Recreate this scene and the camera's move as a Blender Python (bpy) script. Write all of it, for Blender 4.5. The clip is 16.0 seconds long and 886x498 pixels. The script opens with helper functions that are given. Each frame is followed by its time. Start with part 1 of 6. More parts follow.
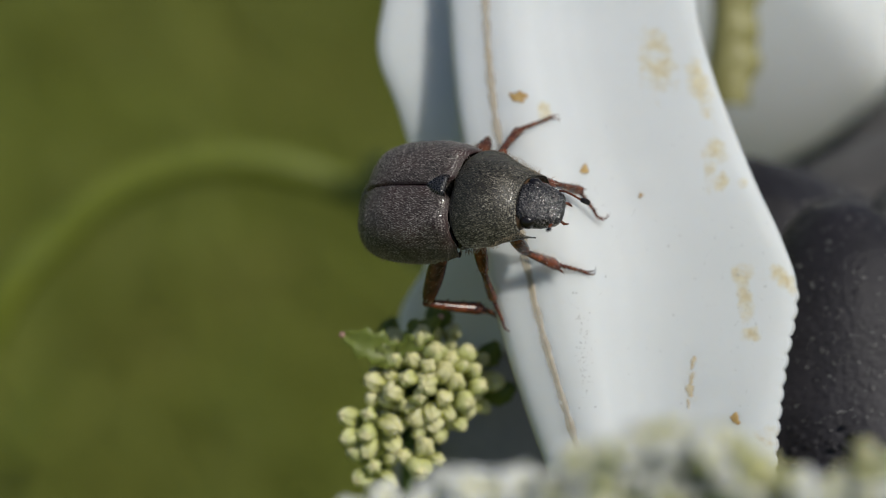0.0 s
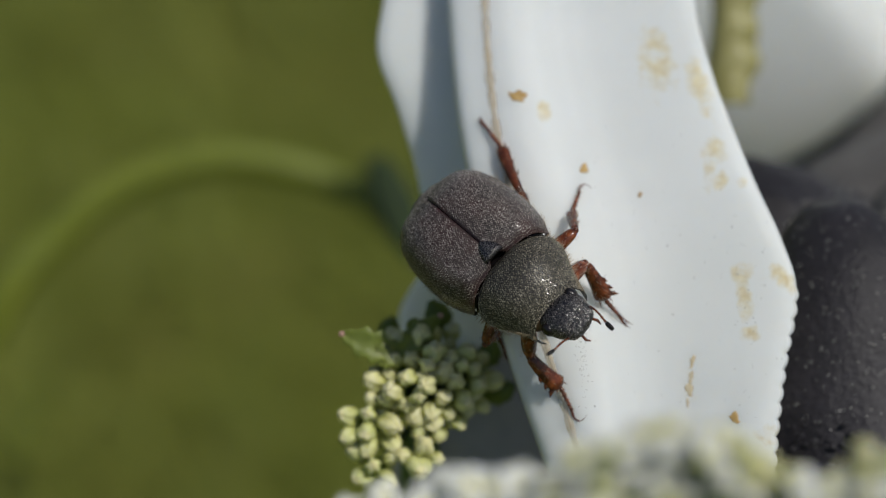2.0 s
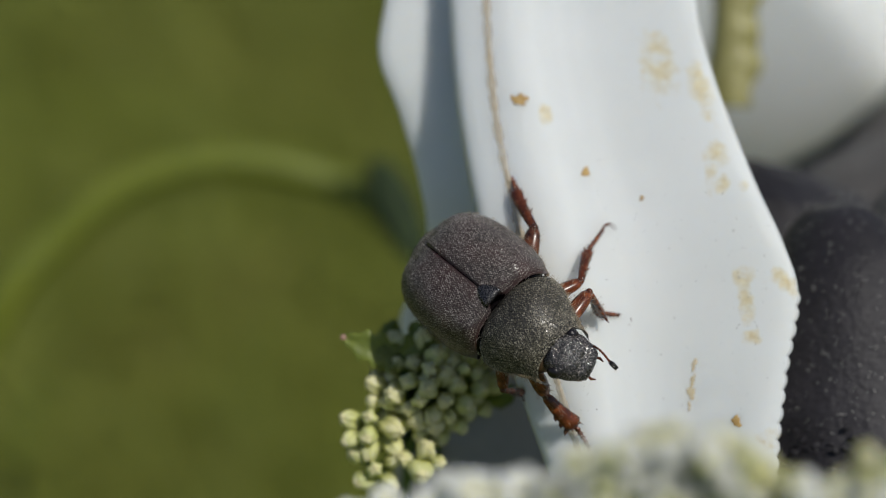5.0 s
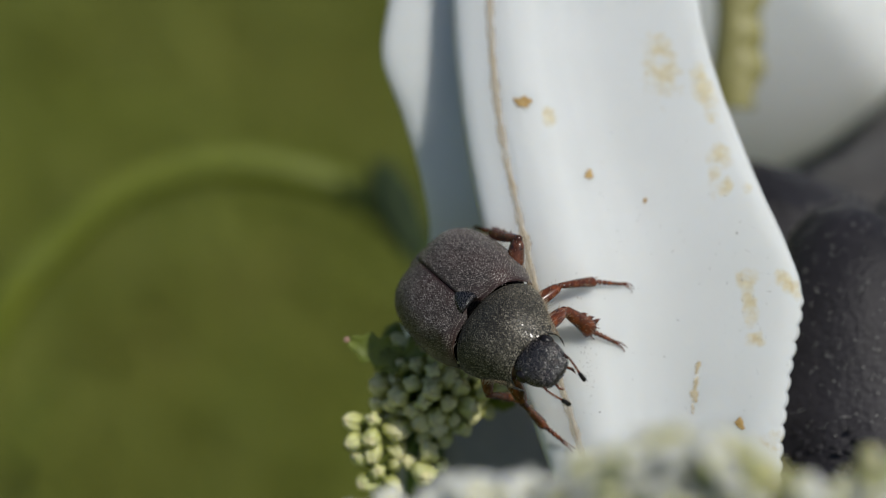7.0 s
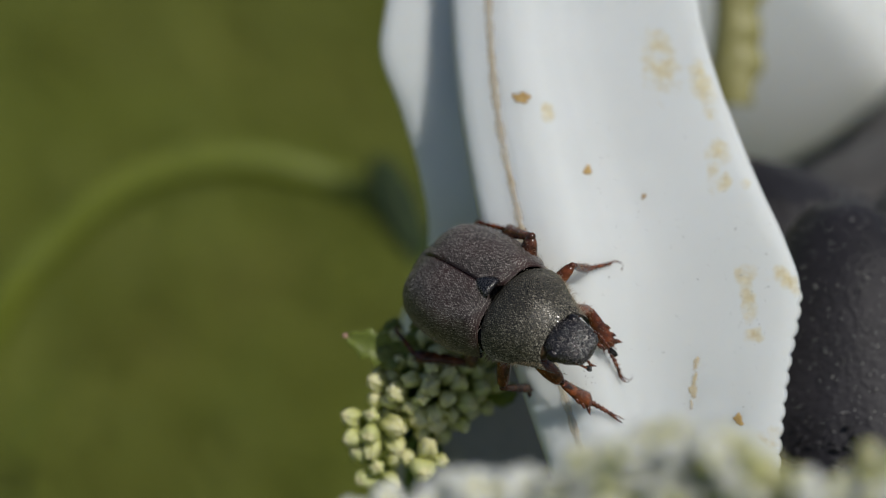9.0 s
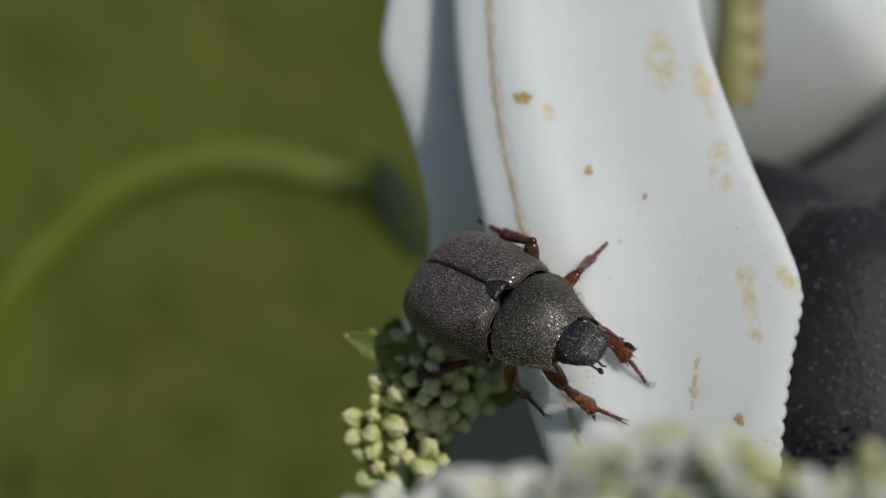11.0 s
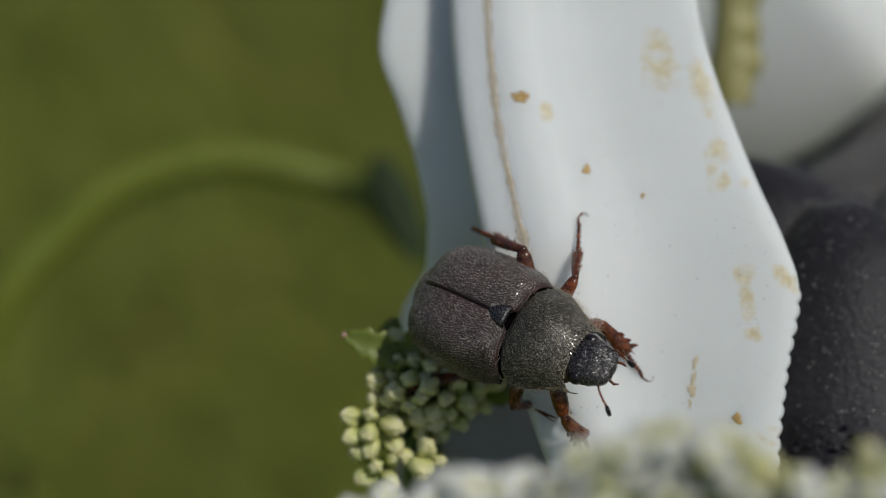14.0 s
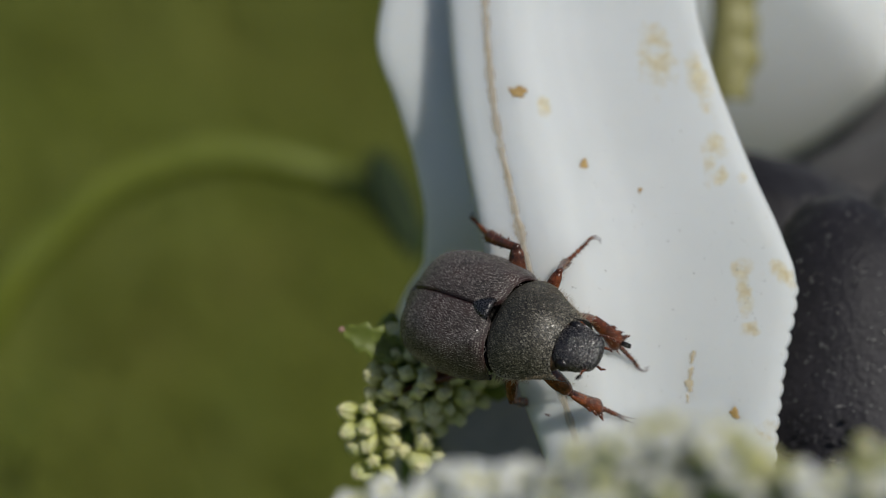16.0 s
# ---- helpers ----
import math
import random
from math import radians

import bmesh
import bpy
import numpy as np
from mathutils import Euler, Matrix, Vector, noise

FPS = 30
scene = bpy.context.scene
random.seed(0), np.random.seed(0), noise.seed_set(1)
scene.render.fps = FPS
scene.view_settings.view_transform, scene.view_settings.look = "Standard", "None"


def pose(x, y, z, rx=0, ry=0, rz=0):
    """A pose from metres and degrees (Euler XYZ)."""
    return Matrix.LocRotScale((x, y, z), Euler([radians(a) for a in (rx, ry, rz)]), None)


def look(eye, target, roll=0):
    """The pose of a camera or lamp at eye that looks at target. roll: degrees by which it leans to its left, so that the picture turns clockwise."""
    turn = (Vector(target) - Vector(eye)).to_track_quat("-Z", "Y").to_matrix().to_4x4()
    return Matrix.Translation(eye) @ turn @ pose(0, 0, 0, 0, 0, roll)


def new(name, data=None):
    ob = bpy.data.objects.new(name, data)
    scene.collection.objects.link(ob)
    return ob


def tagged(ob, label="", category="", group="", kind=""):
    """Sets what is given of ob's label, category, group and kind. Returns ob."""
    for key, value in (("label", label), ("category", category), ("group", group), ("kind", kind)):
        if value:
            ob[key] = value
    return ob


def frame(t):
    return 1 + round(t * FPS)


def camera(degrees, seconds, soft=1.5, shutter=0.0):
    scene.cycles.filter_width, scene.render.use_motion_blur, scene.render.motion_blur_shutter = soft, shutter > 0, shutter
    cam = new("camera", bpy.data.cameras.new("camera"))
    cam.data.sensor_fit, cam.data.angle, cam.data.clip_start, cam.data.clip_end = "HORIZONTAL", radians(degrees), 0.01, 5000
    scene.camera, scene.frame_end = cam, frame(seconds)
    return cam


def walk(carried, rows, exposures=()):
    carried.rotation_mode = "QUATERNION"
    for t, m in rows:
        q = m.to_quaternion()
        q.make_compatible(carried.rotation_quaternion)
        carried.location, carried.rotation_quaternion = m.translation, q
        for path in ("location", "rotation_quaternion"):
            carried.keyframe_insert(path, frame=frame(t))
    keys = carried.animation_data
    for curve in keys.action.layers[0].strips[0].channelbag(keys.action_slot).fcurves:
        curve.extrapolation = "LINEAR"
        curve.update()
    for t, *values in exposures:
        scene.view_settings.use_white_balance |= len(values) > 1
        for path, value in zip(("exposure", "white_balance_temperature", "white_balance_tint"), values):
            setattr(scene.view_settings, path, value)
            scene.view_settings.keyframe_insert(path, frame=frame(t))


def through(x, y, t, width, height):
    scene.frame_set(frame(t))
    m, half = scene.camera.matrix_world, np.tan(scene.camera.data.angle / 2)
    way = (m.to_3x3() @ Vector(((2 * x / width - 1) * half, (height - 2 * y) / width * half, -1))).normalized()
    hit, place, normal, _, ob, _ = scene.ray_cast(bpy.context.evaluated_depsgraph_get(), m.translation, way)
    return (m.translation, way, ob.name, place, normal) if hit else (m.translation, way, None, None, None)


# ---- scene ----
from mathutils import Quaternion

# All lengths of the small things are written in millimetres along the axes of the stage, whose x runs to the
# right, y up along the plastic rim and z out of it; the stage is tilted and stands above the meadow.
MM = 0.001
D = 86.6
STAGE = pose(0, 0, 0.22, 50, 0, 0)


def at(x, y, z, rx=0, ry=0, rz=0):
    """A pose on the stage, in millimetres and degrees."""
    return pose(x * MM, y * MM, z * MM, rx, ry, rz)


def far(k, x, y, z):
    """A pose on the stage for a thing k times as large and as far from the lens."""
    return at(x * k, y * k, D - (D - z) * k) @ Matrix.Scale(k, 4)


cam = camera(26.0, 16.0, 0.65)
cam.data.dof.use_dof = True
cam.data.dof.focus_distance = (D - 1.8) * MM
cam.data.dof.aperture_fstop = 22
PATH = [
    (0, STAGE @ at(0.0000, 0.0000, D, 0.0000, 0.0000, 0)),
    (0.5, STAGE @ at(-0.0191, 0.0064, D, 0.0042, 0.0127, 0)),
    (1, STAGE @ at(0.0000, 0.0128, D, 0.0084, 0.0000, 0)),
    (1.5, STAGE @ at(-0.0255, 0.0128, D, 0.0084, 0.0169, 0)),
    (2, STAGE @ at(0.0128, -0.0191, D, -0.0127, -0.0084, 0)),
    (2.5, STAGE @ at(0.0128, 0.0064, D, 0.0042, -0.0084, 0)),
    (3, STAGE @ at(0.0000, 0.0255, D, 0.0169, 0.0000, 0)),
    (3.5, STAGE @ at(-0.0383, 0.0319, D, 0.0211, 0.0253, 0)),
    (4, STAGE @ at(-0.0383, 0.0510, D, 0.0337, 0.0253, 0)),
    (6.5, STAGE @ at(0.0000, 0.0702, D, 0.0464, 0.0000, 0)),
    (7, STAGE @ at(-0.1020, 0.1148, D, 0.0759, 0.0675, 0)),
    (7.5, STAGE @ at(-0.0319, 0.0383, D, 0.0253, 0.0211, 0)),
    (8, STAGE @ at(-0.0638, 0.0383, D, 0.0253, 0.0422, 0)),
    (8.5, STAGE @ at(-0.0446, 0.0191, D, 0.0127, 0.0295, 0)),
    (9, STAGE @ at(-0.0702, 0.0191, D, 0.0127, 0.0464, 0)),
    (11.5, STAGE @ at(-0.0957, 0.0255, D, 0.0169, 0.0633, 0)),
    (12, STAGE @ at(-0.0829, 0.0319, D, 0.0211, 0.0548, 0)),
    (12.5, STAGE @ at(-0.0829, 0.0383, D, 0.0253, 0.0548, 0)),
    (13, STAGE @ at(-0.0765, 0.0383, D, 0.0253, 0.0506, 0)),
    (13.5, STAGE @ at(-0.0638, 0.0383, D, 0.0253, 0.0422, 0)),
    (14, STAGE @ at(-0.0446, 0.0000, D, 0.0000, 0.0295, 0)),
    (14.5, STAGE @ at(-0.0383, -0.0383, D, -0.0253, 0.0253, 0)),
    (15, STAGE @ at(-0.0191, -0.0765, D, -0.0506, 0.0127, 0)),
    (15.5, STAGE @ at(0.0000, -0.1212, D, -0.0801, 0.0000, 0)),
    (16, STAGE @ at(0.0128, -0.1212, D, -0.0801, -0.0084, 0))]
walk(cam, PATH, [(0, -0.43), (3.5, -0.37), (7, -0.40), (9, -0.51), (12.5, -0.66), (16, -0.60)])

# ---- light ----
SUN = Vector((0.42, 0.50, 0.76)).normalized()
sun_dir = (STAGE.to_3x3() @ SUN).normalized()
world = bpy.data.worlds.new("world")
scene.world = world
world.use_nodes = True
wn = world.node_tree.nodes
sky = wn.new("ShaderNodeTexSky")
sky.sky_type = "NISHITA"
sky.sun_disc = False
sky.sun_elevation = math.asin(sun_dir.z)
sky.sun_rotation = math.atan2(sun_dir.x, sun_dir.y)
wn["Background"].inputs[1].default_value = 0.08
world.node_tree.links.new(sky.outputs[0], wn["Background"].inputs[0])
sun_data = bpy.data.lights.new("sun", "SUN")
sun_data.energy = 3.6
sun_data.angle = radians(0.6)
sun_data.color = (0.985, 0.955, 0.875)
sun = new("sun", sun_data)
sun.matrix_world = look(sun_dir * 3, (0, 0, 0))


# ---- materials ----
class Mat:
    """A node material with a Principled shader and short calls for its textures."""

    def __init__(self, name, rough=0.5, metal=0.0, spec=0.5):
        self.m = bpy.data.materials.new(name)
        self.m.use_nodes = True
        self.t = self.m.node_tree
        self.b = self.t.nodes["Principled BSDF"]
        self.b.inputs["Roughness"].default_value = rough
        self.b.inputs["Metallic"].default_value = metal
        self.b.inputs["Specular IOR Level"].default_value = spec
        self.co = self.t.nodes.new("ShaderNodeTexCoord").outputs["Object"]

    def node(self, kind, **values):
        n = self.t.nodes.new(kind)
        for key, value in values.items():
            n.inputs[key].default_value = value
        return n

    def link(self, a, b):
        self.t.links.new(a, b)

    def noise(self, scale, detail=3.0, rough=0.55):
        n = self.node("ShaderNodeTexNoise", Scale=scale, Detail=detail, Roughness=rough)
        self.link(self.co, n.inputs["Vector"])
        return n.outputs["Fac"]

    def voronoi(self, scale, feature="F1", randomness=1.0):
        n = self.node("ShaderNodeTexVoronoi", Scale=scale, Randomness=randomness)
        n.feature = feature
        self.link(self.co, n.inputs["Vector"])
        return n.outputs["Distance"]

    def ramp(self, fac, *stops):
        n = self.t.nodes.new("ShaderNodeValToRGB")
        e = n.color_ramp.elements
        while len(e) < len(stops):
            e.new(0.5)
        for el, (p, c) in zip(e, stops):
            el.position = p
            el.color = (*c, 1) if len(c) == 3 else c
        self.link(fac, n.inputs["Fac"])
        return n.outputs["Color"]

    def mix(self, fac, a, b, how="MIX"):
        n = self.t.nodes.new("ShaderNodeMix")
        n.data_type = "RGBA"
        n.blend_type = how
        for sock, v in ((n.inputs[0], fac), (n.inputs[6], a), (n.inputs[7], b)):
            if isinstance(v, (int, float)):
                sock.default_value = v
            elif isinstance(v, tuple):
                sock.default_value = (*v, 1)
            else:
                self.link(v, sock)
        return n.outputs[2]

    def color(self, c):
        self.link(c, self.b.inputs["Base Color"])
        return self

    def roughness(self, c):
        self.link(c, self.b.inputs["Roughness"])
        return self

    def bump(self, h, distance, strength=1.0):
        n = self.node("ShaderNodeBump", Strength=strength, Distance=distance)
        self.link(h, n.inputs["Height"])
        last = self.b.inputs["Normal"].links
        if last:
            self.link(last[0].from_socket, n.inputs["Normal"])
        self.link(n.outputs[0], self.b.inputs["Normal"])
        return self

    def random(self):
        return self.t.nodes.new("ShaderNodeObjectInfo").outputs["Random"]

    def island(self):
        return self.t.nodes.new("ShaderNodeNewGeometry").outputs["Random Per Island"]


def grey(v):
    return (v, v, v)


# dried water marks on the rim: x, y, half width, half length, turn
WATER_MARKS = [(10.2, 8.9, 0.9, 1.7, 0), (12.2, 7.6, 0.5, 1.6, 18), (12.75, 4.6, 0.6, 0.55, 0), (12.45, 3.7, 0.30, 1.0, -6), (12.9, 3.1, 0.42, 0.5, 0),
               (13.9, 3.0, 0.25, 0.3, 0), (13.8, -1.15, 0.55, 0.45, 20), (13.9, -2.4, 0.36, 1.4, 4), (14.05, -3.9, 0.42, 0.5, 0), (15.65, -1.4, 0.40, 0.9, 40),
               (14.9, -8.5, 0.7, 0.5, 0), (5.9, -9.2, 0.42, 0.36, 0), (4.8, 6.3, 0.35, 0.6, 10)]


def mat_plastic():
    """White moulded plastic, slightly translucent, with patchy tan water marks."""
    a = Mat("white_plastic", 0.45, 0.0, 0.4)
    base = a.ramp(a.noise(160, 4), (0.25, (0.715, 0.735, 0.722)), (0.75, (0.765, 0.785, 0.772)))
    dust = a.ramp(a.noise(900, 5, 0.7), (0.70, grey(0)), (0.80, grey(1)))
    base = a.mix(dust, base, (0.74, 0.71, 0.64))
    field = None
    for x, y, rx, ry, turn in WATER_MARKS:
        m = a.t.nodes.new("ShaderNodeMapping")
        m.vector_type = "TEXTURE"
        m.inputs["Location"].default_value = (x * MM, y * MM, 0)
        m.inputs["Rotation"].default_value = (0, 0, radians(turn))
        m.inputs["Scale"].default_value = (rx * MM, ry * MM, 1)
        a.link(a.co, m.inputs["Vector"])
        n = a.t.nodes.new("ShaderNodeVectorMath")
        n.operation = "LENGTH"
        a.link(m.outputs[0], n.inputs[0])
        d = n.outputs["Value"]
        if field is not None:
            k = a.t.nodes.new("ShaderNodeMath")
            k.operation = "MINIMUM"
            a.link(field, k.inputs[0])
            a.link(d, k.inputs[1])
            d = k.outputs[0]
        field = d
    rough = a.t.nodes.new("ShaderNodeMath")
    rough.operation = "MULTIPLY_ADD"
    a.link(a.noise(1300, 6, 0.65), rough.inputs[0])
    rough.inputs[1].default_value = 2.2
    rough.inputs[2].default_value = -1.1
    total = a.t.nodes.new("ShaderNodeMath")
    a.link(field, total.inputs[0])
    a.link(rough.outputs[0], total.inputs[1])
    half = a.t.nodes.new("ShaderNodeMath")
    half.operation = "MULTIPLY"
    a.link(total.outputs[0], half.inputs[0])
    half.inputs[1].default_value = 0.5
    mark = a.ramp(half.outputs[0], (0.05, grey(1.0)), (0.30, grey(0.85)), (0.46, grey(0.45)), (0.57, grey(0.0)))
    mark = a.mix(1.0, mark, a.ramp(a.noise(1000, 6, 0.75), (0.38, grey(0.12)), (0.60, grey(1.0))), "MULTIPLY")
    tan = a.ramp(a.noise(2400, 5, 0.7), (0.35, (0.58, 0.47, 0.26)), (0.65, (0.76, 0.68, 0.48)))
    a.color(a.mix(mark, base, tan))
    a.roughness(a.ramp(a.noise(420, 4), (0.3, grey(0.50)), (0.7, grey(0.64))))
    a.bump(a.noise(1500, 3), 0.00002, 0.35)
    a.b.inputs["Subsurface Weight"].default_value = 1.0
    a.b.inputs["Subsurface Radius"].default_value = (1, 0.93, 0.85)
    a.b.inputs["Subsurface Scale"].default_value = 0.0017
    return a.m


def mat_stain(name, c1, c2, thin=1.0):
    a = Mat(name, 0.6)
    a.color(a.ramp(a.noise(2600, 5, 0.65), (0.3, c1), (0.7, c2)))
    if thin < 1:
        a.link(a.ramp(a.noise(600, 3, 0.5), (0.30, grey(thin * 0.45)), (0.70, grey(thin))), a.b.inputs["Alpha"])
    a.bump(a.noise(3000, 3), 0.00003, 0.6)
    return a.m


def mat_chitin(name, dark, mid, scale_c, size, cover, rough=0.38, gloss=0.4, relief=1.0):
    """Punctured, finely haired surface: dark gloss under a coat of short pale scales."""
    a = Mat(name, rough, 0.0, gloss)
    v = a.voronoi(size)
    n = a.noise(size * 1.9, 2)
    big = a.noise(700, 4)
    base = a.ramp(big, (0.3, dark), (0.7, mid))
    scales = a.ramp(v, (cover - 0.10, grey(1)), (cover + 0.10, grey(0)))
    uneven = a.ramp(n, (0.36, grey(0.15)), (0.56, grey(1)))
    patch = a.ramp(a.noise(1100, 5, 0.7), (0.25, grey(0.45)), (0.55, grey(1)))
    cover_f = a.mix(1.0, a.mix(1.0, scales, uneven, "MULTIPLY"), patch, "MULTIPLY")
    a.color(a.mix(cover_f, base, scale_c))
    a.roughness(a.ramp(n, (0.35, grey(rough - 0.1)), (0.65, grey(rough + 0.2))))
    a.bump(v, 0.00009, -relief)
    a.bump(n, 0.00004, 0.6 * relief)
    return a.m


def mat_hair(name, dark, mid, light, rough):
    """Short scale-hairs, each of its own tone, a few of them bright."""
    a = Mat(name, rough)
    tone = a.ramp(a.island(), (0.0, dark), (0.55, mid), (1.0, light))
    a.color(a.mix(1.0, tone, a.ramp(a.noise(900, 4), (0.3, grey(0.55)), (0.7, grey(1.0))), "MULTIPLY"))
    return a.m


def mat_leg(name, dark, mid, light):
    a = Mat(name, 0.27)
    a.color(a.ramp(a.noise(1900, 6, 0.8), (0.36, dark), (0.5, mid), (0.68, light)))
    a.bump(a.voronoi(7000), 0.00005, -0.8)
    a.b.inputs["Subsurface Weight"].default_value = 0.12
    a.b.inputs["Subsurface Radius"].default_value = (1, 0.4, 0.2)
    a.b.inputs["Subsurface Scale"].default_value = 0.0003
    return a.m


def mat_simple(name, c1, c2, scale, rough=0.5, bump=0.0, bscale=None, spec=0.5):
    a = Mat(name, rough, 0.0, spec)
    fine = a.noise(scale * 6, 4, 0.6)
    a.color(a.mix(0.35, a.ramp(a.noise(scale, 4), (0.3, c1), (0.7, c2)), a.ramp(fine, (0.3, c1), (0.7, c2))))
    if bump:
        a.bump(a.noise(bscale or scale * 8, 4), bump, 0.7)
    return a.m


def mat_plant(name, c1, c2, scale, through=0.25, rough=0.5):
    """Leaf or petal tissue: each piece a little different, some light through it."""
    a = Mat(name, rough)
    tone = a.ramp(a.noise(scale, 4), (0.3, c1), (0.7, c2))
    vary = a.ramp(a.island(), (0.0, grey(0.72)), (1.0, grey(1.0)))
    a.color(a.mix(1.0, tone, vary, "MULTIPLY"))
    a.bump(a.noise(scale * 6, 3), 0.00004, 0.5)
    a.b.inputs["Subsurface Weight"].default_value = through
    a.b.inputs["Subsurface Radius"].default_value = (1, 1, 0.5)
    a.b.inputs["Subsurface Scale"].default_value = 0.0006
    return a.m


def mat_bud():
    """Green at the cup, cream towards the closed petals."""
    a = Mat("bud_green_cream", 0.5)
    sep = a.t.nodes.new("ShaderNodeSeparateXYZ")
    a.link(a.co, sep.inputs[0])
    up = a.t.nodes.new("ShaderNodeMath")
    up.operation = "MULTIPLY_ADD"
    a.link(sep.outputs["Z"], up.inputs[0])
    up.inputs[1].default_value = 900
    up.inputs[2].default_value = 0.5
    grown = a.ramp(up.outputs[0], (0.15, (0.36, 0.42, 0.10)), (0.50, (0.64, 0.63, 0.25)), (0.9, (0.84, 0.80, 0.46)))
    fine = a.ramp(a.noise(2600, 4), (0.3, grey(0.72)), (0.7, grey(1.0)))
    one = a.ramp(a.random(), (0.0, (0.80, 0.86, 0.70)), (1.0, (1.0, 1.0, 1.0)))
    a.color(a.mix(1.0, a.mix(1.0, grown, fine, "MULTIPLY"), one, "MULTIPLY"))
    a.bump(a.noise(5000, 3), 0.00004, 0.5)
    a.b.inputs["Subsurface Weight"].default_value = 0.6
    a.b.inputs["Subsurface Radius"].default_value = (1, 1, 0.5)
    a.b.inputs["Subsurface Scale"].default_value = 0.0006
    return a.m


PLASTIC = mat_plastic()
STAIN = mat_stain("brown_stain", (0.33, 0.19, 0.05), (0.55, 0.38, 0.15))
STREAK = mat_stain("tan_streak", (0.42, 0.29, 0.11), (0.66, 0.54, 0.32), 0.9)
SEAM = mat_stain("seam_dirt", (0.52, 0.43, 0.29), (0.68, 0.60, 0.46), 0.7)
SEAM_CORE = mat_stain("seam_core_dirt", (0.36, 0.26, 0.13), (0.54, 0.42, 0.26), 0.50)
SPECK = mat_stain("dark_grit", (0.08, 0.07, 0.06), (0.2, 0.18, 0.15))
SCALE = mat_hair("pale_scale_hair", (0.122, 0.106, 0.097), (0.24, 0.211, 0.194), (0.445, 0.40, 0.368), 0.24)
SCALE_OLIVE = mat_hair("yellowish_scale_hair", (0.14, 0.125, 0.094), (0.285, 0.255, 0.198), (0.55, 0.505, 0.405), 0.24)
ELYTRA = mat_chitin("haired_wing_case", (0.008, 0.005, 0.005), (0.044, 0.014, 0.013), (0.05, 0.040, 0.036), 12000, 0.30, 0.34, 0.5)
SHIELD = mat_chitin("haired_shield", (0.010, 0.009, 0.008), (0.026, 0.024, 0.019), (0.08, 0.074, 0.056), 11000, 0.30, 0.28, 0.45, 0.9)
HEAD = mat_chitin("pitted_head", (0.006, 0.005, 0.006), (0.014, 0.011, 0.011), (0.09, 0.082, 0.075), 8000, 0.25, 0.20, 0.9, 1.8)
RED_RIM = mat_simple("red_brown_rim", (0.020, 0.008, 0.007), (0.060, 0.020, 0.014), 3000, 0.28, 0.00002)
DARK = mat_simple("black_chitin", (0.006, 0.005, 0.006), (0.016, 0.012, 0.012), 3000, 0.22, 0.00002)
BELLY = mat_chitin("grey_haired_belly", (0.05, 0.042, 0.036), (0.10, 0.085, 0.075), (0.42, 0.38, 0.33), 12000, 0.45, 0.5, 0.3)
LEG = mat_leg("red_brown_leg", (0.024, 0.009, 0.006), (0.092, 0.023, 0.009), (0.28, 0.076, 0.023))
LEG_DARK = mat_leg("dark_brown_thigh", (0.020, 0.009, 0.006), (0.085, 0.029, 0.015), (0.20, 0.072, 0.033))
HAIR = mat_simple("brown_bristle", (0.20, 0.145, 0.09), (0.40, 0.32, 0.21), 4000, 0.4)
MEMBRANE = mat_simple("tan_membrane", (0.045, 0.026, 0.014), (0.13, 0.075, 0.035), 3000, 0.4)
BUD = mat_bud()
BUD_TIP = mat_plant("bud_cream_tip", (0.70, 0.66, 0.31), (0.86, 0.81, 0.48), 1800)
PETAL = mat_plant("white_petal", (0.72, 0.74, 0.66), (0.84, 0.85, 0.80), 900)
STEM = mat_plant("green_stem", (0.07, 0.13, 0.025), (0.13, 0.20, 0.04), 700)
ARCH = mat_plant("arched_stem_green", (0.120, 0.150, 0.012), (0.170, 0.195, 0.018), 300)
LEAF = mat_plant("leaf_green", (0.13, 0.17, 0.025), (0.23, 0.27, 0.045), 500, 0.5)
LEAF_MID = mat_plant("leaf_mid_green", (0.10, 0.145, 0.024), (0.175, 0.22, 0.044), 500)
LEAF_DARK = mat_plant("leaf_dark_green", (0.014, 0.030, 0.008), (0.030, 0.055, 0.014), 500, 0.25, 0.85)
PINK = mat_simple("pink_leaf_tip", (0.40, 0.20, 0.16), (0.55, 0.36, 0.30), 3000)
DRY = mat_plant("dry_yellow_leaf", (0.30, 0.28, 0.09), (0.46, 0.43, 0.19), 600)
FLECK = mat_stain("pale_dust", (0.25, 0.24, 0.23), (0.45, 0.43, 0.40))
GREY_RUBBER_SHADE = mat_simple("dusty_grey_rubber", (0.062, 0.058, 0.057), (0.12, 0.113, 0.108), 250, 0.6, 0.0002, 900)
PALE_RUBBER = mat_simple("pale_grey_rubber", (0.33, 0.31, 0.26), (0.44, 0.41, 0.35), 250, 0.6, 0.0002, 900)
BLACK = mat_simple("weathered_black_rubber", (0.013, 0.012, 0.0145), (0.033, 0.030, 0.036), 250, 0.5, 0.00016, 3200, 0.28)


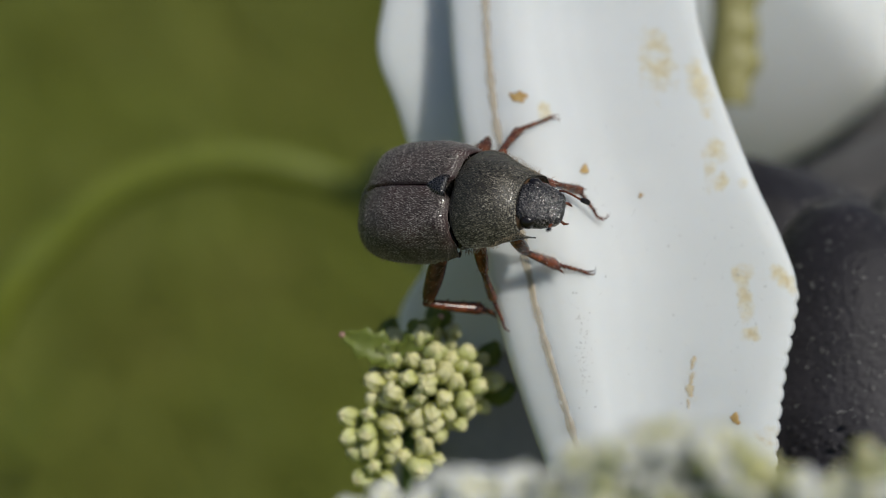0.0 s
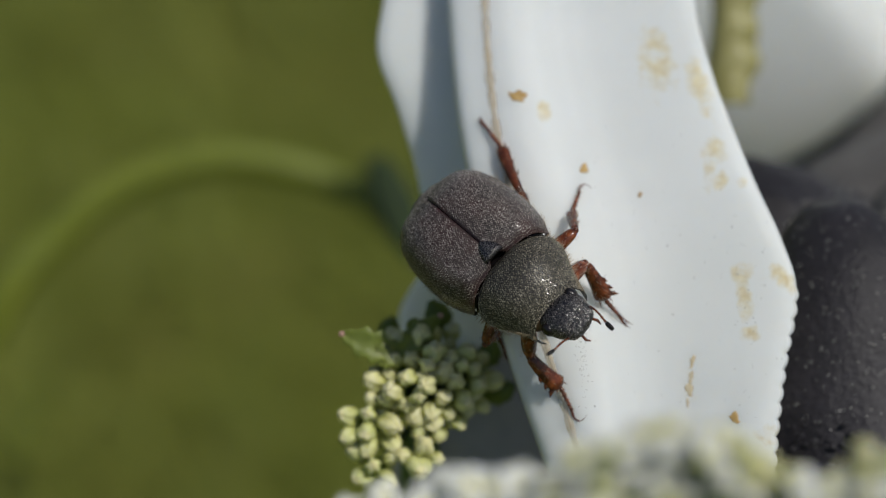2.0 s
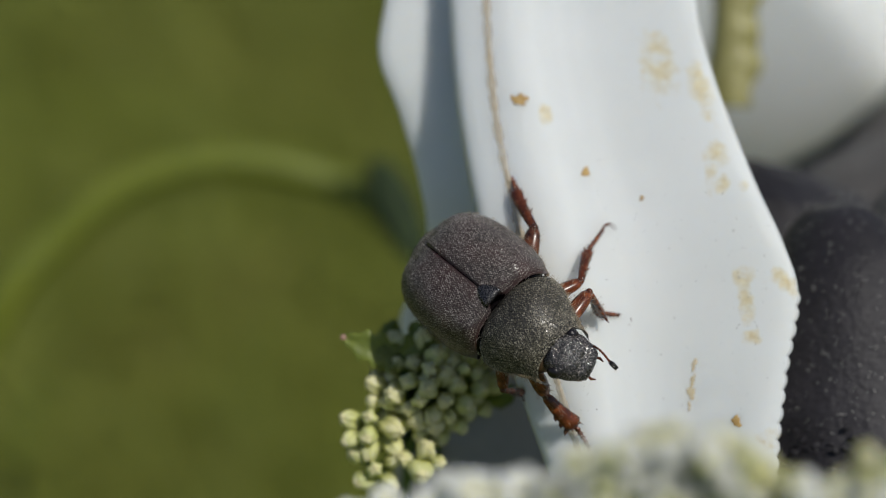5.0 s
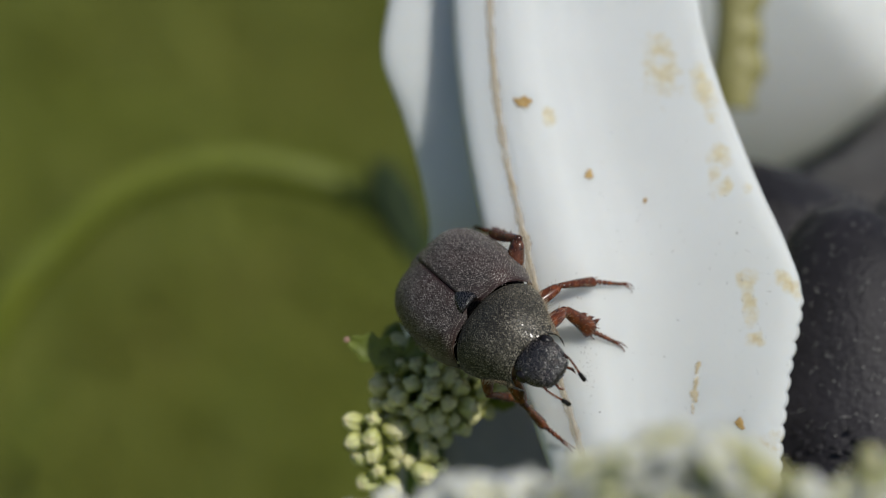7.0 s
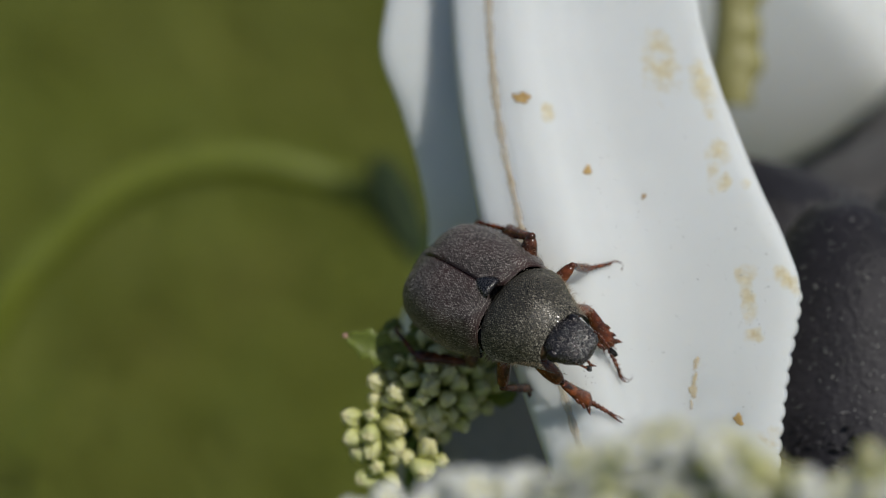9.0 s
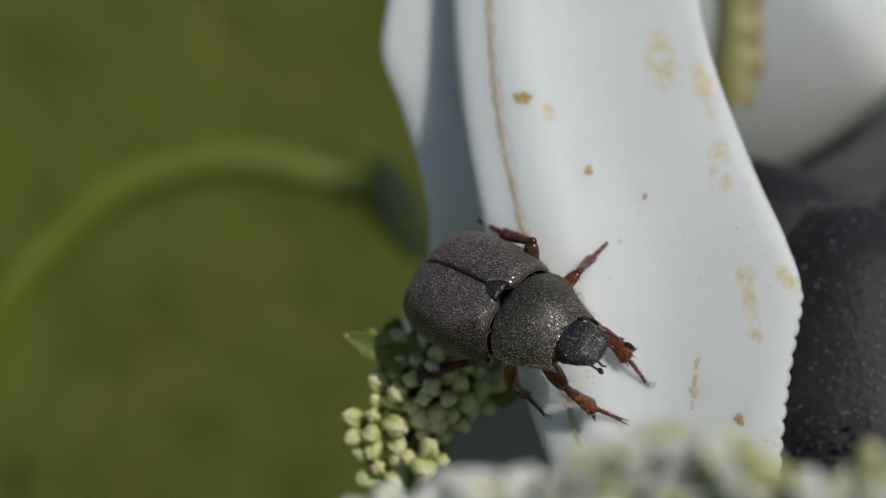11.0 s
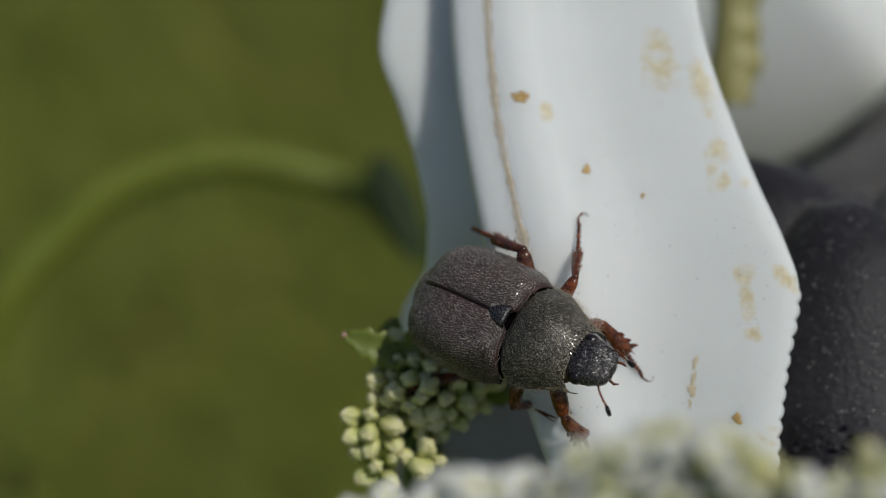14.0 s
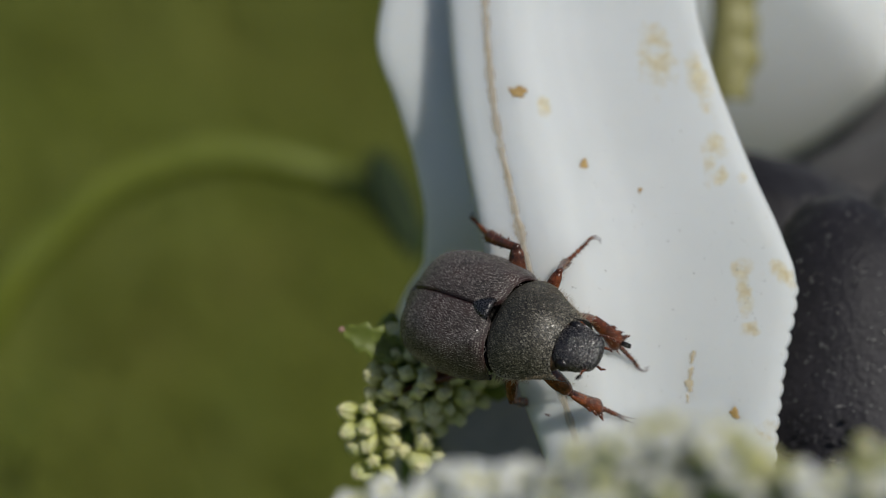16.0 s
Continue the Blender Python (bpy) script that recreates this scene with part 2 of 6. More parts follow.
# ---- mesh tools ----
def part(name, bm, material, parent=None, label="", m=None, smooth=True):
    """Links a bmesh, in millimetres, as one mesh object under its thing, at the pose m."""
    bmesh.ops.recalc_face_normals(bm, faces=bm.faces)
    for f in bm.faces:
        f.smooth = smooth
    bmesh.ops.scale(bm, vec=(MM, MM, MM), verts=bm.verts)
    me = bpy.data.meshes.new(name)
    bm.to_mesh(me)
    bm.free()
    for one in material if isinstance(material, (list, tuple)) else [material]:
        me.materials.append(one)
    ob = new(name, me)
    if parent:
        ob.parent = parent
    if m is not None:
        ob.matrix_basis = m
    if label:
        tagged(ob, label)
    return ob


def thing(name, m, label, category, group="", kind=""):
    ob = new(name)
    ob.empty_display_size = 0.002
    ob.matrix_basis = m
    return tagged(ob, label, category, group, kind)


def curve_at(points, t):
    """A smooth curve through the points, t from 0 to 1."""
    n = len(points) - 1
    f = min(max(t, 0.0), 1.0) * n
    i = min(int(f), n - 1)
    f -= i
    p = [Vector(points[min(max(k, 0), n)]) for k in (i - 1, i, i + 1, i + 2)]
    return 0.5 * (2 * p[1] + (p[2] - p[0]) * f + (2 * p[0] - 5 * p[1] + 4 * p[2] - p[3]) * f * f
                  + (3 * p[1] - p[0] - 3 * p[2] + p[3]) * f ** 3)


def add_tube(bm, path, radii, sides=8, flat=1.0, caps=True, up=(0, 0, 1)):
    """A tube along a path; radii along it; flat squeezes it along the up direction."""
    rings = []
    n = len(path)
    for i, p in enumerate(path):
        p = Vector(p)
        d = (Vector(path[min(i + 1, n - 1)]) - Vector(path[max(i - 1, 0)])).normalized()
        a = Vector(up).cross(d)
        if a.length < 1e-4:
            a = Vector((1, 0, 0)).cross(d)
        a.normalize()
        b = d.cross(a)
        r = radii[i] if isinstance(radii, (list, tuple)) else radii
        rings.append([bm.verts.new(p + a * math.cos(2 * math.pi * k / sides) * r + b * math.sin(2 * math.pi * k / sides) * r * flat)
                      for k in range(sides)])
    for r0, r1 in zip(rings, rings[1:]):
        for k in range(sides):
            bm.faces.new((r0[k], r0[(k + 1) % sides], r1[(k + 1) % sides], r1[k]))
    if caps:
        bm.faces.new(rings[0])
        bm.faces.new(rings[-1])
    return bm


def add_ball(bm, centre, radii, turn=None, u=12, v=8):
    """A rounded body with u meridians and v bands."""
    c, r = Vector(centre), radii

    def put(x, y, z):
        q = Vector((x * r[0], y * r[1], z * r[2]))
        return bm.verts.new(c + (turn @ q if turn else q))

    low, high = put(0, 0, -1), put(0, 0, 1)
    rings = []
    for j in range(1, v):
        b = math.pi * (j / v - 0.5)
        rings.append([put(math.cos(b) * math.cos(2 * math.pi * i / u), math.cos(b) * math.sin(2 * math.pi * i / u), math.sin(b)) for i in range(u)])
    for i in range(u):
        k = (i + 1) % u
        bm.faces.new((low, rings[0][k], rings[0][i]))
        bm.faces.new((high, rings[-1][i], rings[-1][k]))
        for r0, r1 in zip(rings, rings[1:]):
            bm.faces.new((r0[i], r0[k], r1[k], r1[i]))


def add_sheet(bm, rows):
    """Faces between rows of points."""
    made = [[bm.verts.new(p) for p in row] for row in rows]
    for r0, r1 in zip(made, made[1:]):
        for k in range(len(r0) - 1):
            bm.faces.new((r0[k], r0[k + 1], r1[k + 1], r1[k]))
    return made


def lerp_table(table, x):
    """Smooth interpolation, with no overshoot, in a short table of (x, value)."""
    if x <= table[0][0]:
        return table[0][1]
    if x >= table[-1][0]:
        return table[-1][1]
    k = 0
    while x > table[k + 1][0]:
        k += 1

    def slope(j):
        return (table[j + 1][1] - table[j][1]) / (table[j + 1][0] - table[j][0])

    def tangent(j):
        if j == 0 or j == len(table) - 1:
            return slope(min(j, len(table) - 2))
        s0, s1 = slope(j - 1), slope(j)
        return 0.0 if s0 * s1 <= 0 else 2 * s0 * s1 / (s0 + s1)

    (x0, a), (x1, b) = table[k], table[k + 1]
    h = x1 - x0
    f = (x - x0) / h
    return (a * (1 + 2 * f) * (1 - f) ** 2 + tangent(k) * h * f * (1 - f) ** 2
            + b * f * f * (3 - 2 * f) + tangent(k + 1) * h * f * f * (f - 1))


# ---- the meadow ----
def build_ground():
    a = Mat("meadow_soil_and_grass", 0.9, 0.0, 0.2)
    tone = a.ramp(a.noise(9, 5), (0.32, (0.205, 0.187, 0.047)), (0.5, (0.166, 0.196, 0.032)), (0.7, (0.216, 0.262, 0.039)))
    fine = a.ramp(a.noise(300, 5, 0.7), (0.3, grey(0.45)), (0.7, grey(1.0)))
    a.color(a.mix(1.0, tone, fine, "MULTIPLY"))
    a.bump(a.noise(120, 5), 0.006, 0.4)
    bm = bmesh.new()
    steps = [-400, -60, -12, -4, -2, -1.2, -0.8, -0.5, -0.3, -0.15, 0, 0.15, 0.3, 0.5, 0.8, 1.2, 2, 4, 12, 60, 400]
    add_sheet(bm, [[(x * 1000, y * 1000, 12 * noise.noise((x * 4, y * 4, 0)) if abs(x) < 3 and abs(y) < 3 else 0) for x in steps] for y in steps])
    tagged(part("ground", bm, a.m), "green and brown meadow ground under short grass", "ground", kind="structure")


def build_grass():
    g1 = mat_plant("meadow_grass", (0.190, 0.233, 0.032), (0.288, 0.308, 0.056), 60, 0.0, 0.6)
    rng = random.Random(4)
    verts, faces = [], []
    for k in range(84000):
        wide = 0.22 if k < 60000 else 1.0
        x, y = rng.gauss(-0.05, wide), rng.gauss(0.24, wide)
        h = rng.uniform(0.006, 0.018)
        w = rng.uniform(0.0005, 0.0011)
        a = rng.uniform(0, 6.283)
        lean = rng.uniform(0.2, 1.1) * h
        dx, dy = math.cos(a), math.sin(a)
        z0 = -0.014
        n = len(verts)
        for f, k in ((0, 1), (0.5, 0.8), (1, 0.1)):
            cx, cy = x + dx * lean * f * f, y + dy * lean * f * f
            verts += [(cx - dy * w * k, cy + dx * w * k, z0 + (h + 0.014) * f), (cx + dy * w * k, cy - dx * w * k, z0 + (h + 0.014) * f)]
        faces += [(n, n + 1, n + 3, n + 2), (n + 2, n + 3, n + 5, n + 4)]
    me = bpy.data.meshes.new("grass")
    me.from_pydata(verts, [], faces)
    me.materials.append(g1)
    tagged(new("grass", me), "short green meadow grass out of focus", "grass", kind="stuff")


# ---- the white plastic channel ----
# y along the rim; left edge, right edge, depth
LIP_LEFT = [(-19, 8.2), (-15, 6.8), (-11.4, 5.25), (-8.2, 4.06), (-4.1, 2.74), (-1.0, 1.98), (1.8, 1.45), (5.1, 0.85), (7.4, 0.55), (11.3, 0.27), (16, 0.15)]
LIP_RIGHT = [(-19, 14.4), (-13, 14.95), (-9.0, 15.22), (-5.7, 15.62), (-1.75, 16.27), (0.3, 15.70), (2.9, 14.64), (5.7, 13.66), (8.2, 12.9), (11.4, 12.3), (16, 12.1)]
LIP_DEPTH = [(-19, -0.3), (-12, -0.7), (-6, -1.0), (0, -1.7), (5, -3.2), (11, -5.8), (16, -8.6)]
# across the rim from its left edge (0) to its right edge (1)
LIP_PROFILE = [(0.0, -1.15), (0.015, -0.58), (0.05, -0.28), (0.12, 0.04), (0.18, 0.30), (0.24, 0.42), (0.31, 0.32), (0.40, -0.20), (0.47, -0.52), (0.55, -0.62), (0.65, -0.52), (0.78, -0.25), (0.90, 0.0), (0.95, 0.05), (0.985, 0.02), (1.0, -0.2)]


def lip(s, y):
    """A point of the rim's upper face."""
    x0, x1 = lerp_table(LIP_LEFT, y), lerp_table(LIP_RIGHT, y)
    z = lerp_table(LIP_DEPTH, y) + lerp_table(LIP_PROFILE, s)
    x = x0 + (x1 - x0) * s
    if s > 0.9:
        # worn saw teeth along the lower right edge
        bite = max(0.0, min(1.0, (-1.6 - y) / 0.5))
        x += bite * (s - 0.9) * 10 * (0.17 * (abs(math.sin(math.pi * (y + 1.75) / 0.76)) ** 0.6 - 1.0) + 0.12)
    return Vector((x, y, z))


def lip_at(x, y):
    x0, x1 = lerp_table(LIP_LEFT, y), lerp_table(LIP_RIGHT, y)
    return lip(min(max((x - x0) / (x1 - x0), 0), 1), y)


def build_channel():
    root = thing("plastic_channel", STAGE @ at(0, 0, 0), "glossy white moulded plastic channel with brown stains and a toothed edge", "plastic trim")
    bm = bmesh.new()
    ss = sorted({round(i / 60, 4) for i in range(61)} | {0.005, 0.01, 0.03, 0.985, 0.993})
    ys = [-19 + 35 * i / 360 for i in range(361)]
    top = [[lip(s, y) for s in ss] for y in ys]
    rows = []
    for row, y in zip(top, ys):
        under = [p + Vector((0.25 if i == 0 else (-0.22 if i == len(row) - 1 else 0), 0, -0.55)) for i, p in enumerate(row)]
        rows.append(row + under[::-1][::6] + [row[0]])
    add_sheet(bm, rows)
    bmesh.ops.remove_doubles(bm, verts=bm.verts, dist=0.0005)
    part("rim", bm, PLASTIC, root)
    # the flange behind, in the rim's shade
    bm = bmesh.new()
    edge = [(-6.4, -1.7), (-4.6, -2.3), (-3.5, -2.25), (-2.2, -1.7), (-0.8, -0.92), (1.1, -0.85), (3.6, -1.28), (6.8, -2.2), (10.3, -3.3), (12.7, -3.0), (16, -2.5)]
    rows = []
    for i in range(141):
        y = -5.2 + 21.2 * i / 140
        x0, x1 = lerp_table(edge, y), lerp_table(LIP_LEFT, y) + 2.2
        z = lerp_table(LIP_DEPTH, y) - lerp_table([(-5.2, 10.1), (-3.0, 9.0), (-0.5, 6.8), (2.0, 5.2), (4.5, 4.3), (8.0, 3.4), (12, 2.9)], y)
        row = [(x0 + 0.35, y, z - 2.3), (x0 + 0.05, y, z - 2.0), (x0, y, z - 1.65), (x0 + 0.15, y, z - 1.5)]
        row += [(x0 + (x1 - x0) * f, y, z - 1.5 * (1 - f) ** 1.3) for f in (0.12, 0.25, 0.4, 0.55, 0.7, 0.85, 1.0)]
        row += [(x1, y, z - 1.0), (x0 + 0.35, y, z - 2.3)]
        rows.append(row)
    add_sheet(bm, rows)
    bmesh.ops.remove_doubles(bm, verts=bm.verts, dist=0.0005)
    part("flange", bm, PLASTIC, root)
    # the wall between rim and flange
    bm = bmesh.new()
    rows = []
    for i in range(71):
        y = -19 + 35 * i / 70
        x = lerp_table(LIP_LEFT, y) + 1.6
        z = lerp_table(LIP_DEPTH, y)
        rows.append([(x, y, z - 0.3), (x + 0.3, y, z - 5.0), (x + 0.9, y, z - 5.0), (x + 0.6, y, z - 0.3), (x, y, z - 0.3)])
    add_sheet(bm, rows)
    part("web", bm, PLASTIC, root)
    # foot that carries the channel down to the ground
    bm = bmesh.new()
    add_tube(bm, [(10, -15, -3.5), (10, -40, -25), (10, -140, -150), (10, -175, -190)], [3.0, 4.0, 5.0, 5.0], 16)
    part("stake", bm, PLASTIC, root)
    return root


def blob(bm, centre, rx, ry, turn=0.0, seed=0, rough=0.25, lift=0.035, n=26):
    """A thin irregular crust that follows the rim."""
    rng = random.Random(seed)
    ph = [rng.uniform(0, 6.28) for _ in range(4)]
    ca, sa = math.cos(radians(turn)), math.sin(radians(turn))
    mid = bm.verts.new(lip_at(*centre) + Vector((0, 0, lift)))
    rings = []
    for f, h in ((0.55, 1.0), (0.88, 0.8), (1.0, -0.5)):
        ring = []
        for k in range(n):
            a = 2 * math.pi * k / n
            r = 1 + rough * (0.5 * math.sin(2 * a + ph[0]) + 0.35 * math.sin(3 * a + ph[1]) + 0.3 * math.sin(5 * a + ph[2]) + 0.25 * math.sin(9 * a + ph[3]))
            dx, dy = rx * r * f * math.cos(a), ry * r * f * math.sin(a)
            ring.append(bm.verts.new(lip_at(centre[0] + dx * ca - dy * sa, centre[1] + dx * sa + dy * ca) + Vector((0, 0, lift * h))))
        rings.append(ring)
    for k in range(n):
        bm.faces.new((mid, rings[0][k], rings[0][(k + 1) % n]))
        for r0, r1 in zip(rings, rings[1:]):
            bm.faces.new((r0[k], r1[k], r1[(k + 1) % n], r0[(k + 1) % n]))


def build_stains(root):
    # brown spots on the rim
    for i, (x, y, rx, ry, turn) in enumerate([(3.55, 7.15, 0.44, 0.26, -22), (6.62, 3.72, 0.17, 0.27, 15), (9.22, 2.5, 0.10, 0.13, 0),
                                              (11.48, -5.2, 0.12, 0.30, -8), (11.40, -5.95, 0.13, 0.30, -12), (11.33, -6.5, 0.17, 0.34, -6), (11.25, -7.1, 0.08, 0.22, 0), (13.35, -7.75, 0.23, 0.24, 0)]):
        bm = bmesh.new()
        blob(bm, (x, y), rx, ry, turn, 20 + i, 0.42, 0.03, 40)
        part("stain", bm, STREAK if 3 <= i <= 6 else STAIN, root, "brown dried spot")
    # dirt line in the moulding seam, with a darker core
    for wide, lift, material, label in ((0.25, 0.030, SEAM, "tan dirt line along the moulding seam"), (0.070, 0.042, SEAM_CORE, "darker dirt in the seam")):
        bm = bmesh.new()
        rows = []
        for i in range(240):
            y = 12.5 - 27 * i / 239
            s = lerp_table([(-14, 0.17), (-7, 0.155), (-2, 0.135), (4, 0.135), (12, 0.15)], y) + 0.003 * noise.noise((y * 1.1, 0, 0))
            w = wide * (0.6 + 0.9 * abs(noise.noise((y * 0.8, 3 + wide * 40, 0))) + 0.5 * abs(noise.noise((y * 3.1, 7 + wide * 40, 0))))
            c = lip(s, y)
            rows.append([lip_at(c.x - w, y) - Vector((0, 0, 0.02)), lip_at(c.x - w * 0.6, y) + Vector((0, 0, lift)), lip_at(c.x + w * 0.6, y) + Vector((0, 0, lift)), lip_at(c.x + w, y) - Vector((0, 0, 0.02))])
        add_sheet(bm, rows)
        part("seam", bm, material, root, label)
    # grit
    bm = bmesh.new()
    rng = random.Random(9)
    for k in range(230):
        if k < 80:
            y = rng.gauss(-4.6, 1.5)
            x = 6.35 - 0.13 * (y + 4.6) + rng.gauss(0, 0.26)
        elif rng.random() < 0.5:
            x, y = rng.gauss(14.0, 0.7), rng.uniform(-8, 1.5)
        else:
            x, y = rng.uniform(6.5, 14), rng.uniform(-8, 6)
        r = rng.uniform(0.008, 0.022)
        add_ball(bm, lip_at(x, y) + Vector((0, 0, r * 0.3)), (r * rng.uniform(0.7, 1.6), r * rng.uniform(0.7, 1.8), r * 0.7), None, 6, 4)
    tagged(part("grit", bm, SPECK, root, "tiny dark grit specks"), kind="stuff")


# ---- what lies behind and beside it ----
def build_back_white():
    """A second white piece, out of focus, that bulges over its own shaded underside."""
    root = thing("plastic_sheet", STAGE @ far(1.17, 22, 9, -17), "curled white plastic piece lying on dark rubber", "plastic sheet")
    bm = bmesh.new()
    rows = []
    for i in range(41):
        x = -14 + 36 * i / 40
        y = lerp_table([(-14, -5.6), (-5.3, -4.4), (-1.7, -3.0), (1.9, -0.4), (6, 2.6), (10, 5.0), (22, 11.0)], x)
        z = -6.5
        row = []
        for k in range(45):
            row.append((x, y, z))
            # past the crease the sheet folds back into the sun
            folded = min(1.0, max(0.0, (y - 3.0 + 0.9 * x) / 0.8))
            lean = radians(24 + 32 * max(0, 1 - k / 32) ** 1.5) * (1 - folded) - radians(24) * folded
            y += 0.55 * math.cos(lean)
            z += 0.55 * math.sin(lean)
        rows.append(row)
    add_sheet(bm, rows)
    sheet = part("sheet", bm, PLASTIC, root)
    sheet.modifiers.new("thick", "SOLIDIFY").thickness = 0.0008


def build_dry_leaf():
    root = thing("dry_leaf", STAGE @ far(1.10, 15.1, 10.6, -13), "withered yellow-green leaf scrap behind the rim", "leaf")
    bm = bmesh.new()
    rows = []
    for i in range(33):
        u = i / 32
        w = 1.05 + 0.60 * noise.noise((u * 6.5, 2.3, 0)) + 0.30 * noise.noise((u * 17, 5.1, 0))
        y = 4.5 - 7.6 * u
        rows.append([(0.25 * math.sin(u * 5) - 1.2, y, -0.3), (-0.3, y, 0.1), (0.2, y, 0.1), (w * (1 if u < 0.9 else 0.6), y, -0.15 + 0.2 * math.sin(u * 30))])
    add_sheet(bm, rows)
    part("blade", bm, DRY, root).modifiers.new("thick", "SOLIDIFY").thickness = 0.0003
    bm = bmesh.new()
    add_tube(bm, [(-0.05, 4.5, 0.12), (0.05, 1.0, 0.14), (-0.05, -2.6, 0.14)], [0.12, 0.1, 0.05], 8)
    part("midrib", bm, STEM, root)


def lump(name, material, centre, radii, turn, seed, rough=1.0, parent=None, label=""):
    """A rounded body with an uneven, grainy skin."""
    bm = bmesh.new()
    add_ball(bm, (0, 0, 0), radii, None, 72, 48)
    for v in bm.verts:
        d = v.co.normalized()
        v.co += rough * d * (0.7 * noise.noise(v.co * 0.16 + Vector((seed, 0, 0))) + 0.22 * noise.noise(v.co * 0.8) + 0.10 * noise.noise(v.co * 2.6))
    return part(name, bm, material, parent, label, at(*centre, *turn) if parent else STAGE @ at(*centre, *turn))


def build_black():
    """Dark weathered rubber beside the channel, down to the grass."""
    root = thing("rubber_heap", STAGE @ at(0, 0, 0), "weathered black rubber sheet and hose with scratched grainy skin", "rubber")
    hose = lump("hose", BLACK, (21.6, -21.5, -9.4), (8.2, 24, 7.6), (0, 0, 4), 1, 1, root, "grainy black rubber hose")
    lump("fold", GREY_RUBBER_SHADE, (25.5, 1.4, -17), (11, 2.1, 3.5), (0, 6, 43), 5, 1, root, "dusty grey rubber and shade fold")
    lump("fold", BLACK, (19.5, -0.4, -19), (7, 4.6, 5.0), (0, 0, -24), 12, 1, root, "dark grey rubber fold")
    lump("fold", GREY_RUBBER_SHADE, (26, 1.6, -27), (15, 5.0, 6.0), (0, 0, 26), 17, 1, root, "dark grey rubber fold")
    lump("fold", BLACK, (19.5, -2.8, -15.5), (10, 3.0, 4.0), (0, 0, 22), 21, 1, root, "dark grey rubber fold")
    # grey lump added in place of the shade under the white sheet's crease
    lump("fold", GREY_RUBBER_SHADE, (32.0, 4.3, -35), (12, 6.5, 4.0), (0, 0, 42), 41, 1, root, "dusty grey rubber and shade fold")
    lump("fold", PALE_RUBBER, (3.6, -15.5, -13.5), (5.6, 11.5, 5.0), (0, 0, 14), 31, 1, root, "dusty pale grey rubber fold")
    lump("mound", BLACK, (34, -44, -78), (34, 62, 42), (0, 0, 0), 8, 4, root)
    # crumbs and pale scratches on the hose
    rng = random.Random(6)
    dark, light = bmesh.new(), bmesh.new()
    turn = hose.matrix_basis
    skin = [(turn @ v.co / MM, (turn.to_3x3() @ v.normal).normalized()) for v in hose.data.vertices]
    skin = [(p, n) for p, n in skin if n.z > -0.1 and p.x < 22.5 and -14 < p.y < 3]
    for k in range(1500):
        p, n = rng.choice(skin)
        p = p + Vector((rng.uniform(-0.4, 0.4), rng.uniform(-0.9, 0.9), 0))
        crumb = -10.4 < p.y < -8.2 and p.x < 19.5 and rng.random() < 0.8
        r = rng.uniform(0.04, 0.12) if crumb else rng.uniform(0.010, 0.030)
        add_ball(dark if crumb else light, p + n * (0.03 if crumb else 0.012), (r * rng.uniform(0.8, 3.4), r * rng.uniform(0.7, 1.3), r), Euler((0, 0, rng.uniform(-0.6, 0.9))).to_matrix(), 5, 4)
    tagged(part("crumb_patch", dark, BLACK, root, "black rubber crumbs", smooth=False), kind="stuff")
    tagged(part("dust_patch", light, FLECK, root, "pale grey dust flecks", smooth=False), kind="stuff")


def build_arch():
    root = thing("arched_stem", STAGE @ far(1.15, -12, 0, -42), "long green plant stem bent in an arch", "plant stem")
    pts = [(-34, -140, -70), (-27, -50, -30), (-21.5, -14, -4), (-17.7, -3.9, 0), (-13.9, 0.8, 0), (-10.1, 3.8, 0), (-6.3, 5.4, 0), (-2.5, 6.0, 0), (1.2, 5.6, 0), (5.0, 4.4, 0), (8.4, 2.3, 1), (12.6, -1.1, 2), (16, -5, 2)]
    bm = bmesh.new()
    path = [curve_at(pts, i / 110) for i in range(111)]
    add_tube(bm, path, [1.5 - 0.55 * i / 110 for i in range(111)], 14)
    part("stem", bm, ARCH, root)
    bm = bmesh.new()
    rows = []
    for i in range(17):
        u = i / 16
        w = 1.3 * math.sin(math.pi * min(1, 0.10 + u * 0.88)) ** 0.8
        c = Vector((7.9 + 2.6 * u, 5.6 - 6.5 * u, 12 + 3 * u))
        rows.append([c + Vector((-w, -w * 0.3, -0.5)), c + Vector((-w * 0.5, 0, 0)), c, c + Vector((w * 0.5, 0, 0.1)), c + Vector((w, w * 0.3, -0.5))])
    add_sheet(bm, rows)
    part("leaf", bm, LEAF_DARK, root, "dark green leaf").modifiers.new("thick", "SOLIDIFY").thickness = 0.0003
    bm = bmesh.new()
    add_tube(bm, [curve_at([(12.6, -1.1, 2), (11.6, 0.4, 8), (10.2, -0.8, 15)], i / 8) for i in range(9)], 0.22, 7)
    part("leaf_stalk", bm, STEM, root)


def build_tuft():
    """Taller blades out of focus beside the arch."""
    root = thing("grass_tuft", STAGE @ far(1.3, -40, -18, -62), "tuft of taller dull green grass blades", "grass tuft")
    rng = random.Random(17)
    for k in range(7):
        x, h = rng.uniform(-5, 5), rng.uniform(5, 13)
        lean = rng.uniform(-3, 5)
        pts = [(x * 0.3 - 4, -150, -110), (x * 0.6 - 2, -60, -45), (x, -14, -8), (x + lean * 0.5, h * 0.2, 0), (x + lean, h, 2)]
        bm = bmesh.new()
        add_tube(bm, [curve_at(pts, i / 30) for i in range(31)], [1.3 - 1.2 * (i / 30) ** 2 for i in range(31)], 8, 0.25)
        part("blade", bm, LEAF, root)


build_ground()
build_grass()
build_tuft()
CHANNEL = build_channel()
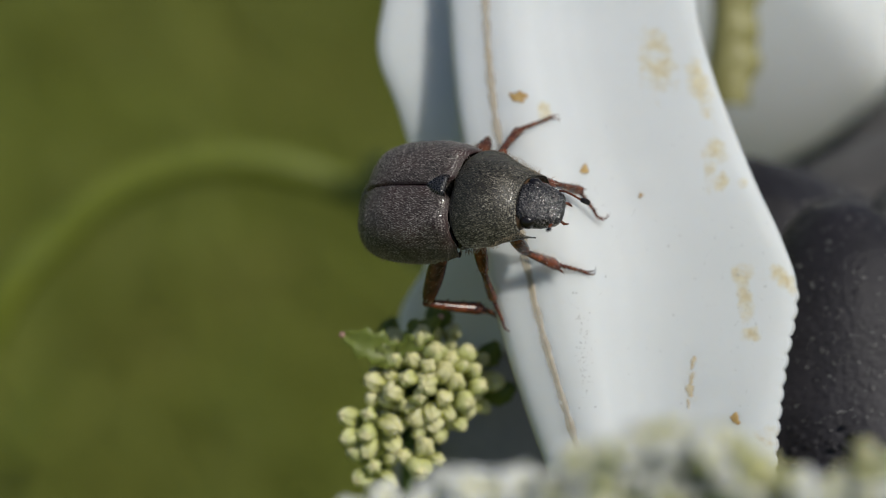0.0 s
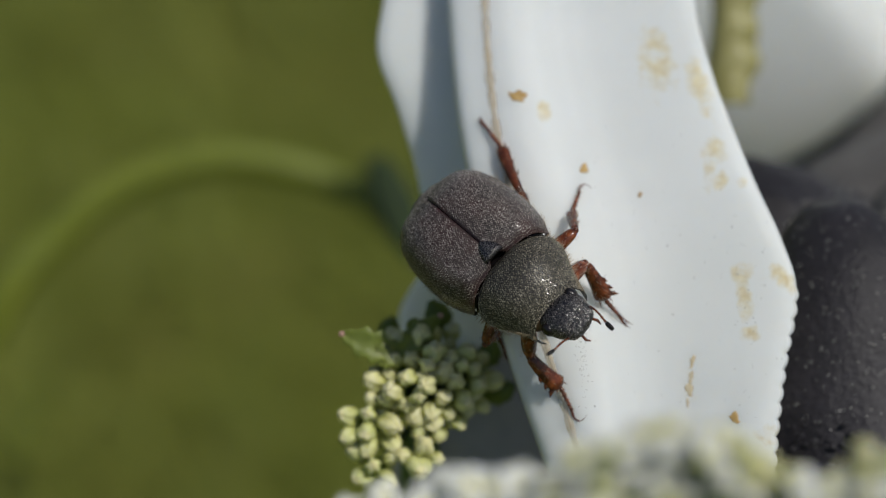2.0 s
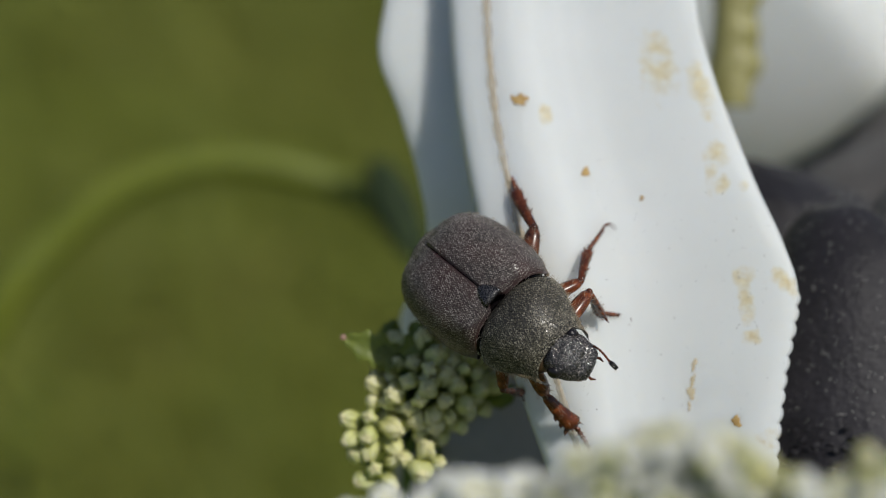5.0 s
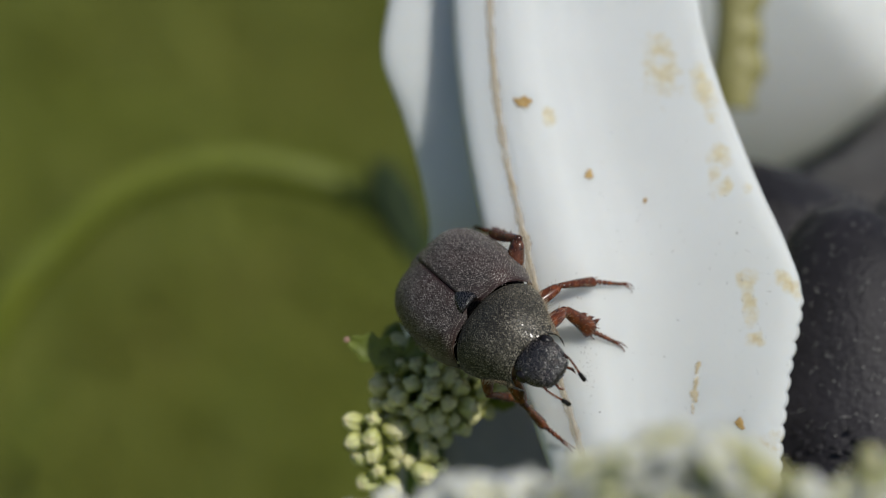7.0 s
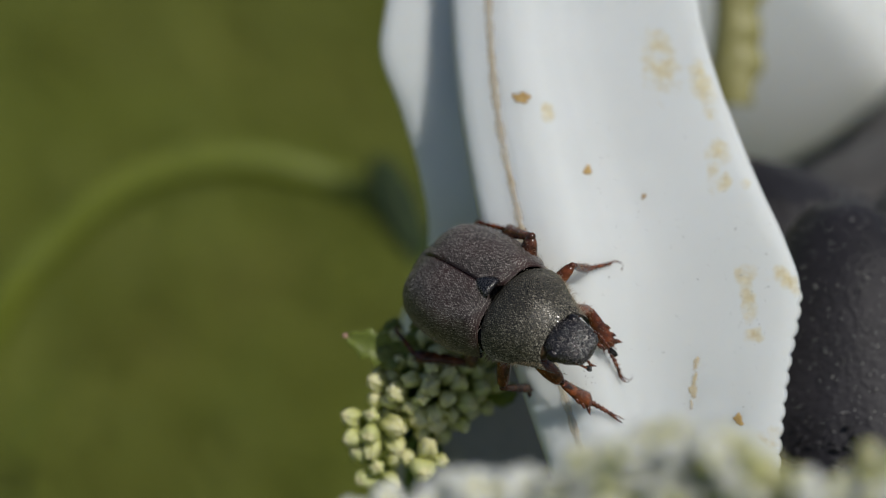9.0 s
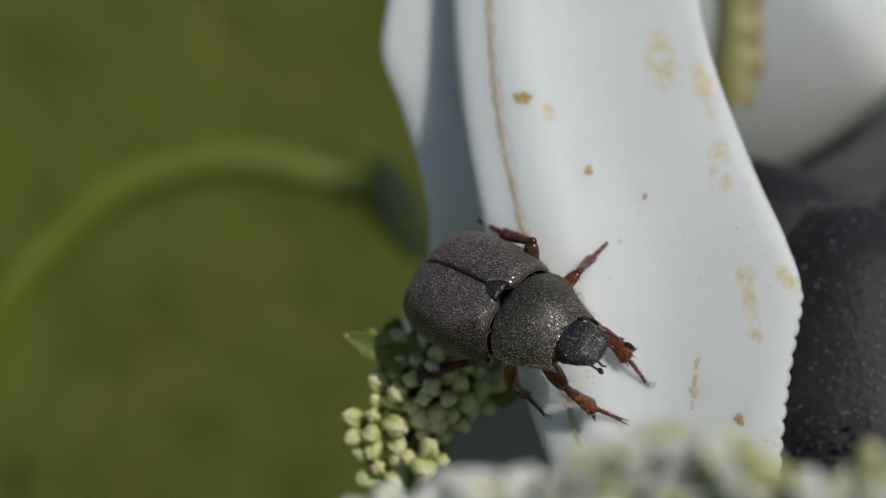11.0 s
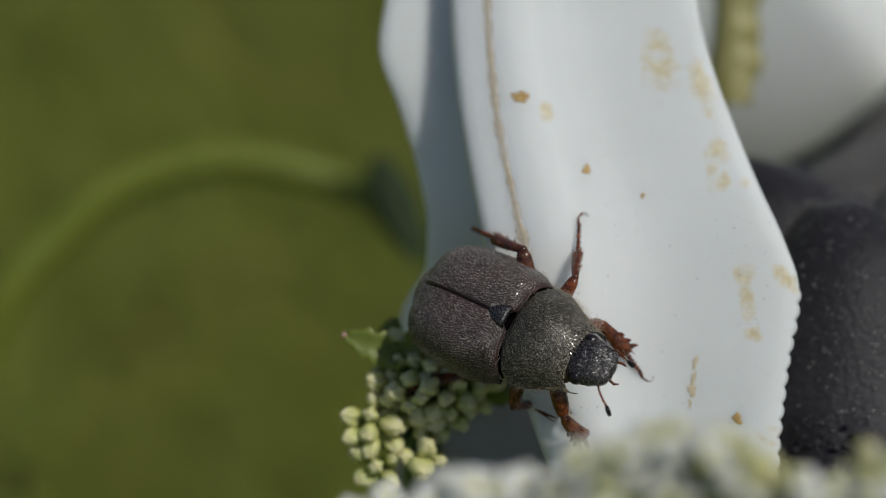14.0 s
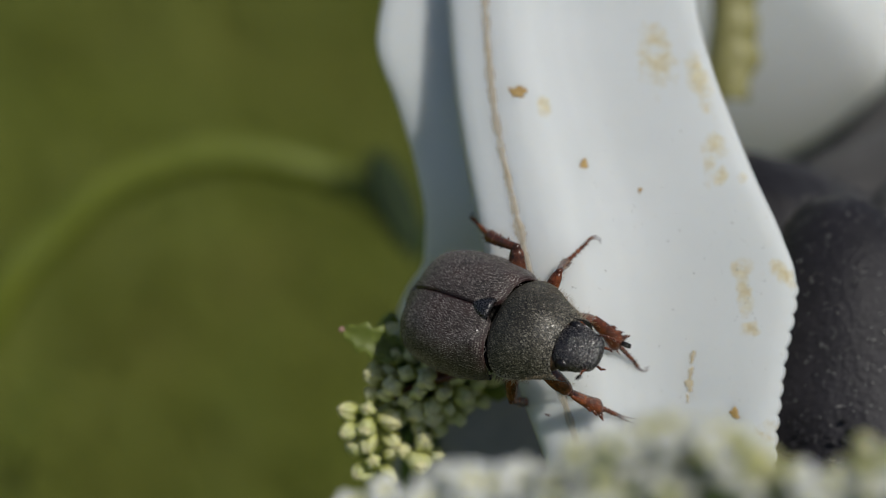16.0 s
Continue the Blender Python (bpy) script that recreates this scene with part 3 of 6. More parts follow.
build_stains(CHANNEL)
build_back_white()
build_dry_leaf()
build_black()
build_arch()


# ---- flowers ----
def bud_mesh(seed, petals, slim):
    """A closed bud of folded petals on a short cup, none quite like the next."""
    bm = bmesh.new()
    rng = random.Random(seed)
    u, v = 28, 9
    ph, lean = rng.uniform(0, 6), rng.uniform(-0.12, 0.12)
    rings = []
    prof = [(-0.52, 0.10), (-0.46, 0.22), (-0.34, 0.34), (-0.16, 0.43), (0.04, 0.47), (0.22, 0.45), (0.38, 0.37), (0.49, 0.25), (0.56, 0.12), (0.58, 0.02)]
    for j, (z, r) in enumerate(prof):
        f = j / v
        ring = []
        for i in range(u):
            a = 2 * math.pi * i / u
            valley = abs(math.cos(petals / 2 * a + ph + 0.5 * f)) ** 4
            fold = 1 - 0.28 * valley * math.sin(math.pi * min(1, f + 0.1)) + 0.05 * math.sin(2 * a + ph) + 0.04 * math.sin(3 * a - ph)
            ring.append(bm.verts.new((slim * r * fold * math.cos(a) + lean * (z + 0.5), slim * r * fold * math.sin(a), z * 1.05 - 0.13 * valley * max(0, f - 0.4) + 0.03 * math.sin(a + ph))))
        rings.append(ring)
    for k, (r0, r1) in enumerate(zip(rings, rings[1:])):
        for i in range(u):
            bm.faces.new((r0[i], r0[(i + 1) % u], r1[(i + 1) % u], r1[i])).material_index = 1 if k > 6 else 0
    bm.faces.new(rings[0])
    bm.faces.new(rings[-1]).material_index = 1
    return bm


def build_bud_cluster():
    root = thing("flower_bud_cluster", STAGE @ at(-0.96, -6.63, -2.6), "cluster of closed pale green and cream flower buds", "flower buds")
    rng = random.Random(12)
    kinds = [part("bud", bud_mesh(s, p, w), [BUD, BUD_TIP], root) for s, p, w in ((1, 5, 1.0), (2, 4, 0.92), (3, 5, 0.86), (4, 3, 1.05))]
    stalks = bmesh.new()
    placed = []
    hub = Vector((0.2, -1.2, -4.6))
    # tufts of buds: centre, radius, how many
    for centre, radius, count in ((Vector((0.35, 0.3, -2.6)), 2.9, 56), (Vector((-2.3, -1.6, -1.9)), 1.35, 15), (Vector((-2.2, -3.6, -2.0)), 1.1, 11), (Vector((0.0, -3.0, -2.2)), 1.6, 4)):
        here, tries = 0, 0
        while here < count and tries < 6000:
            tries += 1
            d = Vector((rng.gauss(0, 0.75), rng.gauss(0.05, 0.7), rng.uniform(0.1, 1.0))).normalized()
            p = centre + Vector((d.x * 0.98, d.y * 0.88, d.z * 0.85)) * radius * rng.uniform(0.72, 1.0)
            if any((p - q).length < 0.76 for q in placed):
                continue
            s = rng.uniform(0.70, 1.05) + 0.5 * rng.random() ** 2
            aim = (d + Vector((rng.uniform(-.35, .35), rng.uniform(-.2, .5), 0.45))).normalized()
            m = Matrix.Translation(p * MM) @ aim.to_track_quat("Z", "Y").to_matrix().to_4x4() @ pose(0, 0, 0, 0, 0, rng.uniform(0, 360)) @ Matrix.Diagonal((s, s, s * rng.uniform(0.9, 1.2), 1))
            n = len(placed)
            if n < 4:
                kinds[n].matrix_basis = m
            else:
                o = new("bud", rng.choice(kinds).data)
                o.parent = root
                o.matrix_basis = m
            placed.append(p)
            here += 1
            base = p - aim * 0.45 * s
            add_tube(stalks, [base, base.lerp(hub, 0.45) + Vector((0, 0, -0.3)), hub], [0.09, 0.10, 0.14], 6)
    tagged(part("stalk_tuft", stalks, STEM, root, "thin green flower stalks"), kind="stuff")
    bm = bmesh.new()
    add_tube(bm, [hub + Vector((0, 0.1, 0.1)), hub + Vector((0, -4, -5)), (-4, -30, -26), (-9, -165, -195)], [0.5, 0.6, 0.9, 1.3], 10)
    part("stalk", bm, STEM, root)
    # dark shaded bracts beside the buds
    for x, y, z, turn, size, tone in ((-1.75, 2.4, -3.4, 70, 0.9, LEAF_MID), (3.3, -0.4, -3.6, 20, 1.1, LEAF_MID), (3.0, 1.2, -3.6, 60, 1.0, LEAF_MID), (0.9, 3.0, -3.0, 115, 1.1, LEAF_MID)):
        bm = bmesh.new()
        rows = []
        for i in range(9):
            q = i / 8
            w = 0.62 * size * math.sin(math.pi * (0.1 + 0.85 * q)) ** 0.8 * (1 + 0.12 * math.sin(q * 20))
            rows.append([(size * 1.7 * (q - 0.3), k * w, 0.3 * math.sin(q * 2.5) - 0.18 * abs(k)) for k in (-1, -0.5, 0, 0.5, 1)])
        add_sheet(bm, rows)
        part("bract", bm, tone, root, "green bract", at(x, y, z, 10, -15, turn)).modifiers.new("thick", "SOLIDIFY").thickness = 0.00012
    return root


def build_bract():
    """Small lobed leaf with pink tips behind the buds."""
    root = thing("small_leaf", STAGE @ at(-3.05, -4.46, -3.8), "small green toothed leaf with pinkish tips", "leaf")
    bm = bmesh.new()
    for (x0, y0, x1, y1, w) in ((0.9, -0.5, -1.65, 0.40, 0.75), (0.9, -0.3, -0.2, -0.85, 0.55), (1.0, -0.5, 2.9, 1.25, 0.55), (2.2, 0.2, 1.5, 1.1, 0.6)):
        rows = []
        for i in range(15):
            u = i / 14
            c = Vector((x0 + (x1 - x0) * u, y0 + (y1 - y0) * u, 0.35 * math.sin(u * 3)))
            k = w * math.sin(math.pi * (0.12 + 0.86 * u)) ** 0.7 * (1 + 0.22 * math.sin(u * 22))
            n = Vector((-(y1 - y0), x1 - x0, 0)).normalized()
            rows.append([c - n * k + Vector((0, 0, 0.14)), c - n * k * 0.5, c - Vector((0, 0, 0.05)), c + n * k * 0.5, c + n * k + Vector((0, 0, 0.16))])
        add_sheet(bm, rows)
    part("blade", bm, LEAF, root).modifiers.new("thick", "SOLIDIFY").thickness = 0.0001
    for x, y in ((-1.68, 0.42), (-0.28, -0.88), (2.95, 1.28)):
        bm = bmesh.new()
        add_ball(bm, (x, y, 0.12), (0.16, 0.14, 0.14), None, 10, 8)
        part("tip", bm, PINK, root, "pink leaf tip")
    bm = bmesh.new()
    add_tube(bm, [(0.9, -0.5, 0.1), (1.5, -3, -2.5), (1.2, -8, -7), (-5, -165, -190)], [0.2, 0.25, 0.35, 0.8], 8)
    part("stalk", bm, STEM, root)


def floret_mesh(seed):
    """A tiny open flower of five cupped petals, one millimetre in radius."""
    bm = bmesh.new()
    rng = random.Random(seed)
    for k in range(5):
        a = k * 1.2566 + rng.uniform(-0.12, 0.12)
        rows = []
        for i in range(5):
            u = i / 4
            w = 0.42 * math.sin(math.pi * (0.15 + 0.75 * u)) ** 0.8
            r = 0.15 + 0.95 * u
            z = 0.3 * math.sin(u * 2.6) + rng.uniform(-0.03, 0.03)
            rows.append([(r * math.cos(a) - q * w * math.sin(a), r * math.sin(a) + q * w * math.cos(a), z - 0.10 * abs(q)) for q in (-1, -0.4, 0.4, 1)])
        add_sheet(bm, rows)
    n = len(bm.faces)
    add_ball(bm, (0, 0, 0.10), (0.32, 0.32, 0.26), None, 10, 7)
    for k, f in enumerate(bm.faces):
        f.material_index = int(k >= n)
    return bm


def build_front_umbel(centre, width, depth, count, seed, label, size=(0.55, 0.9), open_share=0.5, outline=((-1, 0), (1, 0)), tall=2.6):
    """A head of tiny open flowers and buds near the lens; outline gives its uneven upper edge."""
    root = thing("flower_umbel", STAGE @ far(0.90, *centre), label, "flower head", "flower heads before the rim")
    rng = random.Random(seed)
    open_kinds = [part("floret", floret_mesh(seed + k), [PETAL, BUD_TIP], root) for k in range(2)]
    closed = part("bud", bud_mesh(seed + 7, 5, 1.0), [BUD, BUD_TIP], root)
    used = set()
    rays = bmesh.new()
    for _ in range(count):
        x = rng.uniform(-1, 1)
        top = lerp_table(outline, x) + 0.55 * noise.noise((x * width * 0.9, seed, 0.5))
        p = Vector((x * width, top - tall * rng.random() ** 1.3, rng.uniform(-depth, depth)))
        aim = Vector((rng.gauss(0, 0.35), 0.75, 0.75 + rng.gauss(0, 0.3))).normalized()
        opened = rng.random() < open_share
        first = rng.choice(open_kinds) if opened else closed
        s = rng.uniform(*size) if opened else rng.uniform(0.5, 0.95)
        m = Matrix.Translation(p * MM) @ aim.to_track_quat("Z", "Y").to_matrix().to_4x4() @ pose(0, 0, 0, 0, 0, rng.uniform(0, 360)) @ Matrix.Diagonal((s, s, s, 1))
        if first.name in used:
            o = new(first.name.split(".")[0], first.data)
            o.parent = root
        else:
            used.add(first.name)
            o = first
        o.matrix_basis = m
        add_tube(rays, [p - aim * 0.2, p * 0.5 + Vector((0, -3.0, -1.5)), (0, -7, -4)], [0.09, 0.12, 0.2], 5)
    for o in (*open_kinds, closed):
        if o.name not in used:
            bpy.data.objects.remove(o)
    tagged(part("stalk_tuft", rays, STEM, root), kind="stuff")
    bm = bmesh.new()
    add_tube(bm, [(0, -6.9, -3.9), (0, -20, -15), (-3, -160, -200)], [0.6, 0.7, 1.3], 10)
    part("stalk", bm, STEM, root)


build_bud_cluster()
build_bract()
build_front_umbel((8.6, -7.0, 16.5), 5.2, 2.2, 290, 5, "pale cream and greenish umbel of tiny flowers close to the lens", (0.3, 0.6), 0.6,
                  ((-1.0, -2.2), (-0.85, -1.3), (-0.7, -0.6), (-0.4, 0.0), (0.0, 0.5), (0.3, 0.2), (0.6, -0.6), (0.85, -1.4), (1.0, -2.0)), 3.0)
build_front_umbel((1.1, -9.0, 14), 2.5, 1.4, 8, 8, "white flowers with yellowish centres close to the lens", (0.85, 1.15), 0.95, ((-1, -0.4), (0.0, 0.3), (1, -0.3)), 1.6)
build_front_umbel((-3.3, -10.2, 8.0), 1.0, 0.9, 7, 15, "small bluish white flowers beside the buds", (0.5, 0.7), 0.7, ((-1, 0), (1, 0.2)), 2.0)
build_front_umbel((15.6, -7.0, 16.5), 2.1, 1.4, 80, 31, "cream flower head at the end of the umbel", (0.3, 0.6), 0.6, ((-1, -2.2), (-0.6, -1.6), (-0.1, -0.6), (0.3, -0.4), (1, -0.9)), 2.6)


# ---- the beetle: x to its head, y to its left, z to its back ----
EL_W = [(-5.75, 1.2), (-5.55, 1.82), (-5.2, 2.28), (-4.5, 2.66), (-3.3, 2.90), (-2.0, 2.96), (-0.6, 2.76), (0.0, 2.50)]
EL_H = [(-5.75, -0.10), (-5.5, 0.30), (-5.0, 0.80), (-4.2, 1.26), (-3.0, 1.52), (-1.6, 1.54), (-0.6, 1.46), (0.0, 1.28)]
PR_W = [(0.0, 2.26), (0.25, 2.37), (0.7, 2.37), (1.3, 2.24), (2.0, 1.97), (2.6, 1.66), (3.0, 1.46)]
PR_H = [(0.0, 1.10), (0.4, 1.28), (1.1, 1.38), (1.9, 1.16), (2.6, 0.70), (3.0, 0.30)]


def dome(v, w, h, side, power=2.5, soft=0.62):
    """A cross-section: v from 0 (middle) to 1 (edge)."""
    a = v * math.pi / 2
    y = w * math.sin(a) ** 0.92
    return y, side + (h - side) * max(0.0, 1 - math.sin(a) ** power) ** soft


def elytron_point(x, v, side):
    w, h = lerp_table(EL_W, x), lerp_table(EL_H, x)
    y, z = dome(v, w, h, -0.62, 3.7, 0.60)
    y = 0.022 + y * (1 - 0.022 / w)
    z -= 0.10 * math.exp(-(y / 0.10) ** 2)
    xx = x
    if x > -1.2:
        # notch for the scutellum, shoulders drawn forwards
        f = (x + 1.2) / 1.2
        xx += f * (0.30 * (min(1, v / 0.75) - 0.9 * max(0, v - 0.75) / 0.25) - 0.12 - 0.62 * max(0, 1 - y / 0.52))
        z += 0.12 * math.exp(-((y - 1.75) / 0.4) ** 2 - ((x + 0.5) / 0.45) ** 2)
    if x > -0.2:
        z -= 0.22 * ((x + 0.2) / 0.2) ** 2
    return Vector((xx, side * y, z))


def elytron_mesh(side):
    bm = bmesh.new()
    rows = []
    n = 48
    for i in range(n + 1):
        x = -5.75 + 5.75 * i / n
        w = lerp_table(EL_W, x)
        row = [elytron_point(x, k / 26, side) for k in range(27)]
        # rolled under the edge
        row += [(x, side * w * 0.97, -0.74), (x, side * w * 0.90, -0.68)]
        rows.append(row)
    add_sheet(bm, rows)
    return bm


def pronotum_point(x, v):
    """v from -1 (right edge) to 1 (left edge)."""
    w, h = lerp_table(PR_W, x), lerp_table(PR_H, x)
    q = abs(v)
    y, z = dome(q, w, h, 0.16 - 0.27 * x, 2.2, 0.80)
    xx = x + (0.80 * q * q - 0.14) * max(0, 1 - x / 1.8) + (0.52 * q ** 5 - 0.12) * max(0, (x - 2.0) / 1.0) ** 1.5
    if x < 0.12:
        z -= 0.16 * (1 - x / 0.12)
    return Vector((xx, math.copysign(y, v), z))


def pronotum_mesh():
    bm = bmesh.new()
    n = 34
    rows = []
    for i in range(n + 2):
        x = 3.0 * min(i, n) / n
        row = [pronotum_point(x, k / 20) - (Vector((0.10, 0, 0.16)) if i > n else Vector()) for k in range(-20, 21)]
        # turned-in flanks
        a, b = row[0], row[-1]
        row = [(a.x, a.y * 0.88, a.z - 0.45), (a.x, a.y * 0.985, a.z - 0.08)] + row + [(b.x, b.y * 0.985, b.z - 0.08), (b.x, b.y * 0.88, b.z - 0.45)]
        rows.append(row)
    add_sheet(bm, rows)
    return bm


def scale_coat(point, us, vs, back, length, width, rng, skip=0.0):
    """Short pale scale-hairs laid on a surface; point(u, v) gives the place."""
    bm = bmesh.new()
    du, dv = us[1] - us[0], vs[1] - vs[0]
    for i, u in enumerate(us):
        for k, v in enumerate(vs):
            if rng.random() < skip + 0.35 * max(0, noise.noise((u * 4.4, v * 11.0, 4.2)) - 0.15) + 0.15 * max(0, noise.noise((u * 0.9, v * 2.5, 8.1))):
                continue
            a, b = u + rng.uniform(-0.22, 0.22) * du + 0.6 * du * noise.noise((u * 2.2, v * 9, 1.5)), v + (rng.uniform(-0.22, 0.22) + 0.5 * (i % 2)) * dv
            p = point(a, b)
            n = (point(a + 0.02, b) - p).cross(point(a, b + 0.01) - p)
            if n.length < 1e-9:
                continue
            n.normalize()
            if n.z < 0:
                n = -n
            t = back + Vector((0, rng.uniform(-0.5, 0.5), 0))
            t = (t - n * t.dot(n)).normalized()
            s = n.cross(t)
            h, w = length * rng.uniform(0.4, 0.65), width * rng.uniform(0.35, 0.65)
            tip = n * rng.uniform(0.01, 0.05)
            mid = p + n * 0.022
            q = [p - t * h + n * 0.006, mid + s * w, p + t * h + tip, mid - s * w]
            bm.faces.new([bm.verts.new(z) for z in q])
    return bm


def head_mesh():
    bm = bmesh.new()
    rows = []
    prof = [(-0.25, 0.74, 0.34), (0.15, 0.98, 0.47), (0.55, 1.08, 0.50), (0.95, 1.05, 0.46), (1.22, 0.97, 0.39), (1.27, 0.95, 0.34), (1.50, 0.87, 0.27), (1.68, 0.76, 0.20), (1.80, 0.63, 0.13), (1.87, 0.47, 0.04), (1.90, 0.25, -0.08)]
    for x, w, h in prof:
        row = []
        for k in range(20):
            a = 2 * math.pi * k / 20
            y = w * math.copysign(abs(math.cos(a)) ** 0.75, math.cos(a))
            s = math.sin(a)
            z = (h + 0.1) * abs(s) ** 0.85 - 0.1 if s > 0 else -0.1 - 0.5 * (1 - 0.4 * x) * abs(s) ** 0.8
            row.append((x, y, z))
        row.append(row[0])
        rows.append(row)
    m = add_sheet(bm, rows)
    bmesh.ops.remove_doubles(bm, verts=bm.verts, dist=0.0005)
    bmesh.ops.holes_fill(bm, edges=bm.edges, sides=30)
    bmesh.ops.subdivide_edges(bm, edges=bm.edges, cuts=3, use_grid_fill=True, smooth=0.6)
    bm.normal_update()
    # rough, granular skin
    for v in list(bm.verts):
        v.co += v.normal * (0.025 * noise.noise(v.co * 5.5) + 0.03 * noise.noise(v.co * 11 + Vector((3, 0, 0))))
    return bm


def body_mesh():
    bm = bmesh.new()
    add_ball(bm, (-2.55, 0, -0.62), (3.05, 2.62, 1.08), None, 28, 18)
    add_ball(bm, (-4.9, 0, -0.35), (1.15, 1.7, 0.85), None, 20, 14)
    add_ball(bm, (1.3, 0, -0.55), (1.75, 2.05, 0.78), None, 24, 14)
    add_ball(bm, (-0.1, 0, -0.65), (1.3, 2.15, 1.0), None, 24, 14)
    return bm


def bristles(bm, p, d, length, r=0.012, tone=0):
    side = d.orthogonal().normalized() * r
    up = d.cross(side).normalized() * r
    base = [bm.verts.new(p + side), bm.verts.new(p - side * 0.5 + up * 0.9), bm.verts.new(p - side * 0.5 - up * 0.9)]
    tip = bm.verts.new(p + d * length)
    for k in range(3):
        bm.faces.new((base[k], base[(k + 1) % 3], tip)).material_index = tone


def femur_mesh(length, r, rng):
    bm = bmesh.new()
    n = 10
    add_tube(bm, [(length * i / n, 0, 0) for i in range(n + 1)], [r * (0.55 + 0.62 * math.sin(math.pi * (0.12 + 0.80 * i / n)) ** 0.9) * (1 if i < n else 0.7) for i in range(n + 1)], 10, 0.8)
    add_ball(bm, (length, 0, 0), (r * 0.52,) * 3, None, 8, 6)
    for _ in range(90):
        f, a = rng.uniform(0.05, 0.95), rng.uniform(0, 6.28)
        p = Vector((length * f, math.cos(a) * r * 0.95, math.sin(a) * r * 0.75))
        bristles(bm, p, Vector((0.9, math.cos(a), math.sin(a))).normalized(), rng.uniform(0.12, 0.26), 0.009, 1)
    return bm


def tibia_mesh(length, r, teeth, rng):
    """Widening to its end; the digging front pair bears three teeth on its outer edge (-y)."""
    bm = bmesh.new()
    n = 12
    wide = 1.40 if teeth else 1.25
    add_tube(bm, [(length * i / n, -0.05 * math.sin(3 * i / n), 0) for i in range(n + 1)],
             [r * (0.72 + (wide - 0.72) * (i / n) ** 1.1) * (0.6 if i in (0, n) else 1) for i in range(n + 1)], 10, 0.55 if teeth else 0.8)
    if teeth:
        for x, s in ((0.52, 0.5), (0.72, 0.65), (0.91, 0.85)):
            a = Vector((x * length, -r * 0.8, 0))
            add_tube(bm, [a, a + Vector((0.10, -r * 0.9 * s, 0)), a + Vector((0.24, -r * 1.5 * s, -0.02))], [r * 0.50, r * 0.34, r * 0.04], 7, 0.6)
    else:
        for x in (0.35, 0.62, 0.9):
            for y in (-1, 1):
                a = Vector((x * length, y * r * 0.7, 0))
                add_tube(bm, [a, a + Vector((0.18, y * r * 0.6, 0.0))], [r * 0.18, 0.008], 5)
    for y in (-1, 1):
        a = Vector((length * 0.98, y * r * 0.7, -r * 0.2))
        add_tube(bm, [a, a + Vector((0.30, y * 0.06, -0.03))], [0.045, 0.008], 5)
    for _ in range(80):
        f, a = rng.uniform(0.1, 0.97), rng.uniform(0, 6.28)
        rr = r * (0.62 + (wide - 0.62) * f ** 1.4) * 0.8
        p = Vector((length * f, math.cos(a) * rr, math.sin(a) * rr * 0.7))
        bristles(bm, p, Vector((0.8, math.cos(a), math.sin(a))).normalized(), rng.uniform(0.14, 0.3), 0.010, 1)
    return bm


def tarsus_mesh(length, r, claw, rng):
    """Five beaded joints."""
    bm = bmesh.new()
    n = 5
    body = length - claw * 0.75
    for i in range(n):
        x0, x1 = body * i / n, body * (i + 1) / n
        k = 1.0 - 0.06 * i
        add_tube(bm, [(x0, 0, 0), (x0 + (x1 - x0) * 0.55, 0, 0), (x1 - 0.02, 0, 0), (x1 + 0.02, 0, 0)], [r * 0.55 * k, r * 0.85 * k, r * 1.1 * k, r * 0.5 * k], 8)
        for s in (-1, 1):
            bristles(bm, Vector((x1 - 0.03, s * r * 0.7, -r * 0.5)), Vector((0.7, s * 0.5, -0.5)).normalized(), 0.16, 0.011, 1)
    return bm


def claw_mesh(length, r, claw, s):
    """A curved claw at the tarsus's end, s to one side."""
    bm = bmesh.new()
    body = length - claw * 0.75
    q = [Vector((body - 0.02, s * 0.02, 0)), Vector((body + claw * 0.45, s * 0.06, 0.06 * claw)), Vector((body + claw * 0.80, s * 0.09, -0.22 * claw)), Vector((body + claw * 0.66, s * 0.10, -0.66 * claw))]
    k = 1.0 if s > 0 else 0.7
    add_tube(bm, [curve_at(q, i / 8) for i in range(9)], [r * 0.62 * k * (1 - 0.9 * i / 8) for i in range(9)], 7)
    return bm


# hip, lengths of femur, tibia and tarsus, thicknesses, claw
LEGS = {
    "fl": ((2.15, 1.15, -0.75), 1.95, 2.15, 1.80, 0.34, 0.33, 0.13, 0.75),
    "fr": ((2.15, -1.15, -0.75), 1.95, 2.15, 1.80, 0.34, 0.33, 0.13, 0.75),
    "ml": ((0.45, 1.40, -0.95), 2.0, 2.0, 2.0, 0.30, 0.23, 0.125, 0.75),
    "mr": ((0.45, -1.40, -0.95), 2.0, 2.1, 1.6, 0.30, 0.23, 0.125, 0.75),
    "hl": ((-1.0, 1.6, -1.0), 2.4, 2.5, 2.2, 0.40, 0.27, 0.135, 0.85),
    "hr": ((-1.4, -1.9, -1.15), 3.0, 2.7, 2.0, 0.40, 0.27, 0.135, 0.85),
}


HEAD_PIVOT = (2.80, -0.22)


def antenna_mesh(side):
    bm = bmesh.new()
    path = [(0, 0, 0), (0.28, side * 0.05, 0.05), (0.62, side * 0.05, 0.04), (1.02, 0, 0)]
    for a, b in zip(path, path[1:]):
        a, b = Vector(a), Vector(b)
        for k in range(2):
            c0, c1 = a.lerp(b, k / 2), a.lerp(b, (k + 1) / 2)
            add_tube(bm, [c0, c0.lerp(c1, 0.7), c1], [0.04, 0.062, 0.035], 7)
    return bm


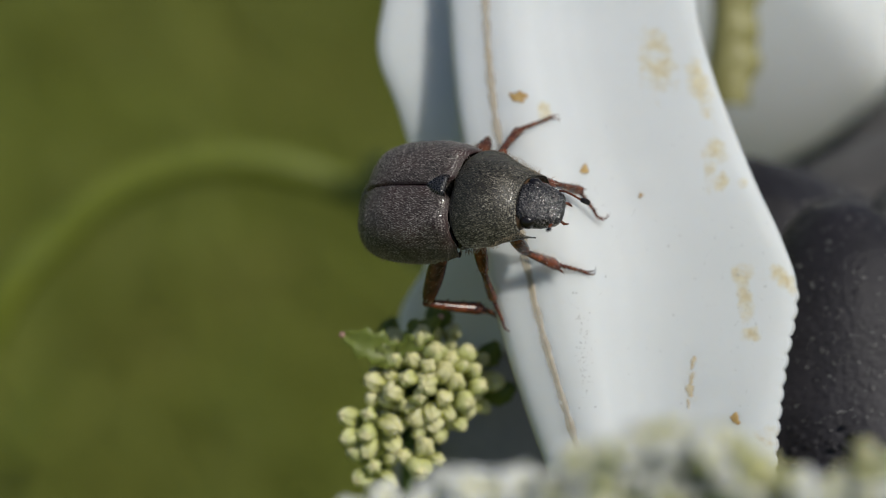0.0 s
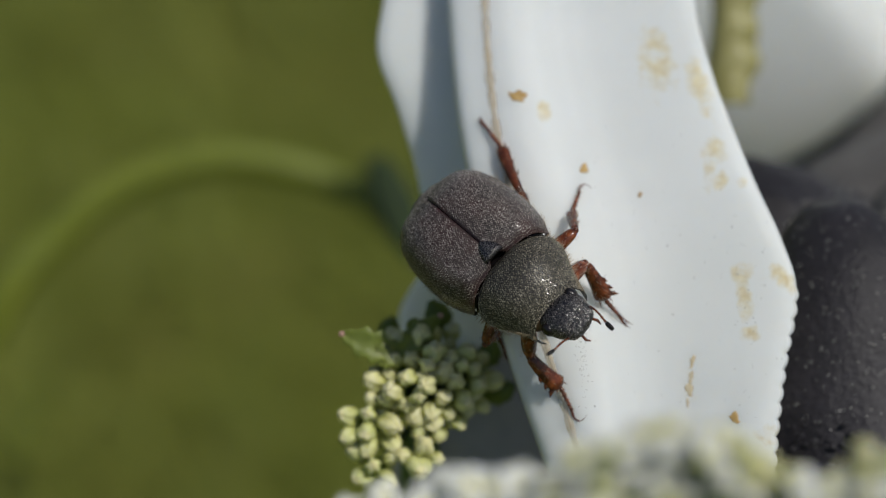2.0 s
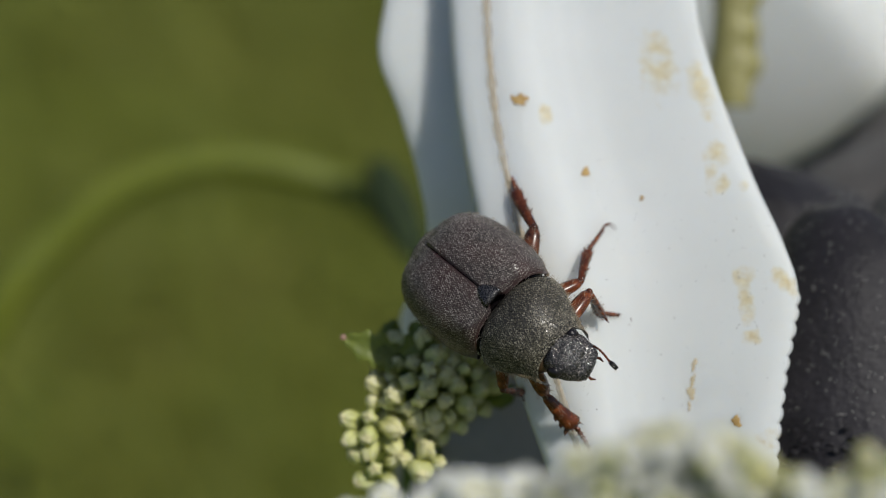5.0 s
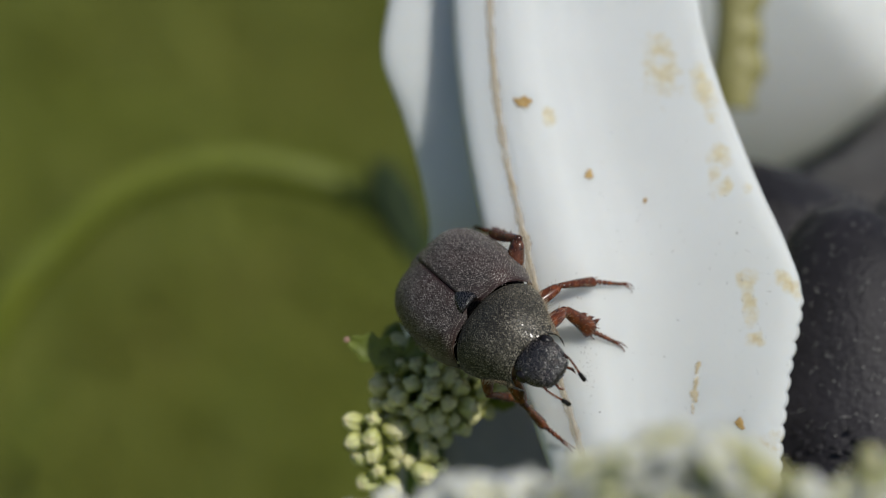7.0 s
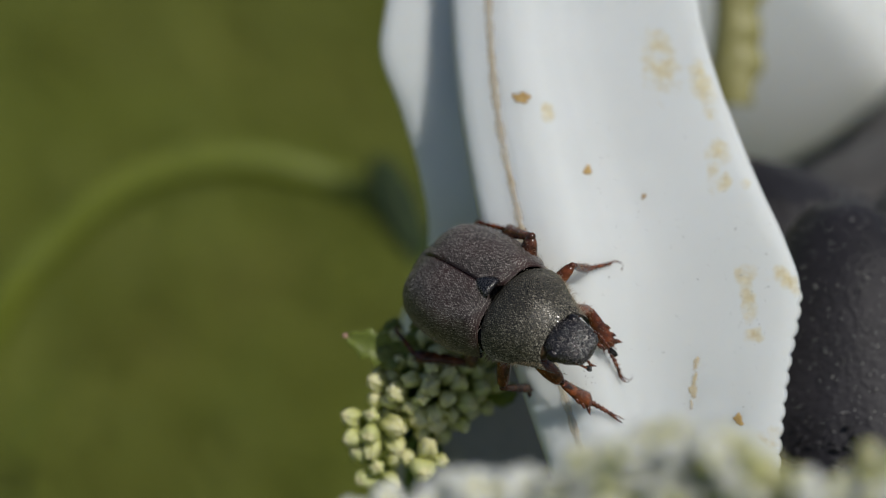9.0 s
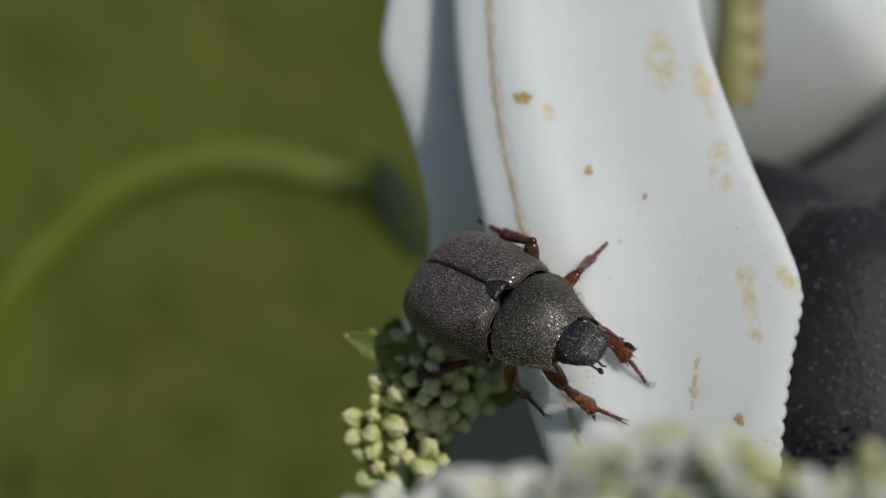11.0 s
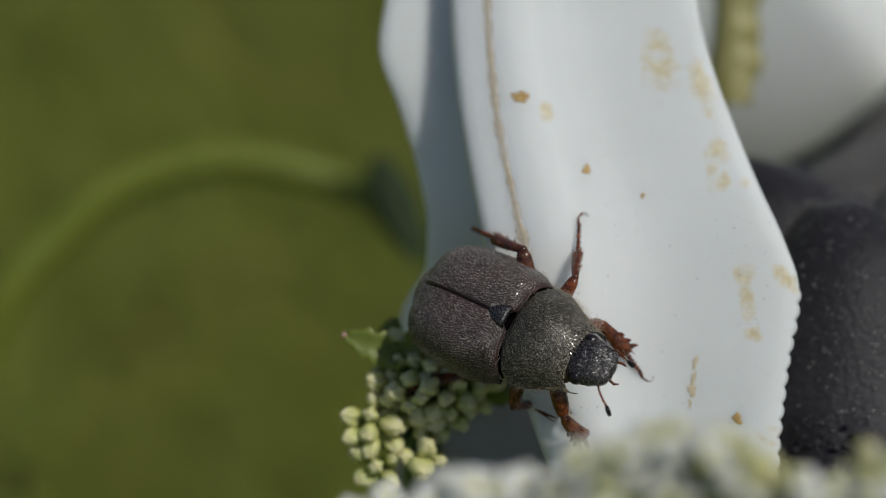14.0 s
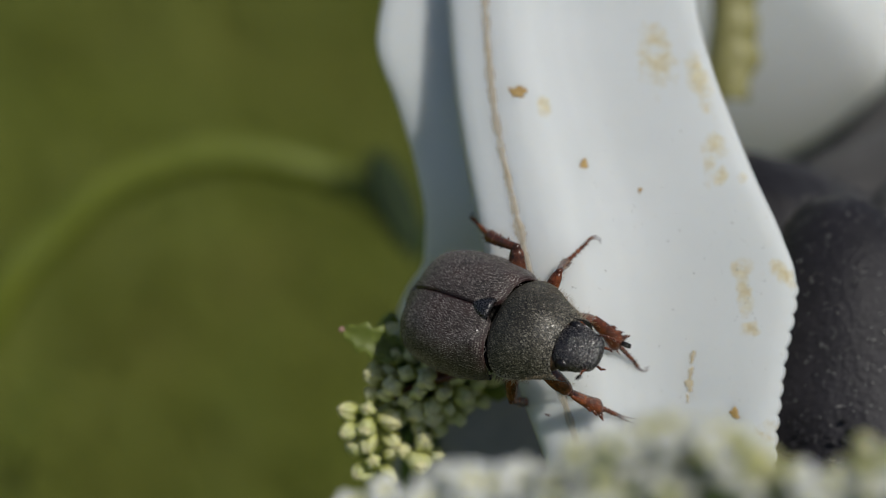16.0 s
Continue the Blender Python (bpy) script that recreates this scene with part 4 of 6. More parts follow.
def build_beetle():
    root = thing("beetle", STAGE @ at(3, 0, 0), "small dark brown chafer beetle with greyish hairs and red-brown legs", "beetle")
    rng = random.Random(7)
    for side in (1, -1):
        wing = part("elytron", elytron_mesh(side), ELYTRA, root, "dull dark brown punctured wing case")
        bm = bmesh.new()
        add_tube(bm, [elytron_point(-0.03, 0.30 + 0.66 * k / 16, side) for k in range(17)], [0.012 + 0.022 * math.sin(math.pi * k / 16) for k in range(17)], 8)
        part("front_rim", bm, RED_RIM, wing, "smooth red-brown front edge")
        coat = scale_coat(lambda u, v: elytron_point(u, min(v, 0.999), side), [-5.68 + 5.67 * i / 65 for i in range(66)], [0.02 + 0.975 * k / 46 for k in range(47)], Vector((-1, 0, 0)), 0.100, 0.058, rng, 0.04)
        tagged(part("scale_hairs", coat, SCALE, wing, "coat of short pale hairs"), kind="stuff")
    shield = part("pronotum", pronotum_mesh(), SHIELD, root, "grey-olive haired neck shield")
    coat = scale_coat(pronotum_point, [0.05 + 2.9 * i / 39 for i in range(40)], [-0.98 + 1.96 * k / 64 for k in range(65)], Vector((1, 0, 0)), 0.092, 0.056, rng, 0.05)
    tagged(part("scale_hairs", coat, SCALE_OLIVE, shield, "coat of short yellowish grey hairs"), kind="stuff")
    part("abdomen", body_mesh(), BELLY, root, "grey-haired underside")
    bm = bmesh.new()
    rows = []
    for i in range(9):
        u = i / 8
        w = 0.50 * max(0, 1 - u ** 2.2) ** 0.6 + 0.02
        rows.append([(-0.22 - 0.92 * u, w * q, 1.53 + 0.07 * u - 0.09 * q * q - (0.14 if i == 0 else 0)) for q in (-1, -0.6, -0.2, 0.2, 0.6, 1)])
    add_sheet(bm, rows)
    part("scutellum", bm, HEAD, root, "glossy black triangular shield").modifiers.new("thick", "SOLIDIFY").thickness = 0.0003
    # the dark waist between shield and wing cases
    bm = bmesh.new()
    add_ball(bm, (0.22, 0, -0.25), (0.75, 2.2, 1.40), None, 24, 14)
    add_ball(bm, (0.2, 0, -0.2), (0.55, 2.32, 0.55), None, 20, 10)
    add_ball(bm, (-0.25, 0, -0.15), (0.62, 2.44, 0.85), None, 24, 12)
    part("waist", bm, DARK, root, "black joint between shield and wing cases")
    def head_point(u, v):
        w, h = lerp_table([(0, 0.92), (0.55, 1.07), (1.0, 1.05), (1.4, 0.97), (1.8, 0.70)], u), lerp_table([(0, 0.44), (0.55, 0.50), (1.0, 0.45), (1.4, 0.31), (1.8, 0.06)], u)
        a = math.pi / 2 * (1 - v)
        return Vector((u, w * math.copysign(abs(math.cos(a)) ** 0.75, v), (h + 0.1) * max(0, math.sin(a)) ** 0.85 - 0.1))

    head = part("head", head_mesh(), HEAD, root, "black pitted head", at(HEAD_PIVOT[0], 0, HEAD_PIVOT[1], 0, 22, 0))
    bm = bmesh.new()
    add_ball(bm, (2.72, 0, -0.46), (0.52, 1.28, 0.62), None, 20, 12)
    part("neck", bm, MEMBRANE, root, "tan membrane between shield and head")
    coat = scale_coat(head_point, [0.05 + 1.65 * i / 17 for i in range(18)], [-0.8 + 1.6 * k / 24 for k in range(25)], Vector((1, 0, 0)), 0.085, 0.042, rng, 0.40)
    tagged(part("scale_hairs", coat, SCALE, head, "sparse pale hairs"), kind="stuff")
    antennae = []
    for side in (1, -1):
        bm = bmesh.new()
        add_ball(bm, (0.42, side * 0.90, 0.02), (0.36, 0.30, 0.38), None, 18, 14)
        part("eye", bm, DARK, head, "glossy black eye")
        bm = antenna_mesh(side)
        n = len(bm.faces)
        for k in range(3):
            add_ball(bm, (1.24, 0.055 * (k - 1), 0.03 * k), (0.25, 0.06, 0.09), None, 10, 6)
        for k, f in enumerate(bm.faces):
            f.material_index = int(k >= n)
        antennae.append(part("antenna", bm, [LEG, DARK], head, "thin red-brown antenna with a dark club", at(1.50, side * 0.84, 0.02, 0, 0, side * 28)))
        bm = bmesh.new()
        add_tube(bm, [(1.75, side * 0.42, -0.25), (2.0, side * 0.5, -0.42), (2.18, side * 0.42, -0.50)], [0.06, 0.07, 0.03], 7)
        part("palp", bm, LEG, head, "short red-brown mouth feeler")
    # fringe of bristles along the shield and wing cases
    bm = bmesh.new()
    for _ in range(210):
        x = rng.uniform(0.1, 3.2)
        side = rng.choice((-1, 1))
        w = lerp_table(PR_W, x)
        bristles(bm, Vector((x, side * w * 0.985, -0.42 + rng.uniform(-0.05, 0.2))), Vector((rng.uniform(-0.2, 0.7), side, rng.uniform(-0.1, 0.8))).normalized(), rng.uniform(0.18, 0.42), 0.014)
    for _ in range(220):
        x = rng.uniform(-5.4, 0)
        side = rng.choice((-1, 1))
        w = lerp_table(EL_W, x)
        bristles(bm, Vector((x, side * w * 0.985, -0.5 + rng.uniform(-0.08, 0.15))), Vector((rng.uniform(-0.7, 0.3), side, rng.uniform(-0.6, 0.4))).normalized(), rng.uniform(0.14, 0.30), 0.011)
    tagged(part("bristle_fringe", bm, HAIR, root, "fringe of pale fine bristles"), kind="stuff")
    legs = {}
    for key, (hip, lf, lt, ls, rf, rt, rs, claw) in LEGS.items():
        legs[key] = (part("femur", femur_mesh(lf, rf, rng), [LEG_DARK if key[0] == "h" else LEG, HAIR], root), part("tibia", tibia_mesh(lt, rt, key[0] == "f", rng), [LEG, HAIR], root), part("tarsus", tarsus_mesh(ls, rs, claw, rng), [LEG, HAIR], root))
        for side in (1, -1):
            part("claw", claw_mesh(ls, rs, claw, side), LEG, legs[key][2], "hooked red-brown claw")
    return root, head, antennae, legs


BEETLE, BEETLE_HEAD, BEETLE_ANTENNAE, BEETLE_LEGS = build_beetle()


# ---- what moves ----
LEG_PATHS = {}


def bend(key, joint, rows):
    """Rows of one leg joint every tenth of a second; each joint hangs on the end of the one before it."""
    quats = []
    for t, m in rows:
        q = m.to_quaternion()
        if quats:
            q.make_compatible(quats[-1])
        quats.append(q)
    tables = [[(t, q[c]) for (t, m), q in zip(rows, quats)] for c in range(4)]
    made = []
    for k in range(161):
        q = Quaternion([lerp_table(table, k / 10) for table in tables]).normalized()
        place = rows[0][1].translation if joint == 0 else LEG_PATHS[key, joint - 1][k][1] @ Vector((LEGS[key][joint] * MM, 0, 0))
        made.append((k / 10, Matrix.LocRotScale(place, q, None)))
    LEG_PATHS[key, joint] = made
    return made


def motions():
    walk(BEETLE, [
        (0, pose(0.001050, 0.000521, 0.222463, 31.21, -20.62, -29.20)),
        (0.2, pose(0.001050, 0.000521, 0.222463, 31.21, -20.62, -29.20)),
        (0.5, pose(0.001754, 0.000070, 0.222155, 34.03, -10.07, -38.83)),
        (1, pose(0.001686, 0.000107, 0.222107, 33.26, -9.61, -38.59)),
        (1.5, pose(0.002178, -0.000361, 0.221506, 30.13, -4.41, -46.60)),
        (2, pose(0.002907, -0.001525, 0.220031, 32.97, 7.05, -48.55)),
        (2.5, pose(0.003137, -0.002230, 0.219351, 36.00, 11.01, -47.20)),
        (3, pose(0.003057, -0.002481, 0.219072, 35.91, 9.82, -52.02)),
        (3.5, pose(0.003411, -0.002705, 0.218615, 39.52, 11.43, -40.41)),
        (4, pose(0.003488, -0.002768, 0.218766, 33.10, 11.56, -44.75)),
        (6.5, pose(0.001690, -0.002801, 0.218855, 41.25, -6.90, -54.06)),
        (7, pose(0.001817, -0.002916, 0.218619, 36.89, -4.69, -56.45)),
        (7.5, pose(0.002159, -0.002812, 0.218714, 33.26, -7.16, -57.72)),
        (8, pose(0.002262, -0.002858, 0.218547, 32.55, -4.63, -55.50)),
        (8.5, pose(0.002724, -0.002691, 0.218751, 31.10, -3.06, -52.24)),
        (9, pose(0.002784, -0.002547, 0.218838, 27.91, -6.90, -47.47)),
        (11.5, pose(0.003088, -0.002715, 0.218699, 22.30, -6.15, -42.70)),
        (12, pose(0.002971, -0.002643, 0.218843, 24.40, -10.96, -44.79)),
        (12.5, pose(0.002814, -0.002522, 0.219127, 26.43, -14.40, -43.29)),
        (13, pose(0.002862, -0.002556, 0.218982, 25.70, -14.77, -43.74)),
        (13.5, pose(0.003146, -0.002962, 0.218572, 23.18, -9.38, -43.54)),
        (14, pose(0.003436, -0.003362, 0.218084, 32.97, -3.68, -38.65)),
        (14.5, pose(0.003398, -0.003576, 0.218045, 30.84, -2.75, -35.61)),
        (15, pose(0.003361, -0.003552, 0.217918, 30.61, -2.89, -35.91)),
        (15.5, pose(0.003343, -0.003552, 0.217888, 31.20, -3.17, -36.27)),
        (16, pose(0.002965, -0.003303, 0.218074, 30.85, -12.40, -39.94))])
    walk(BEETLE_LEGS["fl"][0], bend("fl", 0, [
        (0, pose(0.002150, 0.001150, -0.000750, 0.00, 59.83, 56.15)),
        (0.2, pose(0.002150, 0.001150, -0.000750, 0.00, 59.83, 56.15)),
        (0.5, pose(0.002150, 0.001150, -0.000750, 0.00, 55.35, 112.53)),
        (1, pose(0.002150, 0.001150, -0.000750, 0.00, 54.15, 112.76)),
        (1.5, pose(0.002150, 0.001150, -0.000750, 0.00, 59.62, 88.62)),
        (2, pose(0.002150, 0.001150, -0.000750, 0.00, 37.91, 109.26)),
        (2.5, pose(0.002150, 0.001150, -0.000750, -0.00, 19.75, 104.79)),
        (3, pose(0.002150, 0.001150, -0.000750, 0.00, 22.41, 117.07)),
        (3.5, pose(0.002150, 0.001150, -0.000750, 0.00, 7.99, 99.17)),
        (4, pose(0.002150, 0.001150, -0.000750, 0.00, 5.01, 98.18)),
        (6.5, pose(0.002150, 0.001150, -0.000750, 0.00, 38.67, 111.52)),
        (7, pose(0.002150, 0.001150, -0.000750, 0.00, 37.34, 121.18)),
        (7.5, pose(0.002150, 0.001150, -0.000750, -0.00, 67.83, 77.24)),
        (8, pose(0.002150, 0.001150, -0.000750, 0.00, 62.39, 84.78)),
        (8.5, pose(0.002150, 0.001150, -0.000750, 0.00, 56.67, 105.61)),
        (9, pose(0.002150, 0.001150, -0.000750, 0.00, 52.49, 107.54)),
        (11.5, pose(0.002150, 0.001150, -0.000750, 0.00, 64.56, 58.36)),
        (12, pose(0.002150, 0.001150, -0.000750, 0.00, 69.62, 68.73)),
        (12.5, pose(0.002150, 0.001150, -0.000750, 0.00, 72.39, 24.74)),
        (13, pose(0.002150, 0.001150, -0.000750, 0.00, 71.67, 35.05)),
        (13.5, pose(0.002150, 0.001150, -0.000750, 0.00, 66.48, 68.01)),
        (14, pose(0.002150, 0.001150, -0.000750, -0.00, 54.98, 101.91)),
        (14.5, pose(0.002150, 0.001150, -0.000750, -0.00, 52.61, 97.47)),
        (15, pose(0.002150, 0.001150, -0.000750, 0.00, 50.39, 98.52)),
        (15.5, pose(0.002150, 0.001150, -0.000750, 0.00, 50.33, 99.88)),
        (16, pose(0.002150, 0.001150, -0.000750, 0.00, 58.01, 92.23))]))
    walk(BEETLE_LEGS["fl"][1], bend("fl", 1, [
        (0, pose(0.002696, 0.001964, -0.002436, 179.82, 71.83, 90.10)),
        (0.2, pose(0.002696, 0.001964, -0.002436, 179.82, 71.83, 90.10)),
        (0.5, pose(0.001725, 0.002174, -0.002354, -179.73, 77.21, -3.37)),
        (1, pose(0.001708, 0.002203, -0.002331, -179.79, 72.36, -5.57)),
        (1.5, pose(0.002174, 0.002136, -0.002432, 179.97, 68.76, 52.14)),
        (2, pose(0.001643, 0.002602, -0.001948, -179.87, 54.59, -24.95)),
        (2.5, pose(0.001682, 0.002924, -0.001409, -179.82, 62.44, -44.99)),
        (3, pose(0.001330, 0.002755, -0.001493, -179.79, 68.63, -21.93)),
        (3.5, pose(0.001842, 0.003056, -0.001021, -179.84, 60.92, -56.85)),
        (4, pose(0.001874, 0.003073, -0.000920, -179.76, 70.99, -63.64)),
        (6.5, pose(0.001592, 0.002566, -0.001968, -179.98, 85.34, -134.01)),
        (7, pose(0.001347, 0.002476, -0.001933, -179.77, 79.81, 15.55)),
        (7.5, pose(0.002312, 0.001868, -0.002556, -179.87, 83.59, 34.87)),
        (8, pose(0.002232, 0.002050, -0.002478, -179.74, 76.88, -0.49)),
        (8.5, pose(0.001862, 0.002182, -0.002379, -179.84, 59.45, -31.93)),
        (9, pose(0.001792, 0.002282, -0.002297, -179.85, 56.85, -32.88)),
        (11.5, pose(0.002589, 0.001863, -0.002511, -179.86, 68.01, 6.37)),
        (12, pose(0.002396, 0.001783, -0.002578, -179.80, 76.19, 8.37)),
        (12.5, pose(0.002686, 0.001397, -0.002609, -178.85, 86.19, -64.22)),
        (13, pose(0.002652, 0.001502, -0.002601, -174.91, 89.11, -27.56)),
        (13.5, pose(0.002441, 0.001872, -0.002538, -179.85, 75.33, 17.57)),
        (14, pose(0.001919, 0.002245, -0.002347, -179.87, 55.12, -22.05)),
        (14.5, pose(0.001996, 0.002324, -0.002299, -179.88, 52.76, -17.34)),
        (15, pose(0.001966, 0.002380, -0.002252, -179.89, 50.14, -18.73)),
        (15.5, pose(0.001936, 0.002376, -0.002251, -179.89, 49.96, -20.25)),
        (16, pose(0.002110, 0.002182, -0.002404, -179.80, 69.33, -17.73))]))
    walk(BEETLE_LEGS["fl"][2], bend("fl", 2, [
        (0, pose(0.002695, 0.002634, -0.004479, 98.55, 57.27, -52.20)),
        (0.2, pose(0.002695, 0.002634, -0.004479, 98.55, 57.27, -52.20)),
        (0.5, pose(0.002200, 0.002146, -0.004451, 160.09, 65.36, -7.75)),
        (1, pose(0.002357, 0.002140, -0.004380, 131.76, 59.52, -25.89)),
        (1.5, pose(0.002652, 0.002751, -0.004436, -118.09, 62.21, 51.84)),
        (2, pose(0.002772, 0.002077, -0.003700, 169.39, 58.52, -4.97)),
        (2.5, pose(0.002385, 0.002221, -0.003315, -150.27, 60.76, 18.86)),
        (3, pose(0.002056, 0.002463, -0.003496, -108.46, 65.42, 55.74)),
        (3.5, pose(0.002414, 0.002182, -0.002900, -119.65, 63.67, 45.08)),
        (4, pose(0.002185, 0.002445, -0.002953, -88.05, 56.67, 74.75)),
        (6.5, pose(0.001470, 0.002441, -0.004111, -142.21, 67.23, 27.71)),
        (7, pose(0.001714, 0.002578, -0.004049, -134.51, 68.34, 35.44)),
        (7.5, pose(0.002509, 0.002005, -0.004692, 178.16, 77.36, -0.22)),
        (8, pose(0.002720, 0.002046, -0.004572, 160.44, 70.87, -13.76)),
        (8.5, pose(0.002789, 0.001604, -0.004231, 141.92, 63.84, -24.15)),
        (9, pose(0.002780, 0.001644, -0.004097, 115.24, 59.52, -40.48)),
        (11.5, pose(0.003389, 0.001952, -0.004505, 167.04, 68.93, 0.35)),
        (12, pose(0.002904, 0.001858, -0.004666, 163.21, 74.64, -4.28)),
        (12.5, pose(0.002748, 0.001268, -0.004754, 157.01, 76.35, -9.86)),
        (13, pose(0.002682, 0.001487, -0.004751, 145.12, 75.62, -19.94)),
        (13.5, pose(0.002960, 0.002036, -0.004618, 165.16, 70.80, -1.44)),
        (14, pose(0.003059, 0.001783, -0.004111, 130.73, 60.87, -28.52)),
        (14.5, pose(0.003238, 0.001936, -0.004011, 133.94, 60.21, -24.24)),
        (15, pose(0.003271, 0.001937, -0.003903, 147.35, 62.67, -15.39)),
        (15.5, pose(0.003234, 0.001897, -0.003897, 151.74, 63.38, -12.76)),
        (16, pose(0.002833, 0.001951, -0.004416, 140.42, 71.31, -24.14))]))
    walk(BEETLE_LEGS["fr"][0], bend("fr", 0, [
        (0, pose(0.002150, -0.001150, -0.000750, 0.00, 83.20, -129.92)),
        (0.2, pose(0.002150, -0.001150, -0.000750, 0.00, 83.20, -129.92)),
        (0.5, pose(0.002150, -0.001150, -0.000750, -0.00, 59.35, -129.70)),
        (1, pose(0.002150, -0.001150, -0.000750, -0.00, 71.44, -87.19)),
        (1.5, pose(0.002150, -0.001150, -0.000750, 0.00, 67.96, -70.43)),
        (2, pose(0.002150, -0.001150, -0.000750, 0.00, 55.51, -68.96)),
        (2.5, pose(0.002150, -0.001150, -0.000750, 0.00, 43.73, -85.13)),
        (3, pose(0.002150, -0.001150, -0.000750, 0.00, 44.60, -13.95)),
        (3.5, pose(0.002150, -0.001150, -0.000750, 0.00, 15.03, -8.89)),
        (4, pose(0.002150, -0.001150, -0.000750, 0.00, 51.43, -49.42)),
        (6.5, pose(0.002150, -0.001150, -0.000750, 0.00, 67.91, -24.02)),
        (7, pose(0.002150, -0.001150, -0.000750, 0.00, 66.57, -63.57)),
        (7.5, pose(0.002150, -0.001150, -0.000750, 0.00, 71.59, 0.84)),
        (8, pose(0.002150, -0.001150, -0.000750, 0.00, 73.70, -47.24)),
        (8.5, pose(0.002150, -0.001150, -0.000750, 0.00, 62.31, 5.11)),
        (9, pose(0.002150, -0.001150, -0.000750, 0.00, 64.02, -2.10)),
        (11.5, pose(0.002150, -0.001150, -0.000750, 0.00, 69.06, -13.31)),
        (12, pose(0.002150, -0.001150, -0.000750, 0.00, 72.12, -18.47)),
        (12.5, pose(0.002150, -0.001150, -0.000750, -0.00, 78.22, -53.93)),
        (13, pose(0.002150, -0.001150, -0.000750, 0.00, 75.77, -14.99)),
        (13.5, pose(0.002150, -0.001150, -0.000750, -0.00, 70.91, -41.26)),
        (14, pose(0.002150, -0.001150, -0.000750, -0.00, 44.10, -60.72)),
        (14.5, pose(0.002150, -0.001150, -0.000750, 0.00, 55.69, -80.29)),
        (15, pose(0.002150, -0.001150, -0.000750, 0.00, 57.93, -77.03)),
        (15.5, pose(0.002150, -0.001150, -0.000750, 0.00, 58.46, -71.73)),
        (16, pose(0.002150, -0.001150, -0.000750, 0.00, 67.86, -16.32))]))
    walk(BEETLE_LEGS["fr"][1], bend("fr", 1, [
        (0, pose(0.002002, -0.001327, -0.002686, 0.04, 77.28, 51.84)),
        (0.2, pose(0.002002, -0.001327, -0.002686, 0.04, 77.28, 51.84)),
        (0.5, pose(0.001515, -0.001915, -0.002427, 0.01, 64.40, 49.39)),
        (1, pose(0.002180, -0.001770, -0.002599, -0.31, 76.39, -20.83)),
        (1.5, pose(0.002395, -0.001839, -0.002557, -0.29, 75.75, -15.44)),
        (2, pose(0.002547, -0.002181, -0.002357, -0.10, 52.00, -2.04)),
        (2.5, pose(0.002270, -0.002554, -0.002098, -0.09, 47.07, -0.75)),
        (3, pose(0.003497, -0.001485, -0.002119, -0.13, 61.90, -5.84)),
        (3.5, pose(0.004011, -0.001441, -0.001256, -0.17, 63.04, -30.68)),
        (4, pose(0.002941, -0.002073, -0.002275, -0.07, 40.32, 0.85)),
        (6.5, pose(0.002820, -0.001449, -0.002557, -0.66, 83.46, -67.99)),
        (7, pose(0.002495, -0.001844, -0.002539, -0.41, 82.91, -97.12)),
        (7.5, pose(0.002766, -0.001141, -0.002600, 0.15, 77.56, 69.41)),
        (8, pose(0.002522, -0.001552, -0.002622, -0.06, 80.99, 38.26)),
        (8.5, pose(0.003053, -0.001069, -0.002477, 0.00, 71.98, 45.57)),
        (9, pose(0.003004, -0.001181, -0.002503, -0.02, 75.27, 40.51)),
        (11.5, pose(0.002828, -0.001310, -0.002571, -0.03, 68.63, 37.86)),
        (12, pose(0.002718, -0.001340, -0.002606, 0.03, 76.17, 49.70)),
        (12.5, pose(0.002384, -0.001472, -0.002659, 0.02, 78.51, 47.34)),
        (13, pose(0.002613, -0.001274, -0.002640, 0.15, 77.29, 68.80)),
        (13.5, pose(0.002629, -0.001571, -0.002593, -0.14, 79.75, 27.09)),
        (14, pose(0.002835, -0.002371, -0.002107, -0.40, 79.11, -22.66)),
        (14.5, pose(0.002335, -0.002233, -0.002361, -0.18, 66.03, -19.92)),
        (15, pose(0.002382, -0.002159, -0.002402, -0.17, 62.96, -23.58)),
        (15.5, pose(0.002470, -0.002119, -0.002412, -0.17, 62.82, -35.70)),
        (16, pose(0.002855, -0.001356, -0.002556, -0.04, 74.60, 37.99))]))
